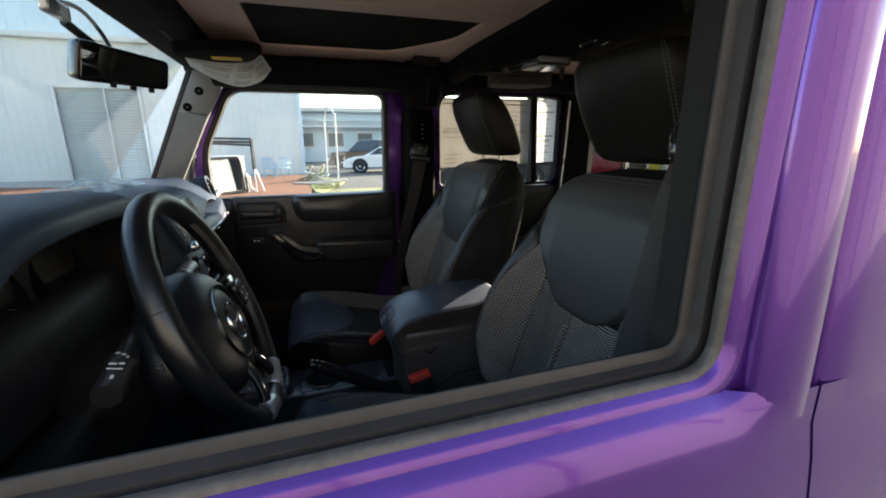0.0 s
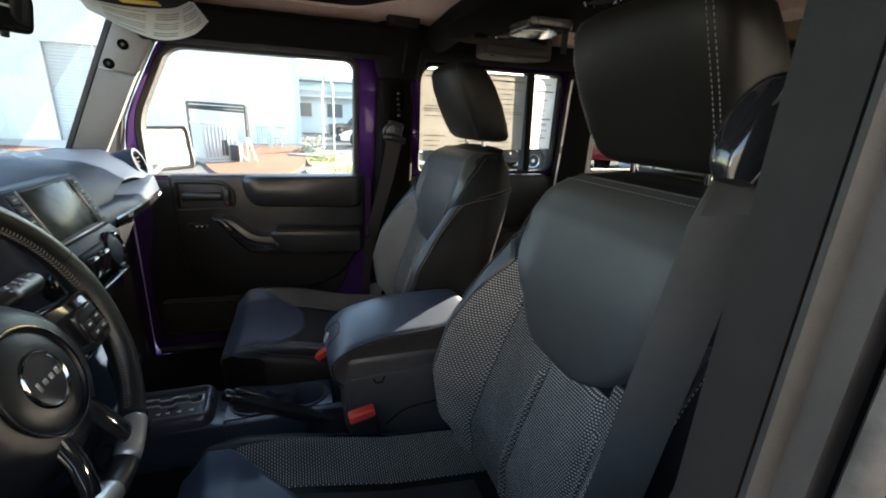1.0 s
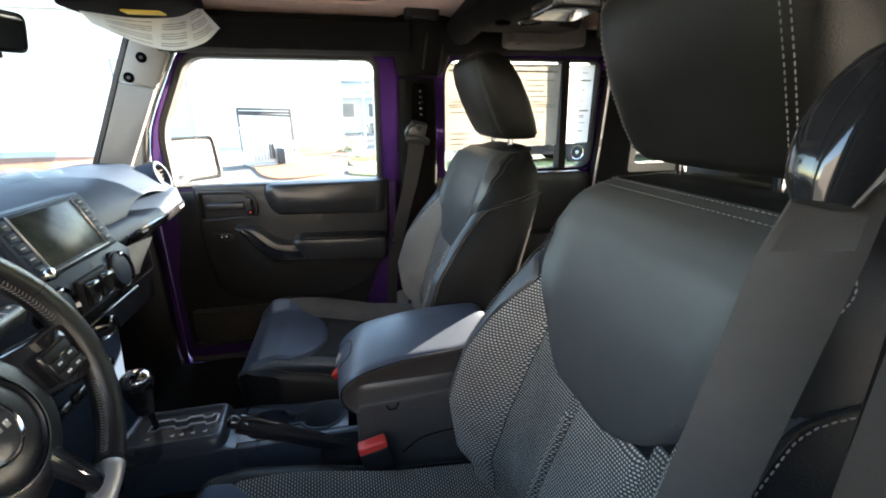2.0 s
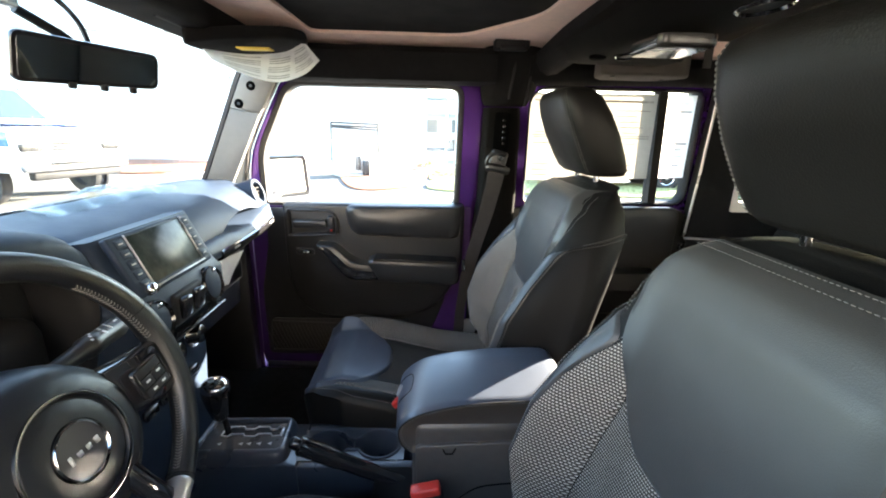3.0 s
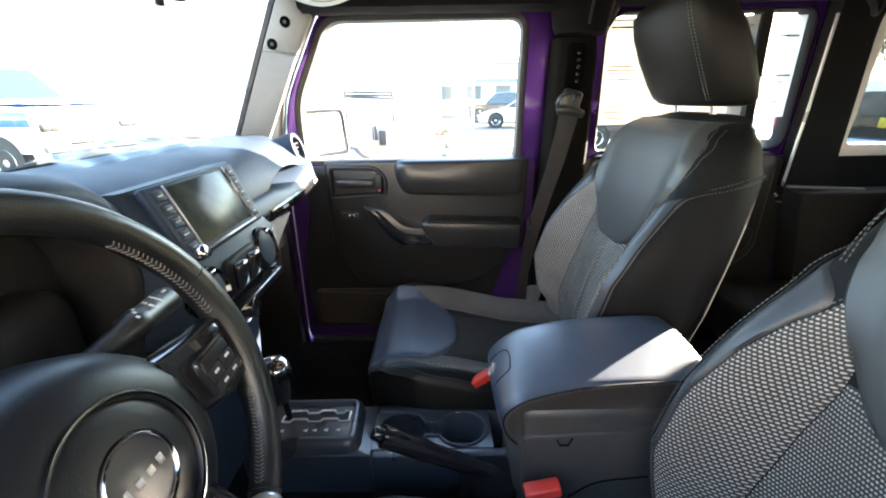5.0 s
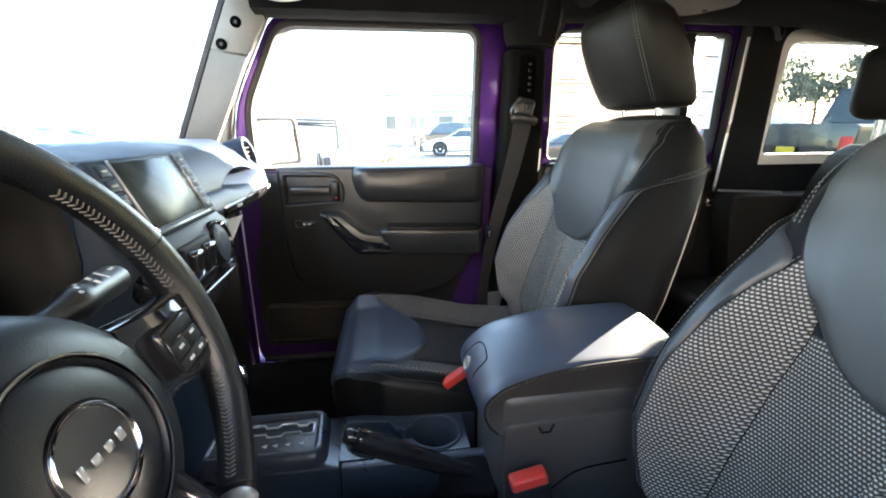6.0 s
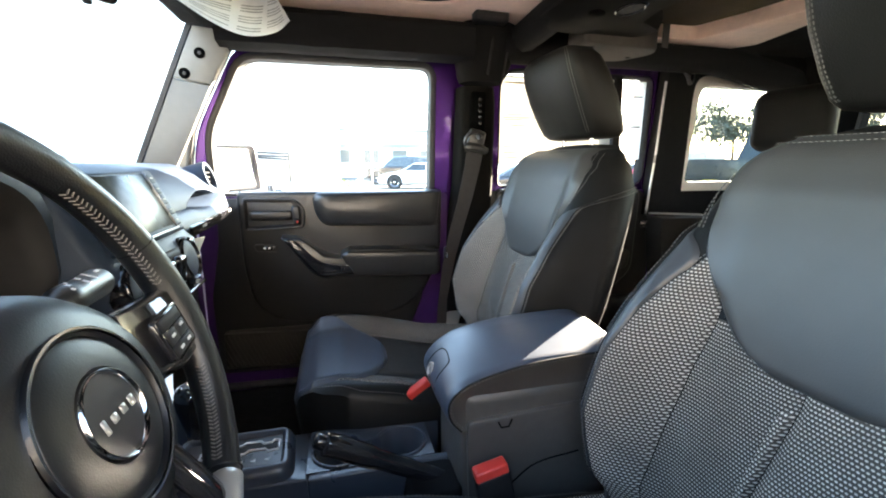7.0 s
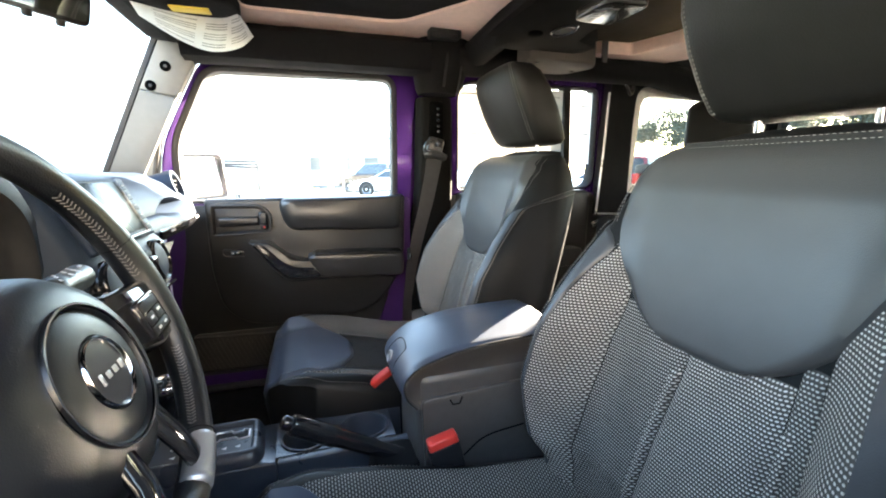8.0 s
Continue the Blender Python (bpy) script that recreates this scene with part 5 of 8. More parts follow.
on_stack = lambda y, h, out: C0 + Vector((0, y, 0)) + UP * h + N * out
STM = Matrix((N, Vector((0, 1, 0)), UP)).transposed()
bm = fresh()
box(bm, on_stack(-0.006, 0, 0.003), (0.014, 0.232, 0.108), 0.005, 3, STM)
part("radio_bezel", bm, PLASTIC_DASH, cs, "black radio bezel")
bm = fresh()
box(bm, on_stack(-0.004, 0.003, 0.0095), (0.003, 0.154, 0.088), 0.002, 2, STM)
part("screen", bm, SCREEN, cs, "glossy dark touch screen")
for yy in (-0.099, 0.090):
    for k in range(5):
        bm = fresh()
        box(bm, on_stack(yy, 0.038 - 0.0185 * k, 0.0098), (0.004, 0.022, 0.0155), 0.002, 2, STM)
        part("radio_key", bm, PLASTIC_DASH, cs, "black radio key")
bm = fresh()
for s, yy in ((-1, -0.099), (1, 0.090)):
    for k in range(5):
        box(bm, on_stack(yy, 0.038 - 0.0185 * k, 0.0121), (0.0006, 0.010, 0.0022), 0, 1, STM)
part("key_print", bm, PRINT_GREY, cs, kind="stuff")
bm = fresh()
box(bm, on_stack(-0.004, -0.0475, 0.011), (0.004, 0.170, 0.0035), 0.001, 1, STM)
for yy in (-0.0835, 0.0755):
    box(bm, on_stack(yy, 0.002, 0.011), (0.004, 0.0025, 0.096), 0.001, 1, STM)
part("radio_trim", bm, SILVER, cs, "thin silver screen trim")
bm = fresh()
lathe(bm, [(0.010, 0), (0.010, 0.012), (0.008, 0.014)], on_stack(-0.100, -0.047, 0.008), N, 20)
part("volume_knob", bm, CHROME, cs)
# round vents beside the window switches
for yy in (-0.082, 0.102):
    bm = fresh()
    ax = Vector((0.98, 0, 0.20))
    lathe(bm, [(0.036, -0.012), (0.037, 0.010), (0.034, 0.014), (0.030, 0.008)], (-0.100, yy, 1.207), ax, 32)
    v = part("vent_ring", bm, GLOSS, cs, "gloss black vent ring")
    bm = fresh()
    lathe(bm, [(0.031, -0.002), (0.031, 0.0085), (0.026, 0.0115), (0.012, 0.0125), (0.0005, 0.0125)], (-0.100, yy, 1.207), ax, 32)
    part("vent_disc", bm, PLASTIC_DASH, cs, "closed round vent")
    bm = fresh()
    box(bm, (-0.0865, yy, 1.237), (0.004, 0.012, 0.008), 0.002)
    part("vent_tab", bm, CHROME, cs)
bm = fresh()
box(bm, (-0.094, 0.010, 1.206), (0.012, 0.094, 0.058), 0.008, 3)
part("switch_panel", bm, PLASTIC_DARK, cs)
for yy in (-0.012, 0.032):
    bm = fresh()
    box(bm, (-0.086, yy, 1.206), (0.016, 0.030, 0.042), 0.006, 3, Matrix.Rotation(0.12, 3, "Y"))
    part("window_switch", bm, GLOSS, cs, "gloss black window switch")
bm = fresh()
box(bm, (-0.086, 0.010, 1.168), (0.028, 0.20, 0.005), 0.002)
part("stack_ledge", bm, GLOSS, cs, "gloss black ledge strip")
for k, yy in enumerate((-0.068, 0.012, 0.092)):
    bm = fresh()
    lathe(bm, [(0.026, 0.0), (0.026, 0.008), (0.022, 0.011), (0.019, 0.030), (0.016, 0.033), (0.0005, 0.033)], (-0.154, yy, 1.095), (0.98, 0, 0.1), 28)
    part("climate_knob", bm, GLOSS, cs, "gloss black climate knob")
    bm = fresh()
    lathe(bm, [(0.0275, 0.004), (0.0285, 0.009), (0.0265, 0.013), (0.0245, 0.010)], (-0.154, yy, 1.095), (0.98, 0, 0.1), 28)
    part("knob_ring", bm, CHROME, cs, "chrome knob ring")
for k in range(4):
    bm = fresh()
    box(bm, (-0.150, -0.06 + 0.048 * k, 1.015), (0.012, 0.036, 0.020), 0.004)
    part("switch", bm, GLOSS, cs, "gloss black switch")

# passenger side: gloss strip along the grab bar, end vents
bm = fresh()
rings = []
for k in range(21):
    y = lerp(0.215, 0.645, k / 20)
    bow = -0.030 * max(0.0, (y - 0.30) / 0.37) ** 2 - (0.03 * ((y - 0.62) / 0.025) ** 2 * 0.3 if y > 0.62 else 0)
    rings.append([Vector((x + bow, y, z)) for x, z in ((-0.1215, 1.2455), (-0.1165, 1.2435), (-0.1155, 1.235), (-0.1190, 1.2245), (-0.133, 1.2185), (-0.134, 1.225), (-0.125, 1.238))])
loft(bm, rings)
bar = part("grab_bar_strip", bm, GLOSS, dash, "black strip on the grab bar")
bm = fresh()
for y in (0.275, 0.283, 0.291, 0.299, 0.560, 0.569, 0.578, 0.587, 0.596):
    bow = -0.030 * max(0.0, (y - 0.30) / 0.37) ** 2
    box(bm, (-0.1158 + bow, y, 1.2375), (0.002, 0.005, 0.006))
part("bar_mark", bm, PRINT_GREY, bar, "small pale marks", kind="stuff")
for yy, xx, zz in ((0.622, -0.196, 1.318), (-0.640, -0.23, 1.318)):
    bm = fresh()
    ax = Vector((0.95, 0, 0.30))
    lathe(bm, [(0.046, -0.05), (0.047, 0.008), (0.044, 0.016), (0.036, 0.016), (0.032, 0.008), (0.030, -0.004)], (xx, yy, zz), ax, 36)
    part("end_vent_ring", bm, PLASTIC_DASH, dash, "round end vent")
    bm = fresh()
    lathe(bm, [(0.031, -0.006), (0.031, 0.0), (0.0005, 0.001)], (xx, yy, zz), ax, 30)
    for k in range(4):
        box(bm, (xx + 0.004, yy, zz - 0.018 + 0.012 * k), (0.004, 0.05, 0.003))
    part("end_vent_blades", bm, PLASTIC_DARK, dash)
bm = fresh()
box(bm, (-0.272, 0.42, 1.11), (0.03, 0.40, 0.15), 0.012, 3)
gb = part("glove_box", bm, PLASTIC, dash, "black glove box lid")
bm = fresh()
box(bm, (-0.256, 0.42, 1.160), (0.01, 0.09, 0.022), 0.004)
part("glove_box_latch", bm, PLASTIC_DARK, gb)
# knee panel under the wheel
bm = fresh()
box(bm, (-0.21, -0.37, 1.03), (0.06, 0.42, 0.20), 0.02, 3, Matrix.Rotation(0.25, 3, "Y"))
part("knee_panel", bm, PLASTIC, dash, "black knee panel")

# loose paper tag under the grab bar and the crumpled clear sheet on the dash top
bm = fresh()
tag_at = lambda u, v: Vector((-0.150 + 0.006 * math.sin(v * 3.0 + 2 * u), lerp(0.235 + 0.015 * v, 0.385 - 0.082 * v, u), 1.2125 - 0.013 * u - 0.070 * v))
sheet(bm, tag_at, 8, 8, lambda u, v: tag_at(u, v) - Vector((0.0008, 0, 0)))
solid("paper_tag", bm, PAPER, "white paper tag hanging under the grab bar", "paper tag")
bm = fresh()


def crumple(u, v):
    x, y = lerp(-0.43, -0.31, v), lerp(0.02, 0.42, u)
    h = 0.024 * (1 - (2 * v - 1) ** 2) * (0.55 + 0.45 * math.sin(math.pi * u)) * (1 + 0.7 * noise.noise((x * 30, y * 18, 0.5)))
    return Vector((x + 0.02 * noise.noise((x * 20, y * 20, 4)), y, 1.360 + max(0.0, h)))


sheet(bm, crumple, 40, 18, lambda u, v: crumple(u, v) - Vector((0, 0, 0.0015)))
solid("plastic_sheet", bm, PLASTIC_BAG, "crumpled clear plastic sheet on the dash top", "plastic sheet", smooth=20)

# ---- steering wheel ----
WT = radians(20.5)
WN = Vector((math.cos(WT), 0, math.sin(WT)))
WU = Vector((-math.sin(WT), 0, math.cos(WT)))
WC = Vector((-0.0175, -0.37, 1.226))
HC = Vector((-0.012, -0.374, 1.200))
on_wheel = lambda y, h, out: WC + Vector((0, y, 0)) + WU * h + WN * out
on_hub = lambda y, h, out: HC + Vector((0, y, 0)) + WU * h + WN * out
WM = Matrix((WN, Vector((0, 1, 0)), WU)).transposed()
sw = thing("steering_wheel", "black leather steering wheel with silver inlays and a round hub", "steering wheel", tuple(WC))
R = 0.1745
bm = fresh()
pts, rad = [], []
for k in range(96):
    a = math.tau * k / 96
    pts.append(on_wheel(R * math.sin(a), R * math.cos(a), 0))
    rad.append(0.0158 + 0.0018 * max(0, math.cos(2 * (a - math.pi / 2))))
tube(bm, pts, rad, 14, True)
part("rim", bm, RIM_LEATHER, sw, "black leather rim")
bm = fresh()
on_rim = lambda a, p: on_wheel((R - 0.0172 * math.cos(p)) * math.sin(a), (R - 0.0172 * math.cos(p)) * math.cos(a), 0.0172 * math.sin(p))
for a0, a1 in ((0.70, 1.44), (2.00, 2.60), (-1.44, -0.70), (-2.60, -2.00)):
    n = 26
    for i in range(n):
        a, da = lerp(a0, a1, i / n), (a1 - a0) / n
        # slanted threads on both sides of the seam along the inner face
        tube(bm, [on_rim(a, 0.02), on_rim(a + 0.55 * da, 0.22)], 0.0007, 4)
        tube(bm, [on_rim(a, 0.50), on_rim(a + 0.55 * da, 0.28)], 0.0007, 4)
part("rim_stitching", bm, STITCH, sw, "pale rim stitching", kind="stuff")
for a in (1.20, -1.20, 2.62, -2.62):
    bm = fresh()
    c = on_wheel(R * math.sin(a), R * math.cos(a), 0)
    ra = Vector((0, math.sin(a), 0)) + WU * math.cos(a)
    tube(bm, [c + 0.0168 * (math.cos(q) * ra + math.sin(q) * WN) for q in [math.tau * j / 24 for j in range(24)]], 0.0007, 4, True)
    part("rim_seam", bm, PLASTIC_DARK, sw)
# hub: domed cover with a raised ring line and round badge
bm = fresh()
loft(bm, [[on_hub(r * math.sin(a) * (1.0 + (0.10 if math.sin(a) > 0 else 0.10 + 9.0 * max(0.0, r - 0.07)) * abs(math.sin(a))), r * math.cos(a) * (1.04 if math.cos(a) < 0 else 1.0), o) for a in [math.tau * k / 64 for k in range(64)]]
          for r, o in ((0.100, -0.062), (0.103, -0.046), (0.099, -0.022), (0.0925, -0.006), (0.084, 0.005), (0.070, 0.0135), (0.056, 0.0155))], False)
part("hub_cover", bm, HUB_PLASTIC, sw, "black hub cover")
bm = fresh()
lathe(bm, [(0.0588, 0.010), (0.0585, 0.0165), (0.0570, 0.0180), (0.0560, 0.0165), (0.0555, 0.0140), (0.050, 0.0165), (0.038, 0.0190), (0.032, 0.0195), (0.0305, 0.014), (0.0005, 0.0165)], HC, WN, 64)
part("hub_disc", bm, HUB_PLASTIC, sw, "black round hub disc")
bm = fresh()
lathe(bm, [(0.0608, 0.0130), (0.0606, 0.0188), (0.0588, 0.0188), (0.0586, 0.0130)], HC, WN, 64)
part("hub_ring", bm, DARK_CHROME, sw, "shiny ring line")
bm = fresh()
lathe(bm, [(0.0300, 0.014), (0.0300, 0.0212), (0.0290, 0.0222), (0.0275, 0.0208), (0.0273, 0.016)], HC, WN, 48)
part("badge_ring", bm, CHROME, sw, "chrome badge ring")
bm = fresh()
lathe(bm, [(0.0275, 0.016), (0.0273, 0.0190), (0.018, 0.0200), (0.0005, 0.0204)], HC, WN, 40)
part("badge_face", bm, BADGE, sw, "gloss black badge")
bm = fresh()
for k, (yy, hh, w, h) in enumerate(((-0.0165, -0.001, 0.0042, 0.010), (-0.0055, -0.001, 0.0062, 0.0060), (0.0055, -0.001, 0.0062, 0.0060), (0.0160, -0.001, 0.0058, 0.0075))):
    box(bm, on_hub(yy, hh, 0.0215), (0.0014, w, h), 0.0006, 1, WM)
part("badge_mark", bm, SILVER, sw, "plain raised silver shapes")
# spokes with key pads
for s in (1, -1):
    bm = fresh()
    ring = []
    for y, h0, h1, o, th in ((0.072, -0.044, 0.026, -0.006, 0.022), (0.100, -0.050, 0.022, -0.004, 0.022), (0.130, -0.056, 0.018, -0.002, 0.020), (0.158, -0.055, 0.018, 0.0, 0.016), (0.168, -0.050, 0.016, 0.0, 0.010)):
        ring.append([on_wheel(s * y, h, o + t - (0.0 if s > 0 else 0.05 * (0.168 - y) / 0.1)) for h, t in ((h0, -th), (h0, th * 0.1), (h0 + 0.006, th * 0.45), (h1 - 0.006, th * 0.45), (h1, th * 0.1), (h1, -th))])
    loft(bm, ring)
    part("spoke", bm, GLOSS, sw, "black spoke")
    bm = fresh()
    m = WM @ Matrix.Rotation(s * 0.05, 3, "X")
    c = on_wheel(s * 0.1165, -0.018, 0.010 if s > 0 else -0.045)
    box(bm, c, (0.010, 0.050, 0.042), 0.006, 3, m)
    pad = part("key_pad", bm, GLOSS, sw, "black key pad")
    for (ky, kh, kw, kk) in ((0, 0.0125, 0.042, 0.011), (-0.0108, -0.001, 0.0195, 0.013), (0.0108, -0.001, 0.0195, 0.013), (0, -0.0135, 0.042, 0.0095)):
        bm = fresh()
        box(bm, c + m @ Vector((0.0052, ky, kh)), (0.003, kw, kk), 0.0014, 2, m)
        part("key", bm, PLASTIC_DARK, pad)
    bm = fresh()
    for (ky, kh) in ((-0.011, 0.000), (0.011, 0.002), (-0.008, -0.0135), (0.010, -0.0135)):
        box(bm, c + m @ Vector((0.0070, ky, kh)), (0.0006, 0.007, 0.0025), 0, 1, m)
    part("key_print", bm, WHITE_MARK, pad, kind="stuff")
    bm = fresh()
    tube(bm, [c + m @ Vector((0.005, y, z)) for y, z in [tuple(q) for q in rounded([(-0.0245, -0.0205), (0.0245, -0.0205), (0.0245, 0.0205), (-0.0245, 0.0205)], 0.006, 4)]], 0.0008, 6, True)
    part("pad_rim", bm, GLOSS, pad, "thin gloss rim")
    # silver lower spoke
    bm = fresh()
    ring = []
    for y, h, w, o in ((0.030, -0.085, 0.014, 0.004), (0.036, -0.115, 0.013, 0.008), (0.044, -0.140, 0.013, 0.008), (0.054, -0.164, 0.016, 0.004)):
        ring.append([on_wheel(s * (y + w * ca), h + w * 0.5 * ca, o + 0.007 * sa) for ca, sa in [(math.cos(q * math.tau / 10), math.sin(q * math.tau / 10)) for q in range(10)]])
    loft(bm, ring)
    part("lower_spoke", bm, GLOSS, sw, "gloss black lower spoke")
# bright lower grip inlay of the rim
for s in (1, -1):
    bm = fresh()
    tube(bm, [on_wheel((R - 0.003) * math.sin(a), (R - 0.003) * math.cos(a), 0.004) for a in np.linspace(s * 2.64, s * 3.02, 14)], [0.010] + [0.0155] * 12 + [0.010], 12)
    part("rim_inlay", bm, SILVER, sw, "satin silver rim inlay")

# column with stalks
col = thing("steering_column", "black steering column shroud with two switch stalks", "steering column", (-0.12, -0.37, 1.1))
bm = fresh()
axis = -WN
loft(bm, [[on_hub(0.062 * sc * math.copysign(abs(math.cos(a)) ** 0.7, math.cos(a)), 0.056 * sc * math.copysign(abs(math.sin(a)) ** 0.7, math.sin(a)) + dz, -d) for a in [k * math.tau / 24 for k in range(24)]] for d, sc, dz in ((0.055, 0.90, -0.005), (0.065, 1.0, -0.005), (0.13, 1.05, -0.004), (0.20, 1.0, 0.0))])
part("column_shroud", bm, PLASTIC, col)
for s in (1, -1):
    bm = fresh()
    p0, p1 = on_hub(s * 0.064, 0.062, -0.066), on_hub(s * 0.195, 0.068, -0.060)
    if s < 0:
        p1 = on_hub(s * 0.17, 0.05, -0.06)
    dv = (p1 - p0).normalized()
    lathe(bm, [(0.009, 0.0), (0.011, 0.05), (0.0125, 0.075), (0.0155, 0.080), (0.0155, 0.096), (0.0140, 0.098), (0.0150, 0.138), (0.0130, 0.144)], p0, dv, 20)
    stalk = part("stalk", bm, PLASTIC, col, "black switch stalk")
    bm = fresh()
    u = dv.cross(Vector((0, 0, 1))).normalized()
    w = u.cross(dv)
    fc = (Vector((0.3, -0.5, 0.9)) - dv * dv.dot(Vector((0.3, -0.5, 0.9)))).normalized()
    tv = dv.cross(fc)
    for d, q, wd, ln in ((0.084, 0.004, 0.003, 0.006), (0.092, -0.004, 0.003, 0.005), (0.106, 0.005, 0.003, 0.007), (0.106, -0.003, 0.003, 0.005), (0.117, 0.001, 0.0016, 0.014), (0.132, 0.0, 0.006, 0.003), (0.088, -0.001, 0.003, 0.004)):
        c = p0 + dv * d + (fc * math.sqrt(max(0, 0.0152 ** 2 - q * q)) + tv * q)
        m3 = Matrix((fc, dv, tv)).transposed()
        box(bm, c, (0.0006, wd, ln), 0, 1, m3)
    part("stalk_print", bm, WHITE_MARK, stalk, "small white symbols", kind="stuff")
bm = fresh()
lathe(bm, [(0.012, 0), (0.012, 0.014), (0.010, 0.017), (0.0005, 0.018)], on_hub(0.075, -0.045, -0.085), (0.8, 0.6, 0), 18)
part("ignition_lock", bm, CHROME, col, "bright ignition lock")

# ---- centre console ----
con = thing("centre_console", "black centre console with shifter gate and twin cup holders", "console", (0.1, 0.03, 0.66))
bm = fresh()
top_out = rounded([(-0.17, 0.020), (0.06, 0.014), (0.076, 0.013), (0.076, 0.150), (0.06, 0.150), (-0.17, 0.150)], [0.01, 0.01, 0.001, 0.001, 0.01, 0.03], 5)
slab(bm, [Vector((p[0], p[1], 0.822)) for p in top_out], [Vector((p[0], p[1] * 1.05, 0.66)) for p in top_out], 0.005)
part("console_body", bm, CONSOLE, con)
bm = fresh()
box(bm, (0.208, 0.019, 0.741), (0.262, 0.018, 0.162), 0.004)
part("console_side", bm, CONSOLE, con)
bm = fresh()
box(bm, (0.208, 0.139, 0.741), (0.262, 0.024, 0.162), 0.004)
part("console_side", bm, CONSOLE, con)
for cx, to in ((0.1325, 1), (0.2495, -1)):
    bm = fresh()
    ang = [k * math.tau / 40 for k in range(40)]
    sq = []
    for a in ang:
        f = 1 / max(abs(math.cos(a)), abs(math.sin(a)))
        sq.append((math.cos(a) * f, math.sin(a) * f))

    def well(r, ry, z, open_to):
        """One level of the well; its side towards the other well stays open as a channel."""
        pts = []
        for a in ang:
            x, y = r * math.cos(a), ry * math.sin(a)
            if open_to and math.cos(a) * to > 0.92:
                x = to * 0.0584
            pts.append(Vector((cx + x, 0.0775 + y, z)))
        return pts
    loft(bm, [[Vector((cx + 0.0585 * x, 0.0775 + 0.0495 * y, 0.822)) for x, y in sq],
              well(0.047, 0.044, 0.822, True), well(0.0445, 0.0425, 0.816, True), well(0.044, 0.042, 0.803, True),
              well(0.0425, 0.041, 0.798, False), well(0.039, 0.038, 0.752, False), well(0.002, 0.002, 0.751, False)], False)
    part("cup_well", bm, CONSOLE, con, "deep black cup well")
    bm = fresh()
    tube(bm, [(cx + 0.026 * math.cos(a), 0.0775 + 0.026 * math.sin(a), 0.753) for a in [k * math.tau / 28 for k in range(28)]], 0.0014, 5, True)
    part("cup_mat_ring", bm, GREY_DARK, con)
bm = fresh()
arc = [math.radians(24 + 312 * k / 30) for k in range(31)]
loop = [(0.1325 + 0.049 * math.cos(a), 0.0775 + 0.046 * math.sin(a), 0.8235) for a in arc] + [(0.2495 - 0.049 * math.cos(a), 0.0775 - 0.046 * math.sin(a), 0.8235) for a in arc]
tube(bm, loop, 0.0030, 8, True)
part("cup_rim", bm, CONSOLE, con, "raised cup holder rim")
# gate plate, raised with a dark inset
gp = rounded([(-0.155, 0.030), (0.042, 0.030), (0.036, 0.142), (-0.150, 0.142)], 0.018, 5)
bm = fresh()
loft(bm, [[Vector((p[0], p[1], z)) for p in grown(gp, d)] for d, z in ((0.013, 0.818), (0.010, 0.832), (0.006, 0.841), (0.001, 0.8465), (-0.004, 0.848), (-0.008, 0.8462), (-0.0115, 0.8385))], False)
part("gate_surround", bm, CONSOLE, con, "black gate surround")
bm = fresh()
slab(bm, [Vector((p[0], p[1], 0.8395)) for p in grown(gp, -0.010)], [Vector((p[0], p[1], 0.832)) for p in grown(gp, -0.010)])
gate = part("gate_plate", bm, BADGE, con, "blue-black gate plate")
bm = fresh()
trk = [(-0.112, 0.100), (-0.100, 0.116), (-0.070, 0.116), (-0.064, 0.108), (-0.044, 0.108), (-0.038, 0.116), (-0.012, 0.115), (-0.006, 0.107), (0.008, 0.107), (0.012, 0.115), (0.022, 0.112), (0.022, 0.086), (0.004, 0.084), (-0.002, 0.092), (-0.030, 0.092), (-0.036, 0.084), (-0.058, 0.084), (-0.064, 0.092), (-0.092, 0.092), (-0.098, 0.084), (-0.112, 0.086)]
tube(bm, [Vector((p[0], p[1], 0.8405)) for p in trk], 0.0026, 6, True)
part("gate_track", bm, EDGING, gate, "chrome gate track")
bm = fresh()
slab(bm, [Vector((p[0], p[1], 0.8402)) for p in grown(trk, -0.001)], [Vector((p[0], p[1], 0.836)) for p in grown(trk, -0.001)])
part("gate_slot", bm, PLASTIC_DARK, gate)
bm = fresh()
for x in (-0.105, -0.058, -0.040, -0.018, 0.006):
    a = [bm.verts.new((x - 0.006, 0.062, 0.8400)), bm.verts.new((x + 0.004, 0.067, 0.8400)), bm.verts.new((x + 0.004, 0.057, 0.8400))]
    bm.faces.new(a)
part("gate_marks", bm, WHITE_MARK, gate, "small white pointers", kind="stuff")
sh = thing("gear_lever", "black gear lever with a chrome-capped knob", "gear lever", (-0.085, 0.090, 0.84))
bm = fresh()
tube(bm, [(-0.098, 0.096, 0.836), (-0.099, 0.085, 0.90), (-0.101, 0.075, 0.95)], 0.0065, 10)
part("lever_shaft", bm, PLASTIC_DARK, sh)
bm = fresh()
lathe(bm, [(0.014, -0.092), (0.019, -0.084), (0.0250, -0.054), (0.0295, -0.026), (0.0300, -0.012), (0.0270, -0.006)], (-0.102, 0.072, 0.985), (0.02, -0.12, 1), 24)
part("lever_knob", bm, GLOSS, sh, "gloss black knob")
bm = fresh()
lathe(bm, [(0.0284, -0.007), (0.0288, -0.003), (0.0258, 0.004), (0.018, 0.009), (0.0005, 0.011)], (-0.102, 0.072, 0.985), (0.02, -0.12, 1), 24)
part("knob_cap", bm, CHROME, sh, "chrome knob cap")
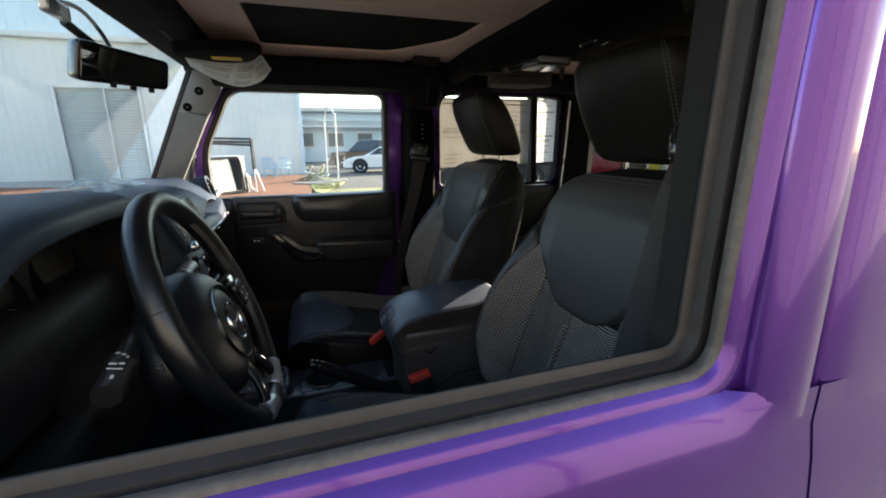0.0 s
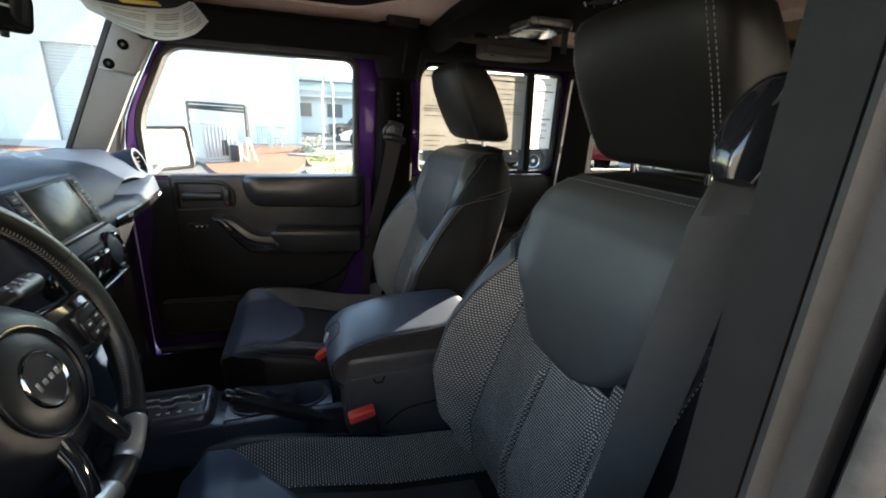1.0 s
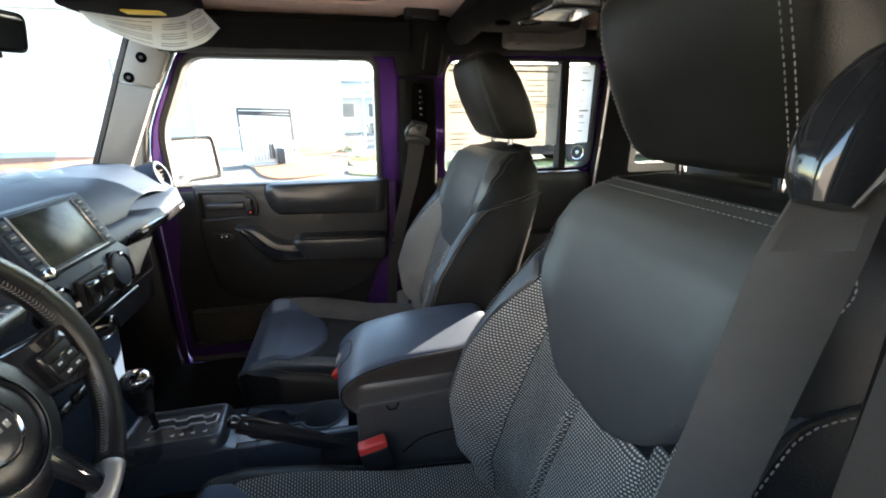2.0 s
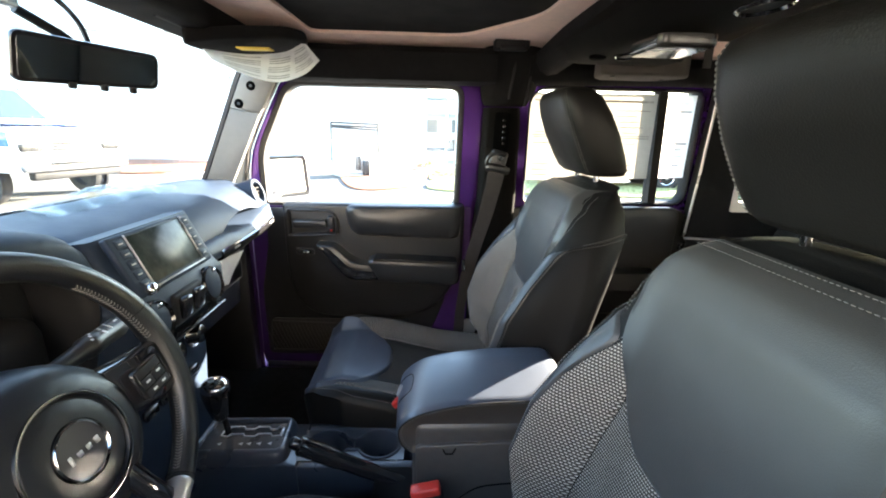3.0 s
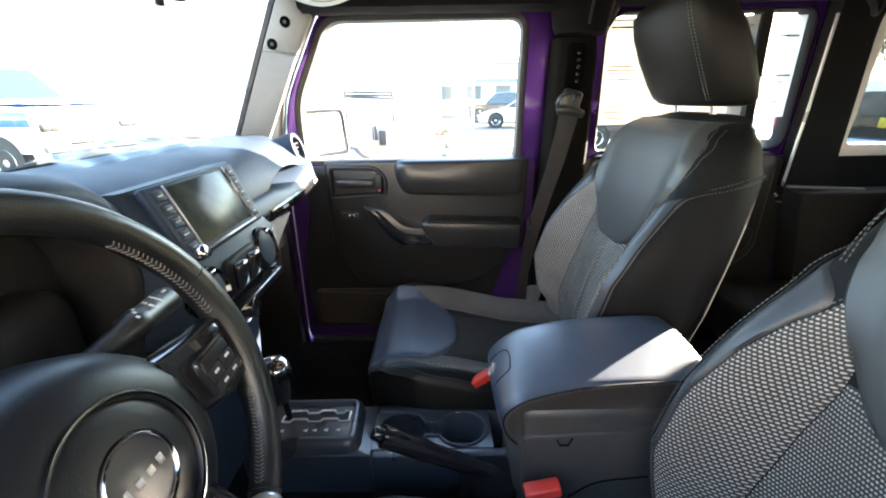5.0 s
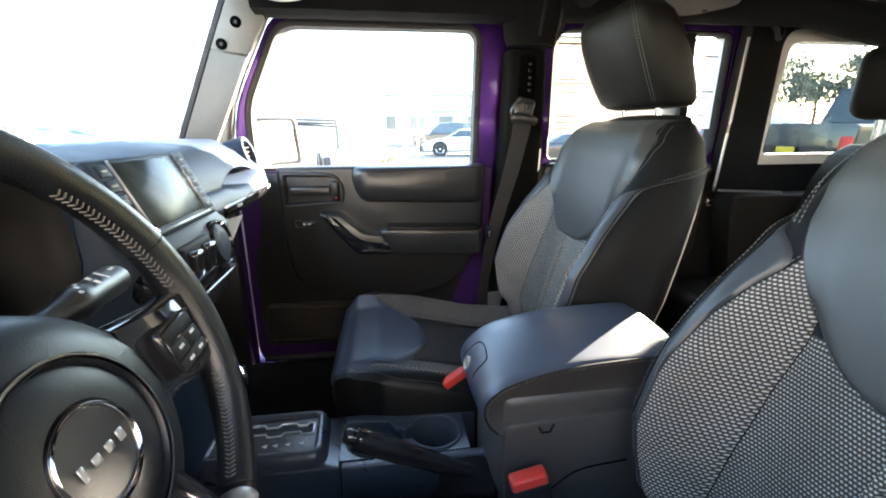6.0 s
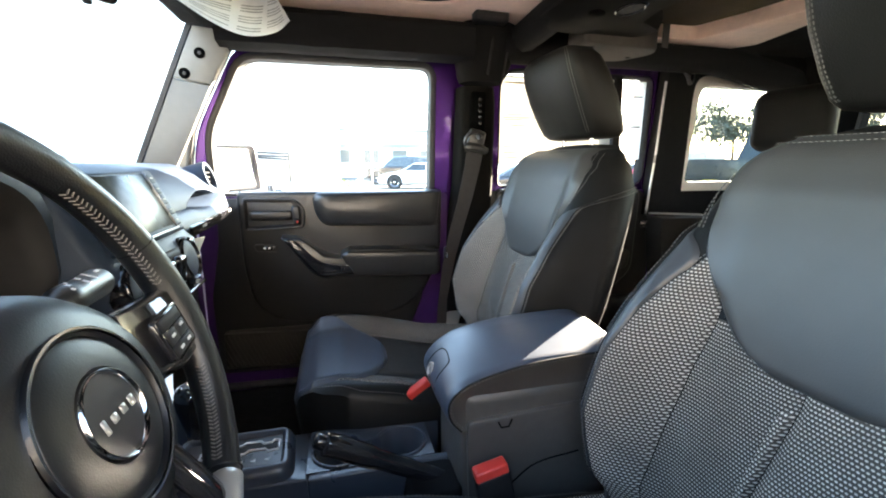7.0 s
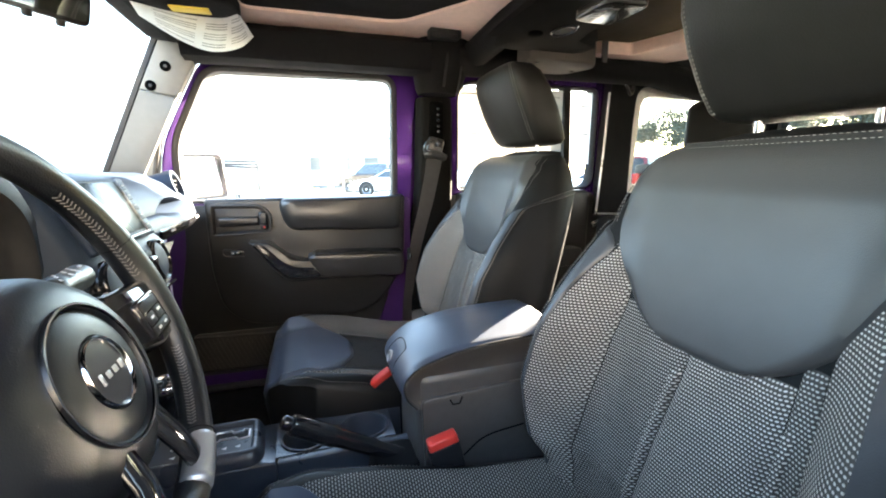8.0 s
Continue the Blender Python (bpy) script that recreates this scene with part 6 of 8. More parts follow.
# handbrake
hb = thing("handbrake", "black handbrake lever beside the cup holders", "handbrake", (0.28, -0.03, 0.82))
bm = fresh()
tube(bm, smooth_line([(0.31, -0.026, 0.812), (0.25, -0.036, 0.850), (0.18, -0.050, 0.897), (0.13, -0.060, 0.932), (0.112, -0.063, 0.942)], 6), [0.014] * 6 + [0.016] * 6 + [0.0185] * 12 + [0.014], 12, up=(0, 0.3, 1))
part("lever", bm, GLOSS, hb, "black lever grip")
bm = fresh()
lathe(bm, [(0.012, 0), (0.012, 0.012), (0.009, 0.015), (0.0005, 0.016)], (0.112, -0.063, 0.943), (-0.75, -0.1, 0.55), 18)
part("release_button", bm, GLOSS, hb, "release button")
bm = fresh()
slab(bm, [Vector((p[0], p[1], 0.826)) for p in rounded([(0.255, -0.075), (0.335, -0.080), (0.335, 0.006), (0.25, 0.006)], 0.02, 4)], [Vector((p[0], p[1], 0.66)) for p in rounded([(0.225, -0.085), (0.335, -0.090), (0.335, 0.008), (0.22, 0.008)], 0.02, 4)], 0.006)
part("lever_boot", bm, CLOTH_BLACK, hb, "black lever boot")
# armrest box and lid
ab = thing("armrest_box", "black console box with a padded stitched leather lid", "armrest", (0.46, -0.015, 0.66))
bm = fresh()
box(bm, (0.475, 0.004, 0.83), (0.29, 0.166, 0.34), 0.02, 3)
part("box_body", bm, BOX_PLASTIC, ab, "black box body")
LID_NEAR, LID_FAR = -0.083, 0.094
nose = [Vector((p.x, p.z)) for p in smooth_line([(0.326, 0, 0.938), (0.309, 0, 0.958), (0.303, 0, 0.984), (0.314, 0, 1.006), (0.348, 0, 1.026), (0.420, 0, 1.043), (0.500, 0, 1.050), (0.590, 0, 1.052), (0.620, 0, 1.046), (0.634, 0, 1.030)], 6)]
rise = lambda x, y: LID_RISE * max(0.0, min(1.0, (y - LID_NEAR) / 0.13)) * max(0.0, min(1.0, (x - 0.305) / 0.05))
LID_RISE = 0.010
bm = fresh()
under = [(0.626, 0.975), (0.600, 0.957), (0.345, 0.934)]
band = [Vector(p) for p in nose] + [Vector(p) for p in under]
rings = []
for y, d in ((LID_NEAR + 0.010, -0.012), (LID_NEAR + 0.002, -0.0045), (LID_NEAR - 0.001, -0.002), (0.02, -0.002), (LID_FAR + 0.001, -0.002), (LID_FAR - 0.006, -0.010)):
    rings.append([Vector((p.x, y, p.y + rise(p.x, y))) for p in grown(band, d)])
loft(bm, rings)
part("lid_side", bm, LEATHER_BAND, ab, "black leather lid band with warm light in its colour")
bm = fresh()


def lid_top(u, v):
    k = u * (len(nose) - 1)
    i = min(int(k), len(nose) - 2)
    p = nose[i].lerp(nose[i + 1], k - i)
    t = (nose[i + 1] - nose[i]).normalized()
    y = lerp(LID_NEAR - 0.0005, LID_FAR, v)
    e = min(1.0, min(v, 1 - v) * (LID_FAR - LID_NEAR) / 0.010)
    out = 0.0032 * math.sqrt(max(0.0, 1 - (1 - e) ** 2)) + 0.003 * math.sin(math.pi * v) - 0.001
    return Vector((p.x - t.y * out, y, p.y + t.x * out + rise(p.x, y)))


sheet(bm, lid_top, 54, 28)
part("lid_pad", bm, LID_LEATHER, ab, "smooth black leather lid top with sky blue in its colour")
seam_at = lambda d, y: [Vector((p.x, y, p.y)) for p in grown(band, d)[:len(nose)]]
bm = fresh()
tube(bm, seam_at(-0.002, LID_NEAR - 0.0012), 0.0018, 6)
part("lid_welt", bm, PLASTIC_DARK, ab)
bm = fresh()
stitches(bm, seam_at(-0.0075, LID_NEAR + 0.0002), 0.0065, 0.0042, 0.0008)
stitches(bm, seam_at(-0.0045, LID_NEAR - 0.0014), 0.0065, 0.0042, 0.0006)
part("lid_stitching", bm, STITCH, ab, "pale stitching", kind="stuff")
# latch: an oblong line pressed into the nose with a bright eye
bm = fresh()
lt_pts = []
for u, y in ((0.20, 0.055), (0.30, 0.054), (0.385, 0.048), (0.405, 0.030), (0.40, 0.005), (0.385, -0.010), (0.30, -0.014), (0.20, -0.014)):
    lt_pts.append(lid_top(u, (y - LID_NEAR) / (LID_FAR - LID_NEAR)))
tube(bm, smooth_line(lt_pts, 5), 0.0013, 6)
lt = part("lid_latch", bm, PLASTIC_DARK, ab, "dark latch outline")
bm = fresh()
eye_c = lid_top(0.27, (0.030 - LID_NEAR) / (LID_FAR - LID_NEAR))
lathe(bm, [(0.0125, -0.003), (0.0125, 0.002), (0.010, 0.0032), (0.0085, 0.0005), (0.0005, -0.001)], eye_c, (-0.95, 0, 0.30), 20)
part("latch_eye", bm, SILVER, lt, "bright latch eye")
bm = fresh()
side_slab(bm, rounded([(0.335, 0.955), (0.60, 0.965), (0.60, 0.72), (0.345, 0.72)], 0.015, 4), -0.0865, -0.0775, 0.003)
part("box_side_panel", bm, BOX_PLASTIC, ab, "black side panel")
bm = fresh()
tube(bm, [(0.388, -0.0885, 0.950), (0.393, -0.0895, 0.940), (0.406, -0.0895, 0.940), (0.412, -0.0885, 0.952)], 0.0016, 6)
part("panel_notch", bm, GREY_DARK, ab)
bm = fresh()
tube(bm, smooth_line([(0.415, -0.088, 0.83), (0.46, -0.088, 0.86), (0.54, -0.088, 0.87)], 6), 0.0014, 5)
part("panel_crease", bm, GREY_DARK, ab)

# ---- overhead ----
m = thing("rear_view_mirror", "black interior mirror on the windscreen", "mirror", (-0.14, -0.10, 1.60))
ma = Vector((0.86, -0.46, -0.19)).normalized()
mu = Vector((0, 0, 1))
mr = mu.cross(ma).normalized()
mu = ma.cross(mr)
MC = Vector((-0.193, 0.020, 1.617))
out = rounded([(-0.104, -0.036), (0.104, -0.030), (0.106, 0.030), (-0.098, 0.036)], 0.014, 5)
bm = fresh()
loft(bm, [[MC + mr * p[0] * k + mu * p[1] * k + ma * d for p in out] for k, d in ((0.75, -0.035), (0.97, -0.022), (1.0, -0.006), (1.0, 0.0), (0.985, 0.002))])
part("mirror_case", bm, GLOSS, m, "black mirror case")
bm = fresh()
loft(bm, [[MC + mr * p[0] + mu * p[1] + ma * d for p in grown(out, -0.007)] for d in (0.001, 0.0032)])
part("mirror_glass", bm, MIRROR, m, "mirror glass", 0)
bm = fresh()
tube(bm, smooth_line([MC - ma * 0.03, MC - ma * 0.05 + Vector((-0.01, 0.01, 0.03)), (-0.270, -0.01, 1.69)], 6), 0.008, 8)
tube(bm, smooth_line([MC - ma * 0.03 + Vector((0, 0.03, 0.01)), MC + Vector((-0.05, 0.055, 0.075)), MC + Vector((-0.07, 0.02, 0.11)), MC + Vector((-0.09, -0.06, 0.10))], 6), 0.0045, 6)
part("mirror_arm", bm, PLASTIC_DARK, m)
for k in range(3):
    bm = fresh()
    lathe(bm, [(0.006, 0), (0.006, 0.008), (0.004, 0.010)], MC + mr * (-0.03 + 0.045 * k) - mu * 0.030, -mu, 10)
    part("mirror_button", bm, PLASTIC_DARK, m)
bm = fresh()
box(bm, (-0.262, -0.055, 1.700), (0.02, 0.075, 0.028), 0.006)
part("sensor_pod", bm, SILVER, m, "pale sensor pod")

for s in (1, -1):
    v = thing("sun_visor", "black sun visor folded up with a paper warning label" if s > 0 else "black sun visor folded up under the header", "sun visor", (-0.08, s * 0.40, 1.73))
    bm = fresh()
    vp = rounded([(-0.160, 0.22), (-0.150, 0.60), (0.020, 0.560), (0.044, 0.44), (0.020, 0.36), (-0.06, 0.28)], 0.035, 5)
    slab(bm, [Vector((p[0], s * p[1], 1.712 + 0.22 * (p[0] + 0.05))) for p in vp], [Vector((p[0], s * p[1], 1.738 + 0.22 * (p[0] + 0.05))) for p in vp], 0.006)
    part("visor_flap", bm, CLOTH_BLACK, v, "black visor flap")
    bm = fresh()
    tube(bm, [(-0.15, s * 0.14, 1.725), (-0.15, s * 0.62, 1.725)], 0.008, 8)
    part("visor_rod", bm, PLASTIC_DARK, v)

lab = thing("warning_label", "white printed paper label hanging from the sun visor", "paper label", (0.02, 0.36, 1.69))


LT, LB = smooth_line([(-0.136, 0.276, 1.686), (-0.060, 0.318, 1.684), (0.005, 0.372, 1.698), (0.030, 0.420, 1.722), (0.036, 0.455, 1.738)], 8), smooth_line([(-0.130, 0.300, 1.668), (-0.075, 0.360, 1.642), (-0.022, 0.405, 1.634), (0.030, 0.462, 1.660), (0.060, 0.512, 1.702)], 8)


def lab_at(u, v):
    """The drooping label: u along the visor edge, v down the sheet."""
    k = u * (len(LT) - 1)
    i = min(int(k), len(LT) - 2)
    a, b = LT[i].lerp(LT[i + 1], k - i), LB[i].lerp(LB[i + 1], k - i)
    return a.lerp(b, v)


bm = fresh()
sheet(bm, lab_at, 24, 10, lambda u, v: lab_at(u, v) + Vector((-0.0008, 0, 0)))
part("label_sheet", bm, PAPER, lab, "white paper sheet")
bm = fresh()
for row in range(11):
    for u0, u1 in ((0.10, 0.34), (0.40, 0.60), (0.66, 0.92)):
        if (row * 7 + int(u0 * 10)) % 4 == 0:
            continue
        v = 0.10 + row * 0.075
        a = [lab_at(lerp(u0, u1, k / 4), v) for k in range(5)]
        b = [lab_at(lerp(u0, u1, k / 4), v + 0.030) for k in range(5)]
        vs = [bm.verts.new(p + Vector((0.0010, -0.0012, -0.0006))) for p in a], [bm.verts.new(p + Vector((0.0010, -0.0012, -0.0006))) for p in b]
        for k in range(4):
            bm.faces.new((vs[0][k], vs[0][k + 1], vs[1][k + 1], vs[1][k]))
part("label_print", bm, PRINT_GREY, lab, "grey unreadable print", kind="stuff")
bm = fresh()
box(bm, (-0.045, 0.335, 1.698), (0.075, 0.035, 0.003), 0.001)
part("yellow_strip", bm, YELLOW, lab, "yellow warning strip")

# sound bar across the hoop
sb = thing("sound_bar", "dark overhead sound bar with dome lamp and speaker pods", "sound bar", (0.80, 0, 1.66))
bm = fresh()
rings = []
for y, zc, xa, xb, th in ((-0.47, 1.735, 0.70, 0.96, 0.020), (-0.42, 1.722, 0.69, 1.0, 0.034), (-0.34, 1.718, 0.687, 0.985, 0.038), (-0.285, 1.716, 0.686, 0.895, 0.039), (-0.20, 1.713, 0.684, 0.868, 0.040), (0, 1.710, 0.68, 0.855, 0.042),
                          (0.20, 1.713, 0.684, 0.868, 0.040), (0.285, 1.716, 0.686, 0.895, 0.039), (0.34, 1.718, 0.687, 0.985, 0.038), (0.42, 1.722, 0.69, 1.0, 0.034), (0.47, 1.735, 0.70, 0.96, 0.020)):
    rings.append([Vector((x, y, zc + 0.010 + z)) for x, z in ((xa, th), (xa - 0.012, 0.0), (xa + 0.015, -th * 0.85), (xa + 0.06, -th), (xb - 0.05, -th), (xb - 0.012, -th * 0.8), (xb, 0.0), (xb - 0.01, th))])
loft(bm, rings)
part("bar_body", bm, GREY_DARK, sb, "dark grey moulded bar")
bm = fresh()
dl = rounded([(0.705, -0.06), (0.80, -0.06), (0.80, 0.055), (0.705, 0.055)], 0.02, 5)
slab(bm, [Vector((p[0], p[1], 1.656)) for p in dl], [Vector((p[0], p[1], 1.675)) for p in dl], 0.006)
part("dome_lamp", bm, LENS, sb, "clear dome lamp lens")
for s in (1, -1):
    bm = fresh()
    lathe(bm, [(0.042, 0.0), (0.043, 0.006), (0.038, 0.009), (0.034, 0.004)], (0.768, s * 0.178, 1.686), (0, 0, -1), 30, 0.62)
    part("control_ring", bm, GLOSS, sb, "gloss black oval ring")
    bm = fresh()
    lathe(bm, [(0.018, 0.0), (0.018, 0.006), (0.014, 0.008)], (0.722, s * 0.232, 1.688), (0, 0, -1), 20)
    part("round_plug", bm, PAINTED_DARK, sb, "dark round plug")
    bm = fresh()
    lathe(bm, [(0.034, 0.001), (0.034, 0.005), (0.0005, 0.006)], (0.768, s * 0.178, 1.686), (0, 0, -1), 26, 0.62)
    part("speaker_grille", bm, PLASTIC_DARK, sb, "black speaker grille")
for s in (1, -1):
    bm = fresh()
    pp = rounded([(0.80, 0.395), (1.03, 0.405), (1.075, 0.47), (1.05, 0.60), (0.90, 0.64), (0.84, 0.56)], 0.03, 5)
    slab(bm, [Vector((p[0], s * p[1], 1.672 + 0.05 * (p[1] - 0.4))) for p in pp], [Vector((p[0], s * p[1], 1.735)) for p in pp], 0.008)
    part("speaker_pod", bm, material("taupe speaker cloth", (0.045, 0.037, 0.032), 0.85, grain=0.6, grain_scale=1200, vary=0.12) if s > 0 else GREY_DARK, sb, "taupe cloth speaker pod")
    for x, y in ((0.845, 0.435), (1.03, 0.53)):
        bm = fresh()
        lathe(bm, [(0.007, 0), (0.007, 0.004), (0.005, 0.005)], (x, s * y, 1.674 + 0.05 * (y - 0.4)), (0, 0, -1), 12)
        part("pod_screw", bm, PLASTIC_DARK, sb)

# strap and coat hook
bm = fresh()
loft(bm, [[Vector((1.15 + a, 0.515 + b, z)) for a, b in ((-0.014, 0), (0.014, 0.006), (0.014, 0.009), (-0.014, 0.003))] for z in (1.78, 1.742, 1.712)])
solid("roof_strap", bm, BELT, "short dark strap over the pinkish roof rim", "strap")
bm = fresh()
tube(bm, smooth_line([(1.345, 0.655, 1.69), (1.355, 0.635, 1.66), (1.375, 0.645, 1.64), (1.40, 0.66, 1.655), (1.405, 0.665, 1.69)], 5), 0.007, 8)
solid("coat_hook", bm, PLASTIC_DARK, "black plastic grab hook beside the rear post", "hook")

# rear bench
rb = thing("rear_bench", "black folding rear bench with two head restraints", "rear seat", (1.50, 0, 0.62))
bm = fresh()
rings = []
for z, x, h, th in ((0.84, 1.44, 0.58, 0.14), (0.95, 1.455, 0.60, 0.15), (1.10, 1.48, 0.60, 0.15), (1.22, 1.505, 0.59, 0.14), (1.30, 1.53, 0.57, 0.12), (1.33, 1.555, 0.53, 0.07)):
    rings.append([Vector((x + dx * th, y * h, z)) for y, dx in ((-1, 0.3), (-0.96, 0.05), (-0.6, 0), (-0.12, 0.02), (-0.1, 0.10), (-0.08, 0.02), (0.5, 0.0), (0.96, 0.05), (1, 0.3), (1, 1), (-1, 1))])
loft(bm, rings)
part("bench_back", bm, LEATHER, rb, "black bench back")
bm = fresh()
box(bm, (1.24, 0, 0.84), (0.46, 1.16, 0.16), 0.05, 4)
part("bench_cushion", bm, LEATHER, rb, "black bench cushion")
for y in (-0.42, 0.42):
    bm = fresh()
    box(bm, (1.575, y, 1.50), (0.10, 0.24, 0.20), 0.045, 4)
    part("headrest", bm, SHELL_SHADED, rb, "black rear head restraint")
    for q in (-0.05, 0.05):
        bm = fresh()
        tube(bm, [(1.585, y + q, 1.28), (1.585, y + q, 1.46)], 0.006, 8)
        part("headrest_post", bm, CHROME, rb, "chrome post")


# ---- passenger wing mirror ----
wm = thing("wing_mirror", "black wing mirror with bright square glass on the passenger door", "wing mirror", (-0.2, 0.90, 1.28))
ta, tb = Vector((-0.262, 0.835, 1.345)), Vector((-0.116, 0.958, 1.345))
tm, tc = (tb - ta).normalized(), (ta + tb) / 2
tn = Vector((tm.y, -tm.x, 0.14)).normalized()
tv = tm.cross(tn)
tv = tv if tv.z > 0 else -tv
hwid = (tb - ta).length / 2
ol = rounded([(-hwid, -0.075), (hwid, -0.072), (hwid, 0.074), (-hwid, 0.070)], 0.02, 5)
bm = fresh()
loft(bm, [[tc + tm * p[0] * k + tv * p[1] * k + tn * d for p in ol] for k, d in ((0.7, -0.07), (0.95, -0.05), (1.05, -0.02), (1.06, 0.0), (1.0, 0.004), (0.97, 0.0))])
part("mirror_housing", bm, PLASTIC, wm, "black plastic housing")
bm = fresh()
loft(bm, [[tc + tm * (p[0] * 0.89 - 0.003) + tv * p[1] * 0.89 + tn * d for p in ol] for d in (0.0005, 0.0025)])
part("mirror_pane", bm, MIRROR, wm, "mirror glass", 0)
bm = fresh()
tube(bm, [tc - tn * 0.03 + Vector((0, 0, -0.05)), (-0.23, 0.80, 1.25)], 0.022, 10)
part("mirror_foot", bm, PLASTIC, wm)

# ---- window stickers ----
def sticker(name, label, poly, y, mat, bars):
    st = thing(name, label, "window sticker", (poly[0][0], y, poly[0][1]))
    b = fresh()
    side_slab(b, [Vector(p) for p in poly], y, y + 0.0006)
    part("sticker_sheet", b, mat, st, "", 0)
    b = fresh()
    (x0, z0), (x1, _), (_, z1) = poly[0], poly[1], poly[2]
    for u0, u1, v, h in bars:
        xa, xb = lerp(x0, x1, u0), lerp(x0, x1, u1)
        za = lerp(z0, z1, v)
        side_slab(b, [(xa, za), (xb, za), (xb, za + h), (xa, za + h)], y - 0.0006, y - 0.0002)
    part("sticker_print", b, PRINT_PALE, st, "pale unreadable print bars", 0)
    return st


PRINT_PALE = paper(material("pale grey print", (0.33, 0.32, 0.295), 0.8, vary=0.3, vary_scale=60), 0.55)
random.seed(4)
bars = [(0.03, 0.97, 0.90, 0.006), (0.03, 0.97, 0.52, 0.003)]
for c in range(3):
    for k in range(13):
        if random.random() < 0.75:
            v = 0.06 + 0.062 * k
            bars.append((0.04 + 0.32 * c, 0.04 + 0.32 * c + random.uniform(0.12, 0.29), v, 0.003))
sticker("price_sticker", "large cream printed sheet taped inside the rear door window", [(0.708, 1.362), (1.150, 1.372), (1.150, 1.660), (0.708, 1.656)], 0.757, PAPER_CREAM, bars)
bars = [(0.08, 0.92, 0.80, 0.006), (0.08, 0.92, 0.42, 0.006), (0.25, 0.75, 0.36, 0.004), (0.25, 0.75, 0.16, 0.004)]
bars += [(0.10, random.uniform(0.5, 0.9), 0.06 + 0.07 * k, 0.0025) for k in range(13) if k not in (5, 11)]
sticker("fuel_sticker", "narrow white printed sheet taped inside the rear door window", [(1.184, 1.374), (1.284, 1.378), (1.288, 1.658), (1.178, 1.656)], 0.757, PAPER, bars)

# ---- the yard beyond the passenger side ----
EYE0 = Vector((0.2, -0.8, 0))


def away(az, d):
    """A place on the ground: degrees left of straight across the car, metres away."""
    a = radians(az)
    return EYE0 + Vector((-math.sin(a) * d, math.cos(a) * d, 0))


# unseen cream wall, added on the driver's side to bounce warm light in
bm = fresh()
box(bm, (2.0, -6.2, 2.4), (34.0, 0.25, 4.8), 0.02)
for k in range(12):
    box(bm, (-13.5 + 2.8 * k, -6.04, 2.4), (0.35, 0.10, 4.8), 0.02)
solid("bounce_wall", bm, WALL_WARM, "unseen cream wall added on the driver's side for bounced light", "wall", "structure")

# corrugated building with a roller door
bl = thing("metal_building", "pale corrugated metal building with a grey roller door", "building", (-8, 22.4, 0))
X0, X1, YW, HW = -30.0, 0.35, 22.4, 5.9
DX0, DX1, DH = -9.6, -6.55, 3.95


def ribbed(x0, x1, z0, z1, y):
    """A profiled wall sheet with raised ribs, 0.33 m apart."""
    b = fresh()
    n = max(1, round((x1 - x0) / 0.33))
    prof = []
    for k in range(n):
        xa, w = lerp(x0, x1, k / n), (x1 - x0) / n
        prof += [(xa, 0), (xa + w * 0.55, 0), (xa + w * 0.62, -0.012), (xa + w * 0.80, -0.012), (xa + w * 0.87, 0)]
    prof.append((x1, 0))
    a = [b.verts.new((x, y + d, z0)) for x, d in prof]
    c = [b.verts.new((x, y + d, z1)) for x, d in prof]
    e = [b.verts.new((x, y + 0.12, z0)) for x, d in prof]
    f = [b.verts.new((x, y + 0.12, z1)) for x, d in prof]
    for i in range(len(prof) - 1):
        b.faces.new((a[i], a[i + 1], c[i + 1], c[i]))
        b.faces.new((e[i + 1], e[i], f[i], f[i + 1]))
        b.faces.new((c[i], c[i + 1], f[i + 1], f[i]))
        b.faces.new((a[i + 1], a[i], e[i], e[i + 1]))
    return b


x = X0
while x < X1 - 0.01:
    xe = min(X1, x + 2.0)
    for a, b in ((x, xe),):
        if b <= DX0 or a >= DX1:
            part("wall_sheet", ribbed(a, b, 0, HW, YW), SHEET_WHITE, bl, "", 0)
        else:
            if a < DX0:
                part("wall_sheet", ribbed(a, DX0, 0, HW, YW), SHEET_WHITE, bl, "", 0)
            if b > DX1:
                part("wall_sheet", ribbed(DX1, b, 0, HW, YW), SHEET_WHITE, bl, "", 0)
            part("wall_sheet", ribbed(max(a, DX0), min(b, DX1), DH, HW, YW), SHEET_WHITE, bl, "", 0)
    x = xe
bm = fresh()
box(bm, ((DX0 + DX1) / 2, YW + 0.10, DH / 2), (DX1 - DX0, 0.04, DH))
rd = part("roller_door", bm, SHEET_GREY, bl, "grey roller door")
slat = None
for k in range(30):
    z = 0.066 + k * DH / 30
    if slat is None:
        bm = fresh()
        box(bm, ((DX0 + DX1) / 2, YW + 0.07, 0), (DX1 - DX0 - 0.1, 0.03, DH / 30 * 0.86), 0.012, 1)
        slat = part("slat", bm, SHEET_GREY, rd)
        slat.location.z = z
    else:
        o = new("slat", slat.data)
        o.parent = rd
        o.location.z = z
for xx, w in ((DX0 - 0.06, 0.12), (DX1 + 0.06, 0.12), ((DX0 + DX1) / 2 + 0.25, 0.06)):
    bm = fresh()
    box(bm, (xx, YW - 0.03, DH / 2), (w, 0.10, DH), 0.01)
    part("door_post", bm, SHEET_WHITE, bl, "white door post")
bm = fresh()
box(bm, ((DX0 + DX1) / 2, YW - 0.03, DH + 0.08), (DX1 - DX0 + 0.3, 0.10, 0.16), 0.01)
part("door_head", bm, SHEET_WHITE, bl)
bm = fresh()
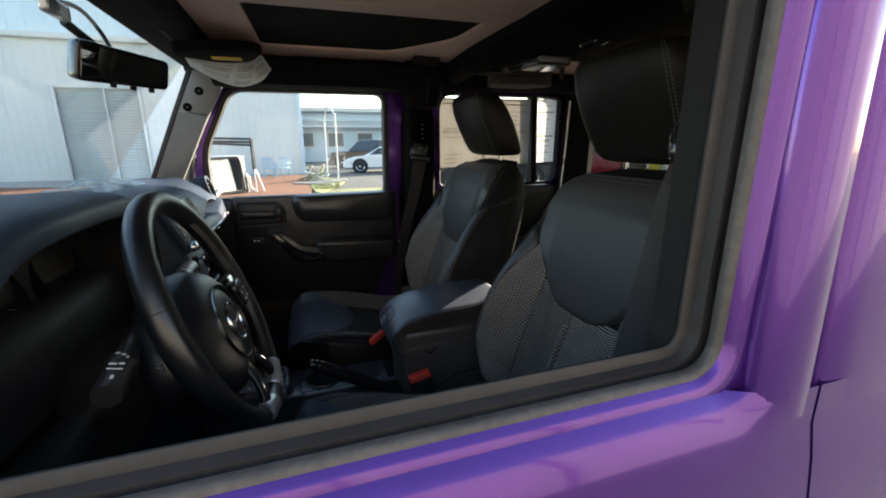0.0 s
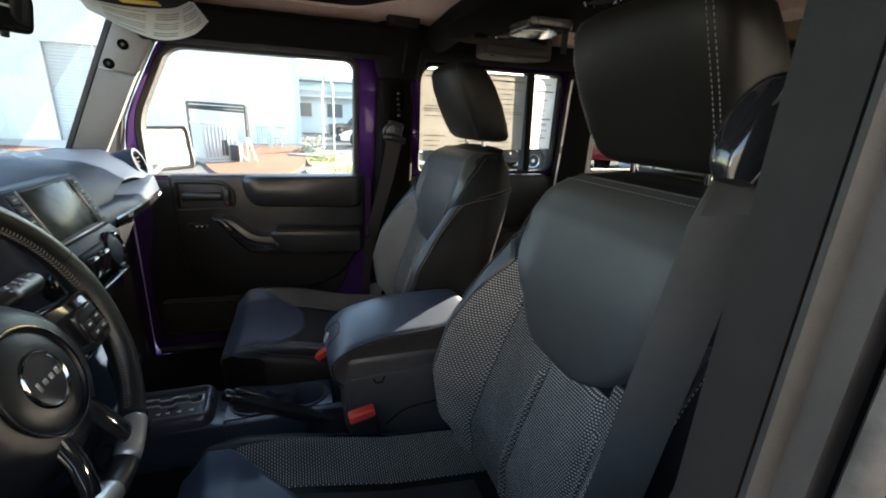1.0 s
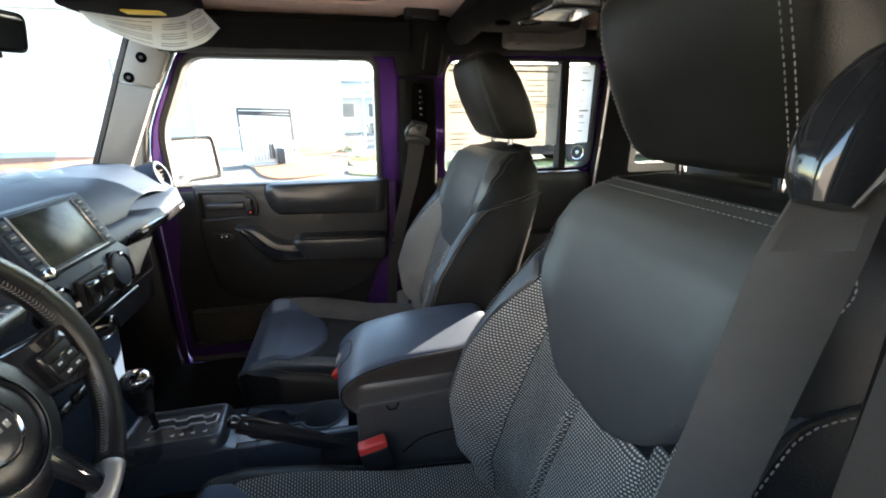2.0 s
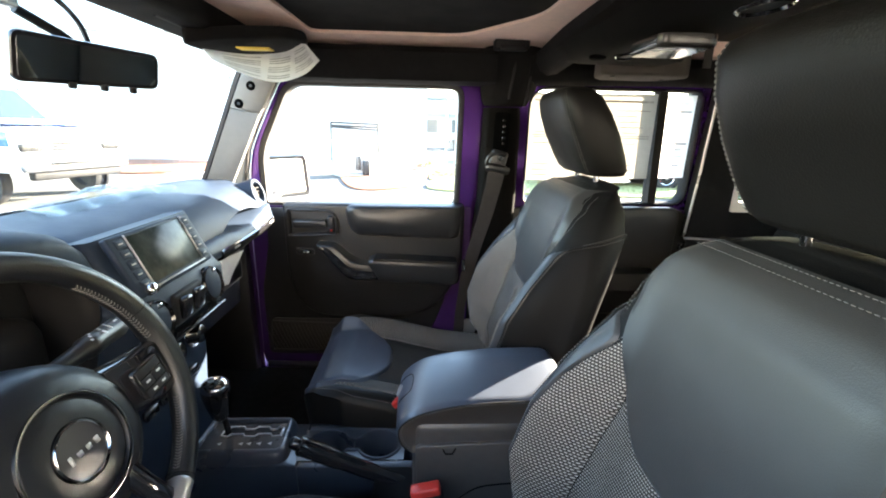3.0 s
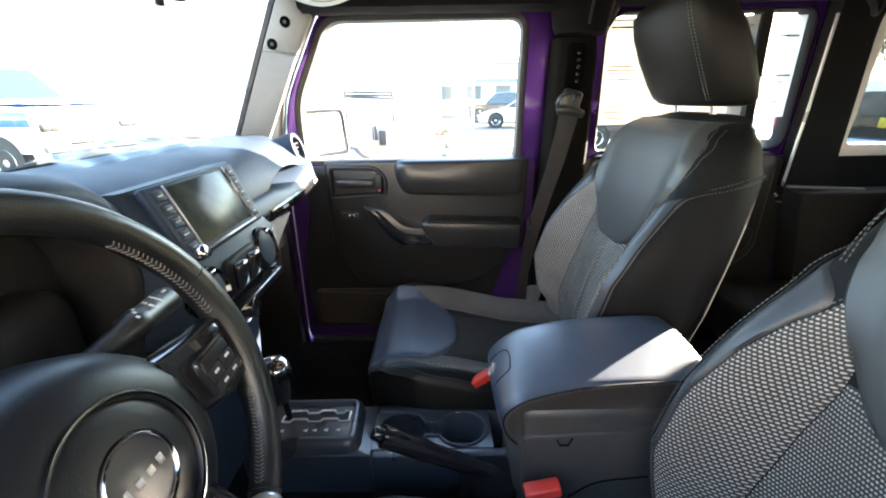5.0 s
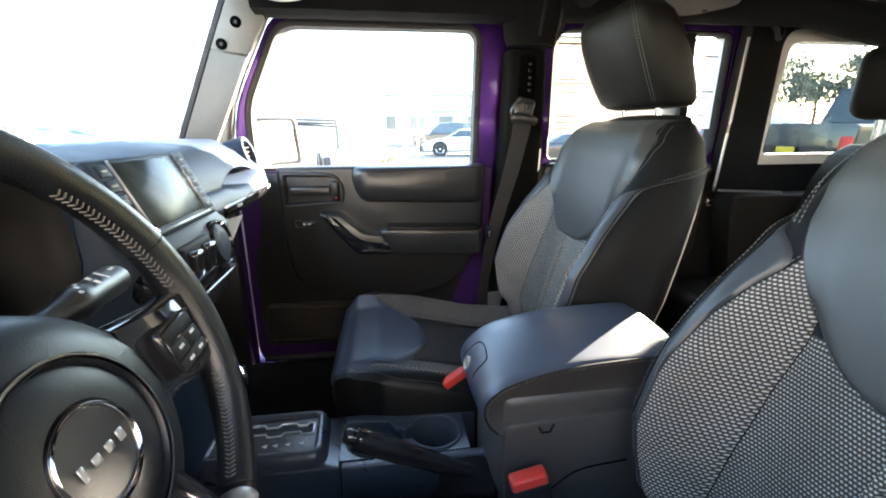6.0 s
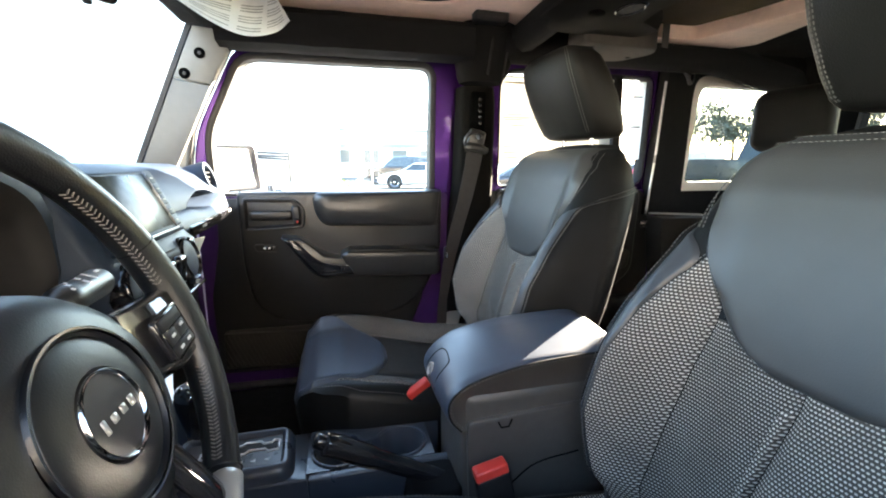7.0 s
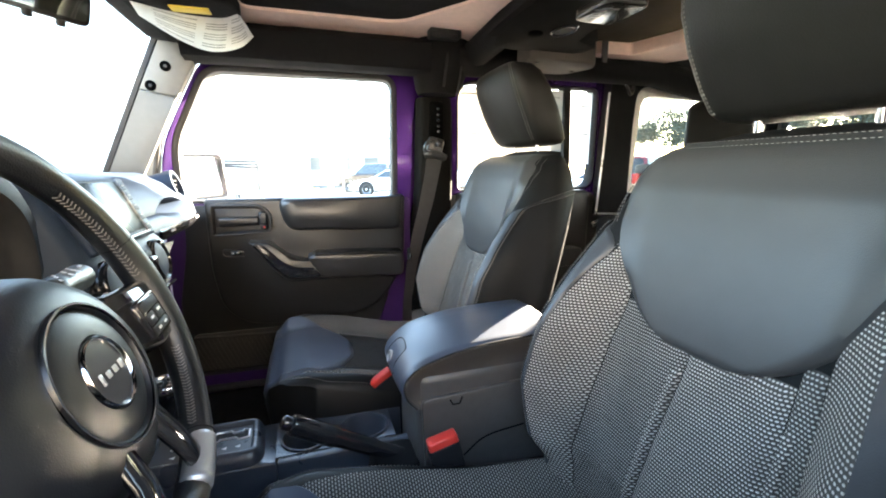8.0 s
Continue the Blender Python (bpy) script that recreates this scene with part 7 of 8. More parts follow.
box(bm, ((X0 + X1) / 2, YW - 0.12, HW + 0.08), (X1 - X0 + 0.3, 0.3, 0.22), 0.03)
part("gutter", bm, SHEET_WHITE, bl, "white eaves gutter")
part("upper_wall", ribbed(X0, X1, HW + 0.2, HW + 4.2, YW + 1.2), SHEET_BLUE, bl, "pale blue upper wall", 0)
bm = fresh()
box(bm, (X1 - 0.03, YW - 0.04, HW / 2), (0.18, 0.12, HW), 0.01)
part("corner_trim", bm, SHEET_BLUE, bl, "pale blue corner trim")
bm = fresh()
box(bm, (X1 - 0.02, YW + 6.0, HW / 2), (0.1, 12.0, HW))
part("end_wall", bm, SHEET_BLUE, bl, "pale blue end wall", 0)
bm = fresh()
loft(bm, [[Vector((x, y, z)) for x, z in ((X0, HW + 4.2), (X1, HW + 4.2), (X1, HW + 4.35), (X0, HW + 4.35))] for y in (YW + 0.9, YW + 12)])
part("roof", bm, SHEET_WHITE, bl, "", 0)

# far office wing with windows and awning
fb = thing("office_building", "pale blue office wing with windows and a white awning", "building", (6, 40, 0))
bm = fresh()
box(bm, (13.0, 42.0, 2.1), (28.0, 6.0, 4.2))
part("wall", bm, SHEET_BLUE, fb, "", 0)
bm = fresh()
box(bm, (13.0, 41.6, 4.4), (28.6, 7.4, 0.35), 0.05)
part("roof_edge", bm, SHEET_WHITE, fb, "white roof edge", 0)
bm = fresh()
loft(bm, [[Vector((x, 38.9, 3.5)), Vector((x, 37.6, 3.0)), Vector((x, 37.6, 2.92)), Vector((x, 38.9, 3.35))] for x in (-0.5, 27)])
part("awning", bm, SHEET_WHITE, fb, "white awning", 0)
for k in range(10):
    cx = 0.8 + 2.6 * k
    bm = fresh()
    box(bm, (cx, 38.98, 1.9), (1.5, 0.1, 1.3), 0.02)
    w = part("window", bm, SHEET_WHITE, fb, "white window frame")
    bm = fresh()
    box(bm, (cx, 38.92, 1.9), (1.3, 0.03, 1.1))
    part("window_pane", bm, OFFICE_GLASS, w, "dark pane", 0)

# condenser unit with fins
ac = thing("air_conditioner", "white outdoor condenser unit with tall grey fins", "air conditioner", tuple(away(9.2, 14.6)))
AM = Matrix.Rotation(radians(28), 3, "Z")
ac0 = away(9.2, 14.6)
bm = fresh()
box(bm, ac0 + Vector((0, 0, 0.62)), (0.95, 0.90, 1.0), 0.03, 2, AM)
part("case", bm, SHEET_WHITE, ac)
bm = fresh()
box(bm, ac0 + Vector((0, 0, 0.06)), (1.05, 1.0, 0.10), 0.01, 1, AM)
part("plinth", bm, CONCRETE, ac)
bm = fresh()
box(bm, ac0 + Vector((0, 0, 1.14)), (1.0, 0.95, 0.05), 0.02, 2, AM)
part("lid", bm, SHEET_WHITE, ac)
for k in range(9):
    bm = fresh()
    box(bm, ac0 + AM @ Vector((-0.40 + 0.1 * k, -0.465, 0.62)), (0.05, 0.03, 0.86), 0.008, 1, AM)
    part("fin", bm, SHEET_GREY, ac)
for k in range(8):
    bm = fresh()
    box(bm, ac0 + AM @ Vector((0.485, -0.36 + 0.1 * k, 0.62)), (0.03, 0.05, 0.86), 0.008, 1, AM)
    part("fin", bm, SHEET_WHITE, ac)
vb = thing("pipe_manifold", "white pipework with valve boxes beside the condenser", "pipework", tuple(away(7.0, 14.4)))
bm = fresh()
c = away(7.1, 14.3)
random.seed(11)
for k in range(7):
    dx = random.uniform(-0.35, 0.35)
    tube(bm, smooth_line([c + Vector((dx, 0, 0.0)), c + Vector((dx, 0, random.uniform(0.3, 0.7))), c + Vector((dx + random.uniform(-0.2, 0.2), 0.1, random.uniform(0.3, 0.8))), c + Vector((dx + 0.2, 0.2, 0.05))], 4), 0.03, 6)
part("pipes", bm, SHEET_WHITE, vb)
bm = fresh()
for dx, z in ((-0.28, 0.45), (0.0, 0.30)):
    box(bm, c + Vector((dx, -0.08, z)), (0.22, 0.16, 0.45), 0.02)
part("valve_box", bm, STEEL_DARK, vb, "dark valve boxes")

rk = thing("steel_rack", "dark steel pipe rack standing at the wall", "rack", tuple(away(8.5, 19)))
pl, pr = away(11.6, 19.0), away(5.7, 19.0)
for z in (1.72, 1.60, 1.48):
    bm = fresh()
    tube(bm, [pl + Vector((0, 0, z + (0.05 if z > 1.5 else 0.1))), pr + Vector((0, 0, z))], 0.045, 8)
    part("rail", bm, STEEL_DARK, rk)
for p in (pr, pr + Vector((0, 0.5, 0))):
    bm = fresh()
    tube(bm, [p, p + Vector((0, 0, 1.74))], 0.05, 8)
    part("leg", bm, STEEL_DARK, rk)
bm = fresh()
tube(bm, [pl + Vector((0, 0, 0)), pl + Vector((0, 0, 1.78))], 0.05, 8)
part("leg", bm, STEEL_DARK, rk)


def garden_chair(at, turn):
    c = thing("garden_chair", "pale blue moulded plastic garden chair at the building", "chair", tuple(at), group="garden chairs")
    m = Matrix.Rotation(radians(turn), 3, "Z")
    q = lambda x, y, z: at + m @ Vector((x, y, z))
    for x, y in ((-0.24, -0.22), (0.24, -0.22), (-0.22, 0.24), (0.22, 0.24)):
        b = fresh()
        tube(b, [q(x * 1.1, y * 1.1, 0), q(x, y, 0.45)], 0.025, 6)
        part("leg", b, CHAIR_BLUE, c)
    b = fresh()
    box(b, q(0, 0, 0.45), (0.52, 0.50, 0.03), 0.012, 2, m)
    part("seat", b, CHAIR_BLUE, c)
    b = fresh()
    for k in range(5):
        tube(b, [q(-0.2 + 0.1 * k, 0.25, 0.45), q(-0.2 + 0.1 * k, 0.32, 0.88)], 0.022, 6)
    tube(b, [q(-0.25, 0.32, 0.88), q(0.25, 0.32, 0.88)], 0.03, 6)
    part("backrest", b, CHAIR_BLUE, c)
    for s in (-1, 1):
        b = fresh()
        tube(b, [q(0.27 * s, -0.22, 0.45), q(0.28 * s, -0.2, 0.66), q(0.28 * s, 0.28, 0.66)], 0.022, 6)
        part("arm", b, CHAIR_BLUE, c)


garden_chair(away(3.9, 20.6), 15)
garden_chair(away(2.3, 20.8), -20)

wp = thing("white_post", "two thin white posts joined by a hoop on the verge", "post", tuple(away(-3.9, 19.5)))
for az, d, h in ((-3.15, 20.2, 2.45), (-4.5, 18.6, 2.75)):
    b0 = away(az, d)
    bm = fresh()
    tube(bm, [b0, b0 + Vector((0.02, 0, h))], 0.035, 8)
    part("upright", bm, SHEET_WHITE, wp, "thin white upright")
bm = fresh()
pa, pb = away(-3.15, 20.2), away(-4.5, 18.6)
tube(bm, smooth_line([pa + Vector((0, 0, 2.3)), pa.lerp(pb, 0.25) + Vector((0, 0, 2.95)), pa.lerp(pb, 0.7) + Vector((0, 0, 3.05)), pb + Vector((0, 0, 2.6))], 6), 0.03, 6)
part("hoop", bm, SHEET_WHITE, wp, "white arched hoop")
random.seed(17)
dp = thing("debris_pile", "heap of pale branches and scrap boards on the verge", "debris", tuple(away(-1.6, 18.2)))
for k in range(16):
    c = away(-1.6 + random.uniform(-0.9, 0.9), 18.2 + random.uniform(-0.6, 0.6))
    a, l = random.uniform(0, 6.28), random.uniform(0.5, 1.1)
    p = c + Vector((math.cos(a) * l * 0.5, math.sin(a) * l * 0.5, 0.02))
    q = c - Vector((math.cos(a) * l * 0.4, math.sin(a) * l * 0.4, -random.uniform(0.15, 0.75)))
    bm = fresh()
    tube(bm, [p, p.lerp(q, 0.5) + Vector((0, 0, random.uniform(-0.02, 0.08))), q], random.uniform(0.02, 0.05), 5)
    part("branch", bm, (CONCRETE, SHEET_WHITE, GRASS_BLADE)[k % 3], dp)

# beds and grass on the verge
def patch_on_ground(name, label, cat, pts, z, mat, kind="structure"):
    b = fresh()
    line = smooth_line([Vector((p[0], p[1], 0)) for p in pts], 6, True)
    slab(b, [Vector((p.x, p.y, z)) for p in line], [Vector((p.x, p.y, -0.02)) for p in line])
    return solid(name, b, mat, label, cat, kind, smooth=0)


mb = [away(9.5, 11.8), away(2.2, 11.4), away(-0.6, 13.2), away(-0.9, 16.5), away(-0.3, 21.2), away(6.0, 21.6), away(10.5, 20)]
patch_on_ground("mulch_bed", "red-brown mulch bed at the building", "mulch bed", mb, 0.04, MULCH)
patch_on_ground("mulch_bed_far", "red-brown mulch bed beside the pale apron", "mulch bed", [(-12.6, 18.2), (-9.6, 13.2), (-7.4, 14.0), (-6.6, 15.4), (-8.6, 18.0)], 0.06, MULCH)
patch_on_ground("verge_near", "dry yellow-green grass verge along the lot", "grass", [(0.6, 10.4), (4, 9.6), (14, 8.8), (24, 8.2), (24, 10.6), (14, 11.2), (5, 12.6), (2.0, 13.2), (0.9, 12.6)], 0.05, GRASS)
patch_on_ground("verge_far", "dry grass strip with boards", "grass", [away(-1.2, 14.0), away(-2.4, 13.6), away(-4.2, 15.2), away(-5.2, 17.4), away(-3.6, 19.0), away(-1.0, 19.6)], 0.05, GRASS)
patch_on_ground("concrete_apron", "pale concrete apron before the building", "pavement", [(-28, 14.5), (-3.2, 14.0), (-3.4, 22.3), (-28, 22.3)], 0.02, CONCRETE)
bm = fresh()
random.seed(8)
for k in range(6500):
    x = random.uniform(1.0, 22)
    y = lerp(10.0, 8.8, x / 22) + random.uniform(0.1, 2.3)
    if k % 4 == 0:
        c = away(random.uniform(-4.6, -1.2), random.uniform(14.2, 18.6))
        x, y = c.x, c.y
    h, a, w = random.uniform(0.02, 0.07), random.uniform(0, 6.28), random.uniform(0.008, 0.018)
    d = Vector((math.cos(a), math.sin(a), 0))
    vs = [bm.verts.new(Vector((x, y, 0.045)) + d * w), bm.verts.new(Vector((x, y, 0.045)) - d * w), bm.verts.new(Vector((x, y, 0.045 + h)) + Vector((d.y, d.x, 0)) * random.uniform(-0.06, 0.06))]
    bm.faces.new(vs)
solid("grass_blades", bm, GRASS_BLADE, "uneven dry grass blades on the verge", "grass", "stuff", smooth=0)
random.seed(21)
for k in range(4):
    c = away(-1.2 - 0.9 * k, 16.2 + 0.5 * k)
    bm = fresh()
    box(bm, c + Vector((0, 0, 0.072)), (1.7 - 0.2 * k, 0.16, 0.05), 0.006, 1, Matrix.Rotation(random.uniform(-0.9, 0.5), 3, "Z"))
    solid("plank", bm, CONCRETE, "weathered grey plank lying on the grass", "plank", group="planks")


# ---- vehicles ----
def wheel(parent, c, r, w, n, m):
    """A wheel about c with its axle along m's y."""
    ax = m @ Vector((0, 1, 0))
    b = fresh()
    o1 = ax.orthogonal().normalized()
    o2 = ax.cross(o1)
    loft(b, [[c + ax * h + q * (math.cos(k * math.tau / 28) * o1 + math.sin(k * math.tau / 28) * o2) for k in range(28)] for q, h in ((r * 0.62, -w * 0.46), (r * 0.78, -w / 2), (r * 0.95, -w * 0.46), (r, -w * 0.3), (r, w * 0.3), (r * 0.95, w / 2), (r * 0.62, w / 2), (r * 0.60, 0))], False, True)
    o = part("wheel", b, TYRE, parent, "black tyre")
    b = fresh()
    loft(b, [[c + ax * h + q * (math.cos(k * math.tau / 28) * o1 + math.sin(k * math.tau / 28) * o2) for k in range(28)] for q, h in ((r * 0.64, -w * 0.44), (r * 0.62, -w * 0.50), (r * 0.57, -w * 0.46), (r * 0.54, -w * 0.20), (r * 0.60, -w * 0.10))], False, True)
    part("rim", b, CHROME, o, "bright rim")
    b = fresh()
    u = ax.orthogonal().normalized()
    v = ax.cross(u)
    for k in range(n):
        a = k * math.tau / n
        d = u * math.cos(a) + v * math.sin(a)
        e = u * -math.sin(a) + v * math.cos(a)
        loft(b, [[c - ax * w * 0.40 + d * q + e * h * s2 + ax * dp for s2, dp in ((-1, 0), (1, 0), (1, 0.03), (-1, 0.03))] for q, h in ((r * 0.05, r * 0.09), (r * 0.56, r * 0.07))])
    lathe(b, [(r * 0.17, 0.0), (r * 0.17, 0.02), (r * 0.10, 0.035)], c - ax * w * 0.40, -ax, 16)
    part("spokes", b, SILVER, o, "alloy spokes")
    b = fresh()
    lathe(b, [(r * 0.58, 0), (r * 0.58, 0.02)], c - ax * w * 0.06, ax, 24)
    part("brake_disc", b, STEEL_DARK, o, "dark brake disc")


def vehicle(name, label, at, heading, L, W, profile, roof, paint, wheels, r, extras=None, sill=0.30):
    """A car or truck: lower body and cabin from side profiles (along, up), with windows, lamps and wheels."""
    v = thing(name, label, "car", tuple(at), group="parked vehicles")
    m = Matrix.Rotation(radians(heading), 3, "Z")
    q = lambda x, y, z: Vector(at) + m @ Vector((x, y, z))
    b = fresh()
    rows = []
    for y, ins in ((-W / 2, 0.06), (-W / 2 + 0.05, 0.02), (-W * 0.25, 0.0), (W * 0.25, 0.0), (W / 2 - 0.05, 0.02), (W / 2, 0.06)):
        rows.append([q(x * (1 - ins * 0.25), y, max(sill, z - ins)) for x, z in profile])
    loft(b, rows)
    part("body", b, paint, v, "", 35)
    b = fresh()
    rows = []
    base = min(z for x, z in roof)
    top = max(z for x, z in roof)
    for k, y in enumerate((-1, -0.9, -0.4, 0.4, 0.9, 1)):
        rows.append([q(x, y * W / 2 * lerp(0.95, 0.74, (z - base) / (top - base)), z - (0.03 if abs(y) == 1 else 0)) for x, z in roof])
    loft(b, rows)
    part("cabin", b, paint, v, "", 35)
    # glass: side panes and screens, slightly proud of the cabin
    zc0, zc1 = base + 0.06, top - 0.09
    for s in (-1, 1):
        b = fresh()
        poly = [(lerp(roof[0][0], roof[1][0], 0.22) + 0.06, zc0), (lerp(roof[0][0], roof[1][0], 0.86) + 0.06, zc1), (lerp(roof[-1][0], roof[-2][0], 0.86) - 0.06, zc1), (lerp(roof[-1][0], roof[-2][0], 0.22) - 0.06, zc0)]
        yw = lambda z: W / 2 * lerp(0.95, 0.74, (z - base) / (top - base)) + 0.012
        loft(b, [[q(x, s * (yw(z) + d), z) for x, z in poly] for d in (-0.02, 0.004)])
        w = part("side_window", b, CAR_GLASS, v, "dark side glass", 0)
        b = fresh()
        xm = (poly[1][0] + poly[2][0]) / 2
        loft(b, [[q(x, s * (yw(z) + 0.010), z) for x, z in ((xm - 0.05, zc0), (xm + 0.05, zc0), (xm + 0.04, zc1), (xm - 0.04, zc1))], [q(x, s * (yw(z)), z) for x, z in ((xm - 0.05, zc0), (xm + 0.05, zc0), (xm + 0.04, zc1), (xm - 0.04, zc1))]])
        part("pillar", b, paint, w, "", 0)
    for (xa, za), (xb, zb), sg in ((roof[0], roof[1], -1), (roof[-1], roof[-2], 1)):
        b = fresh()
        pts = [(lerp(xa, xb, t) + sg * 0.015, lerp(za, zb, t) + 0.012) for t in (0.14, 0.88)]
        wy = [W / 2 * lerp(0.95, 0.74, (z - base) / (top - base)) - 0.10 for x, z in pts]
        loft(b, [[q(pts[0][0] + d, -wy[0], pts[0][1]), q(pts[0][0] + d, wy[0], pts[0][1]), q(pts[1][0] + d, wy[1], pts[1][1]), q(pts[1][0] + d, -wy[1], pts[1][1])] for d in (0.0, sg * 0.012)])
        part("screen_glass", b, CAR_GLASS, v, "dark screen glass", 0)
    for x in wheels:
        for s in (-1, 1):
            wheel(v, q(x, s * (W / 2 - 0.10), r), r, 0.24, 5, m if s < 0 else m @ Matrix.Rotation(math.pi, 3, "Z"))
            b = fresh()
            lathe(b, [(r * 1.16, -0.02), (r * 1.16, 0.03), (r * 1.05, 0.03)], q(x, s * (W / 2 - 0.02), r * 1.03), m @ Vector((0, s, 0)), 24)
            part("wheel_arch", b, PLASTIC_DARK, v, "dark wheel arch")
    xf, xr = max(x for x, z in profile), min(x for x, z in profile)
    for s in (-1, 1):
        b = fresh()
        box(b, q(xf - 0.03, s * W * 0.37, sill + 0.45), (0.10, W * 0.18, 0.16), 0.03, 2, m)
        part("headlight", b, LENS, v, "clear headlight")
        b = fresh()
        box(b, q(xr + 0.02, s * W * 0.445, sill + 0.62), (0.10, W * 0.08, 0.26), 0.03, 2, m)
        part("tail_light", b, RED, v, "red tail light")
    if extras:
        extras(v, q, m, xf, xr, W, sill)
    return v


CAR = [(-2.25, 0.32), (-2.28, 0.62), (-2.20, 0.92), (-1.6, 0.98), (-0.9, 0.98), (0.8, 0.94), (1.6, 0.86), (2.15, 0.72), (2.28, 0.55), (2.25, 0.30)]
CAR_R = [(-1.75, 0.94), (-0.95, 1.34), (-0.1, 1.38), (0.35, 1.33), (1.15, 0.90)]
SUV = [(-2.3, 0.40), (-2.35, 0.8), (-2.30, 1.08), (-1.5, 1.10), (0.9, 1.08), (1.5, 1.05), (2.2, 0.98), (2.33, 0.75), (2.3, 0.38)]
SUV_R = [(-2.28, 1.06), (-2.05, 1.70), (-0.5, 1.78), (0.35, 1.72), (1.05, 1.06)]
TRUCK = [(-2.9, 0.55), (-2.95, 0.9), (-2.9, 1.22), (-0.9, 1.22), (0.9, 1.22), (1.3, 1.25), (2.3, 1.22), (2.70, 1.12), (2.82, 0.8), (2.78, 0.48)]
TRUCK_R = [(-0.95, 1.20), (-0.80, 1.88), (-0.1, 1.95), (0.45, 1.90), (1.25, 1.22)]


def truck_front(v, q, m, xf, xr, W, sill):
    b = fresh()
    box(b, q(xf - 0.02, 0, 1.17), (0.10, W * 0.46, 0.42), 0.03, 2, m)
    part("grille", b, CHROME, v, "chrome grille frame")
    for k in range(6):
        b = fresh()
        box(b, q(xf + 0.035, 0, 1.02 + 0.058 * k), (0.02, W * 0.42, 0.026), 0.004, 1, m)
        part("grille_bar", b, PLASTIC_DARK, v, "dark grille bar")
    b = fresh()
    box(b, q(xf + 0.05, 0, 0.74), (0.20, W * 0.98, 0.22), 0.05, 3, m)
    part("bumper", b, CHROME, v, "chrome bumper")
    b = fresh()
    box(b, q(xf + 0.14, 0, 0.78), (0.06, W * 0.60, 0.05), 0.01, 1, m)
    part("bumper_slot", b, PLASTIC_DARK, v)
    b = fresh()
    box(b, q(xf - 0.02, 0, 0.55), (0.16, W * 0.84, 0.16), 0.03, 2, m)
    part("air_dam", b, PLASTIC_DARK, v)
    for s in (-1, 1):
        b = fresh()
        box(b, q(0.75, s * (W / 2 + 0.004), 1.22), (3.9, 0.012, 0.26), 0.004, 1, m)
        part("side_stripe", b, CAR_BLUE, v, "blue side stripe")
        b = fresh()
        box(b, q(1.78, s * W * 0.225, 1.492), (1.5, W * 0.43, 0.02), 0.008, 2, m)
        part("hood_stripe", b, CAR_BLUE, v, "blue bonnet stripe")
    b = fresh()
    box(b, q(1.2, -W / 2 - 0.18, 1.60), (0.12, 0.22, 0.26), 0.04, 2, m)
    part("door_mirror", b, PLASTIC_DARK, v)


def plate_bars(v, q, m, xf, xr, W, sill):
    b = fresh()
    box(b, q(xr - 0.05, 0, sill + 0.48), (0.02, 0.32, 0.16), 0.005, 1, m)
    part("number_plate", b, YELLOW, v, "plain yellow plate")
    b = fresh()
    box(b, q(xr - 0.02, 0, sill + 0.12), (0.16, W * 0.96, 0.20), 0.04, 2, m)
    part("rear_bumper", b, CHROME, v, "bright rear bumper")


tf = Vector((-6.68, 8.18, 0))
hd = -15.0
tcn = tf - Matrix.Rotation(radians(hd), 3, "Z") @ Vector((2.8, 0, 0))
vehicle("pickup_truck", "white pickup truck with blue stripes parked ahead of the yard", tcn, hd, 5.7, 2.02, [(x, z * 1.2) for x, z in TRUCK], [(x, z * 1.2) for x, z in TRUCK_R], CAR_WHITE, (-1.75, 1.80), 0.43, truck_front, 0.62)
vehicle("sports_car", "white sports coupe parked beyond the verge", away(-10.9, 23.5), 172, 4.5, 1.9, CAR, CAR_R, CAR_WHITE, (-1.4, 1.4), 0.35)
vehicle("suv", "black SUV parked behind the white coupe", away(-8.3, 28.5), 168, 4.7, 1.9, SUV, SUV_R, CAR_BLACK, (-1.4, 1.45), 0.38, plate_bars, 0.38)
vehicle("suv", "dark SUV parked near the office wing", away(-13.5, 31.0), 175, 4.7, 1.9, SUV, SUV_R, CAR_BLACK, (-1.4, 1.45), 0.38, None, 0.38)
vehicle("sedan", "dark car parked beyond the grass verge", away(-24.0, 14.2), 178, 4.5, 1.85, CAR, CAR_R, CAR_BLACK, (-1.4, 1.4), 0.34)
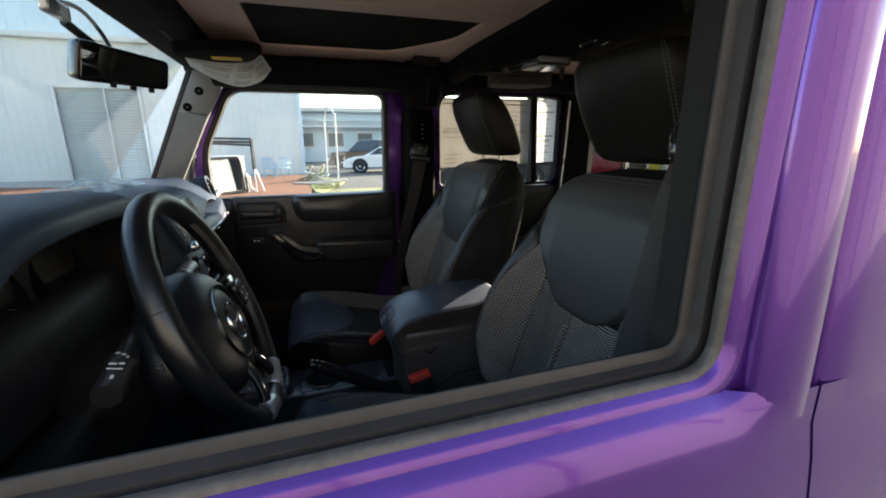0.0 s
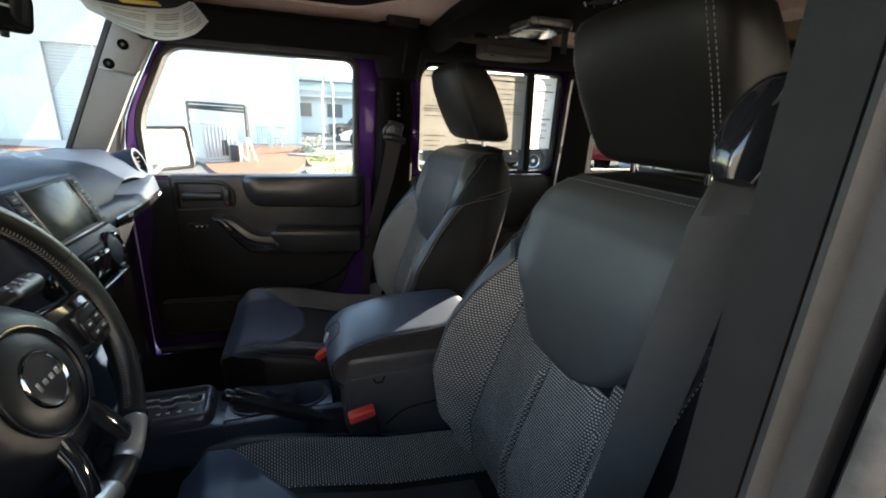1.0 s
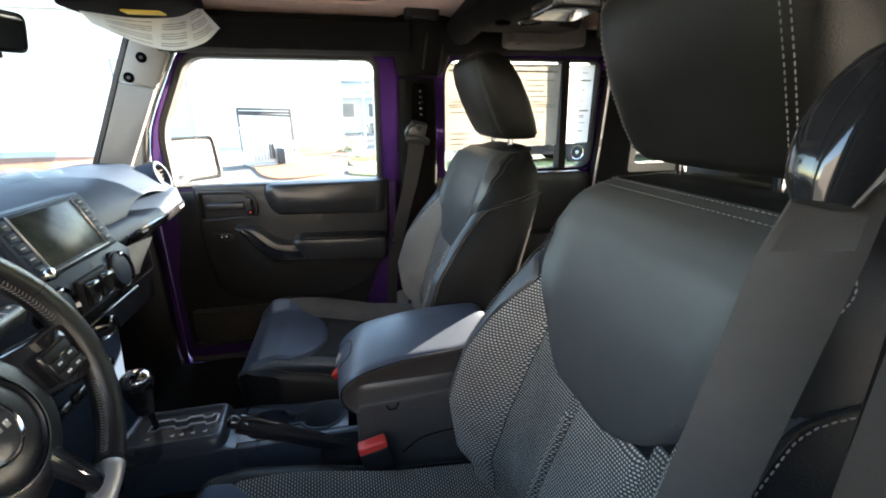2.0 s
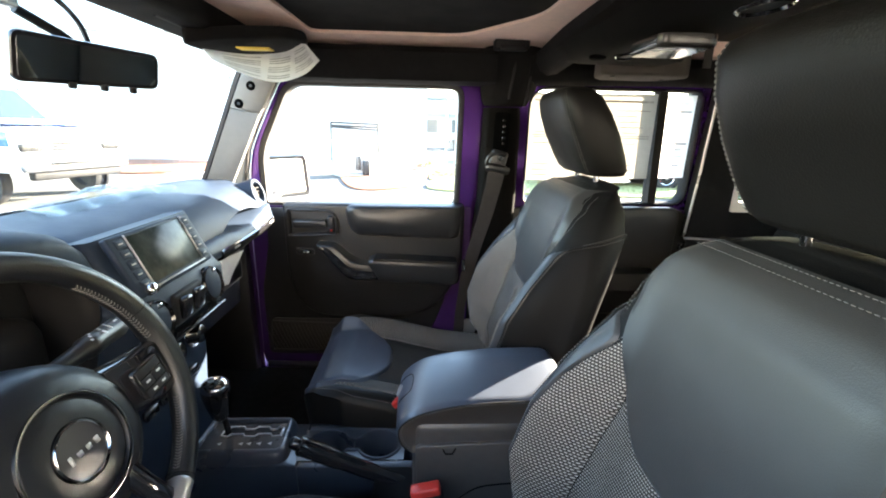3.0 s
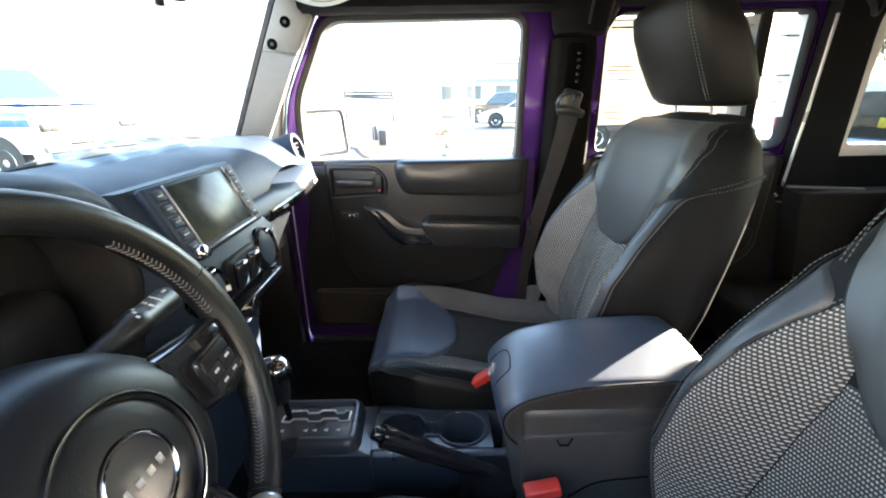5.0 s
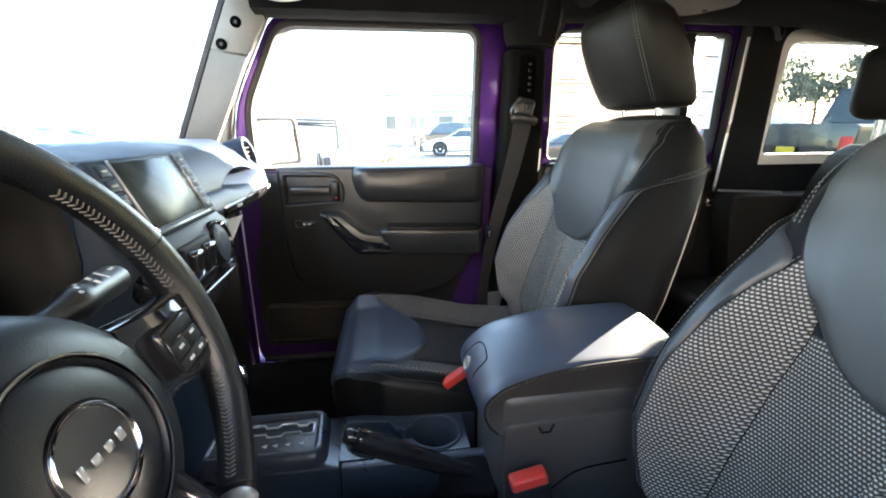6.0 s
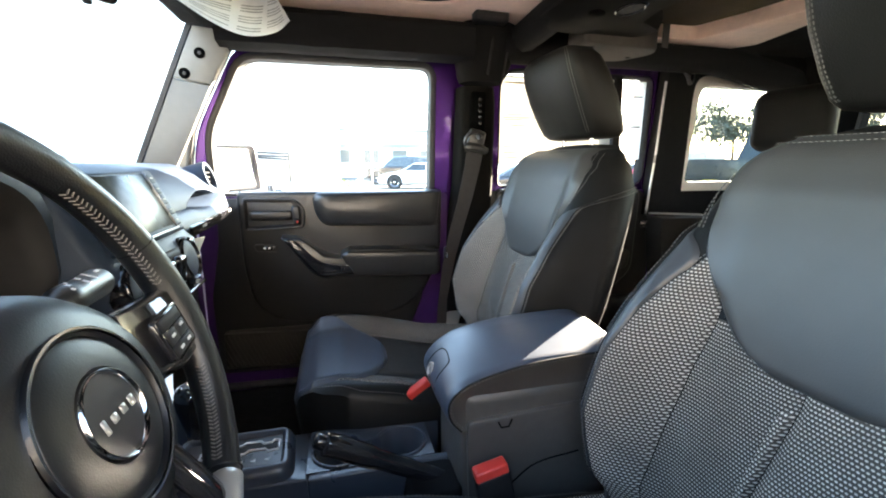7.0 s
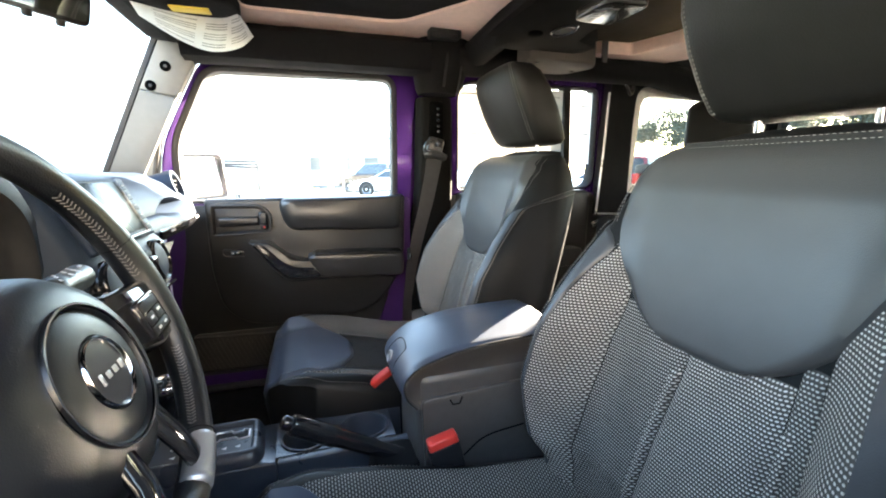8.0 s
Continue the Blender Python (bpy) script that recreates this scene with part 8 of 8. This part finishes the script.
vehicle("pickup_truck", "black pickup seen from behind with a yellow plate", Vector((10.3, 6.62, 0)), 8, 5.6, 1.95, [(x, z * 1.18) for x, z in TRUCK], [(x, z * 1.12) for x, z in TRUCK_R], CAR_BLACK, (-1.75, 1.85), 0.40, plate_bars, 0.48)
vehicle("sedan", "dark red car parked behind the black pickup", Vector((12.2, 11.6, 0)), 20, 4.5, 1.85, SUV, SUV_R, CAR_RED, (-1.4, 1.4), 0.36)
vehicle("sedan", "white car parked in the far row", away(-38.0, 18.0), 145, 4.5, 1.85, CAR, CAR_R, CAR_WHITE, (-1.4, 1.4), 0.34)


# ---- trees behind the lot ----
def tree(at, h, seed):
    random.seed(seed)
    t = thing("tree", "broad leafy tree behind the parked cars", "tree", tuple(at), group="trees")
    b = fresh()
    tube(b, [at, at + Vector((0.1, 0, h * 0.25)), at + Vector((0.0, 0.15, h * 0.5))], [0.25, 0.18, 0.12], 8)
    lim = []
    for k in range(8):
        a = k * 0.8 + random.uniform(-0.3, 0.3)
        e = at + Vector((math.cos(a) * h * 0.32, math.sin(a) * h * 0.32, h * random.uniform(0.55, 0.9)))
        tube(b, [at + Vector((0, 0.1, h * random.uniform(0.25, 0.5))), (at + e) / 2 + Vector((0, 0, h * 0.2)), e], [0.09, 0.06, 0.02], 5)
        lim.append(e)
    part("trunk", b, BARK, t)
    b = fresh()
    for _ in range(5200):
        c = random.choice(lim) + Vector((random.gauss(0, h * 0.11), random.gauss(0, h * 0.11), random.gauss(0, h * 0.08)))
        s = random.uniform(0.10, 0.26)
        n = Vector((random.gauss(0, 1), random.gauss(0, 1), random.gauss(0, 1))).normalized()
        u = n.orthogonal().normalized() * s
        w = n.cross(u) * 0.6
        b.faces.new([b.verts.new(c + u), b.verts.new(c + w), b.verts.new(c - u), b.verts.new(c - w)])
    part("crown", b, LEAF, t, "", 0)


for k, (az, d, h) in enumerate(((-34, 68, 8.5), (-41, 72, 10), (-48, 66, 9), (-56, 70, 10), (-64, 66, 9), (-72, 64, 9))):
    tree(away(az, d), h, 30 + k)
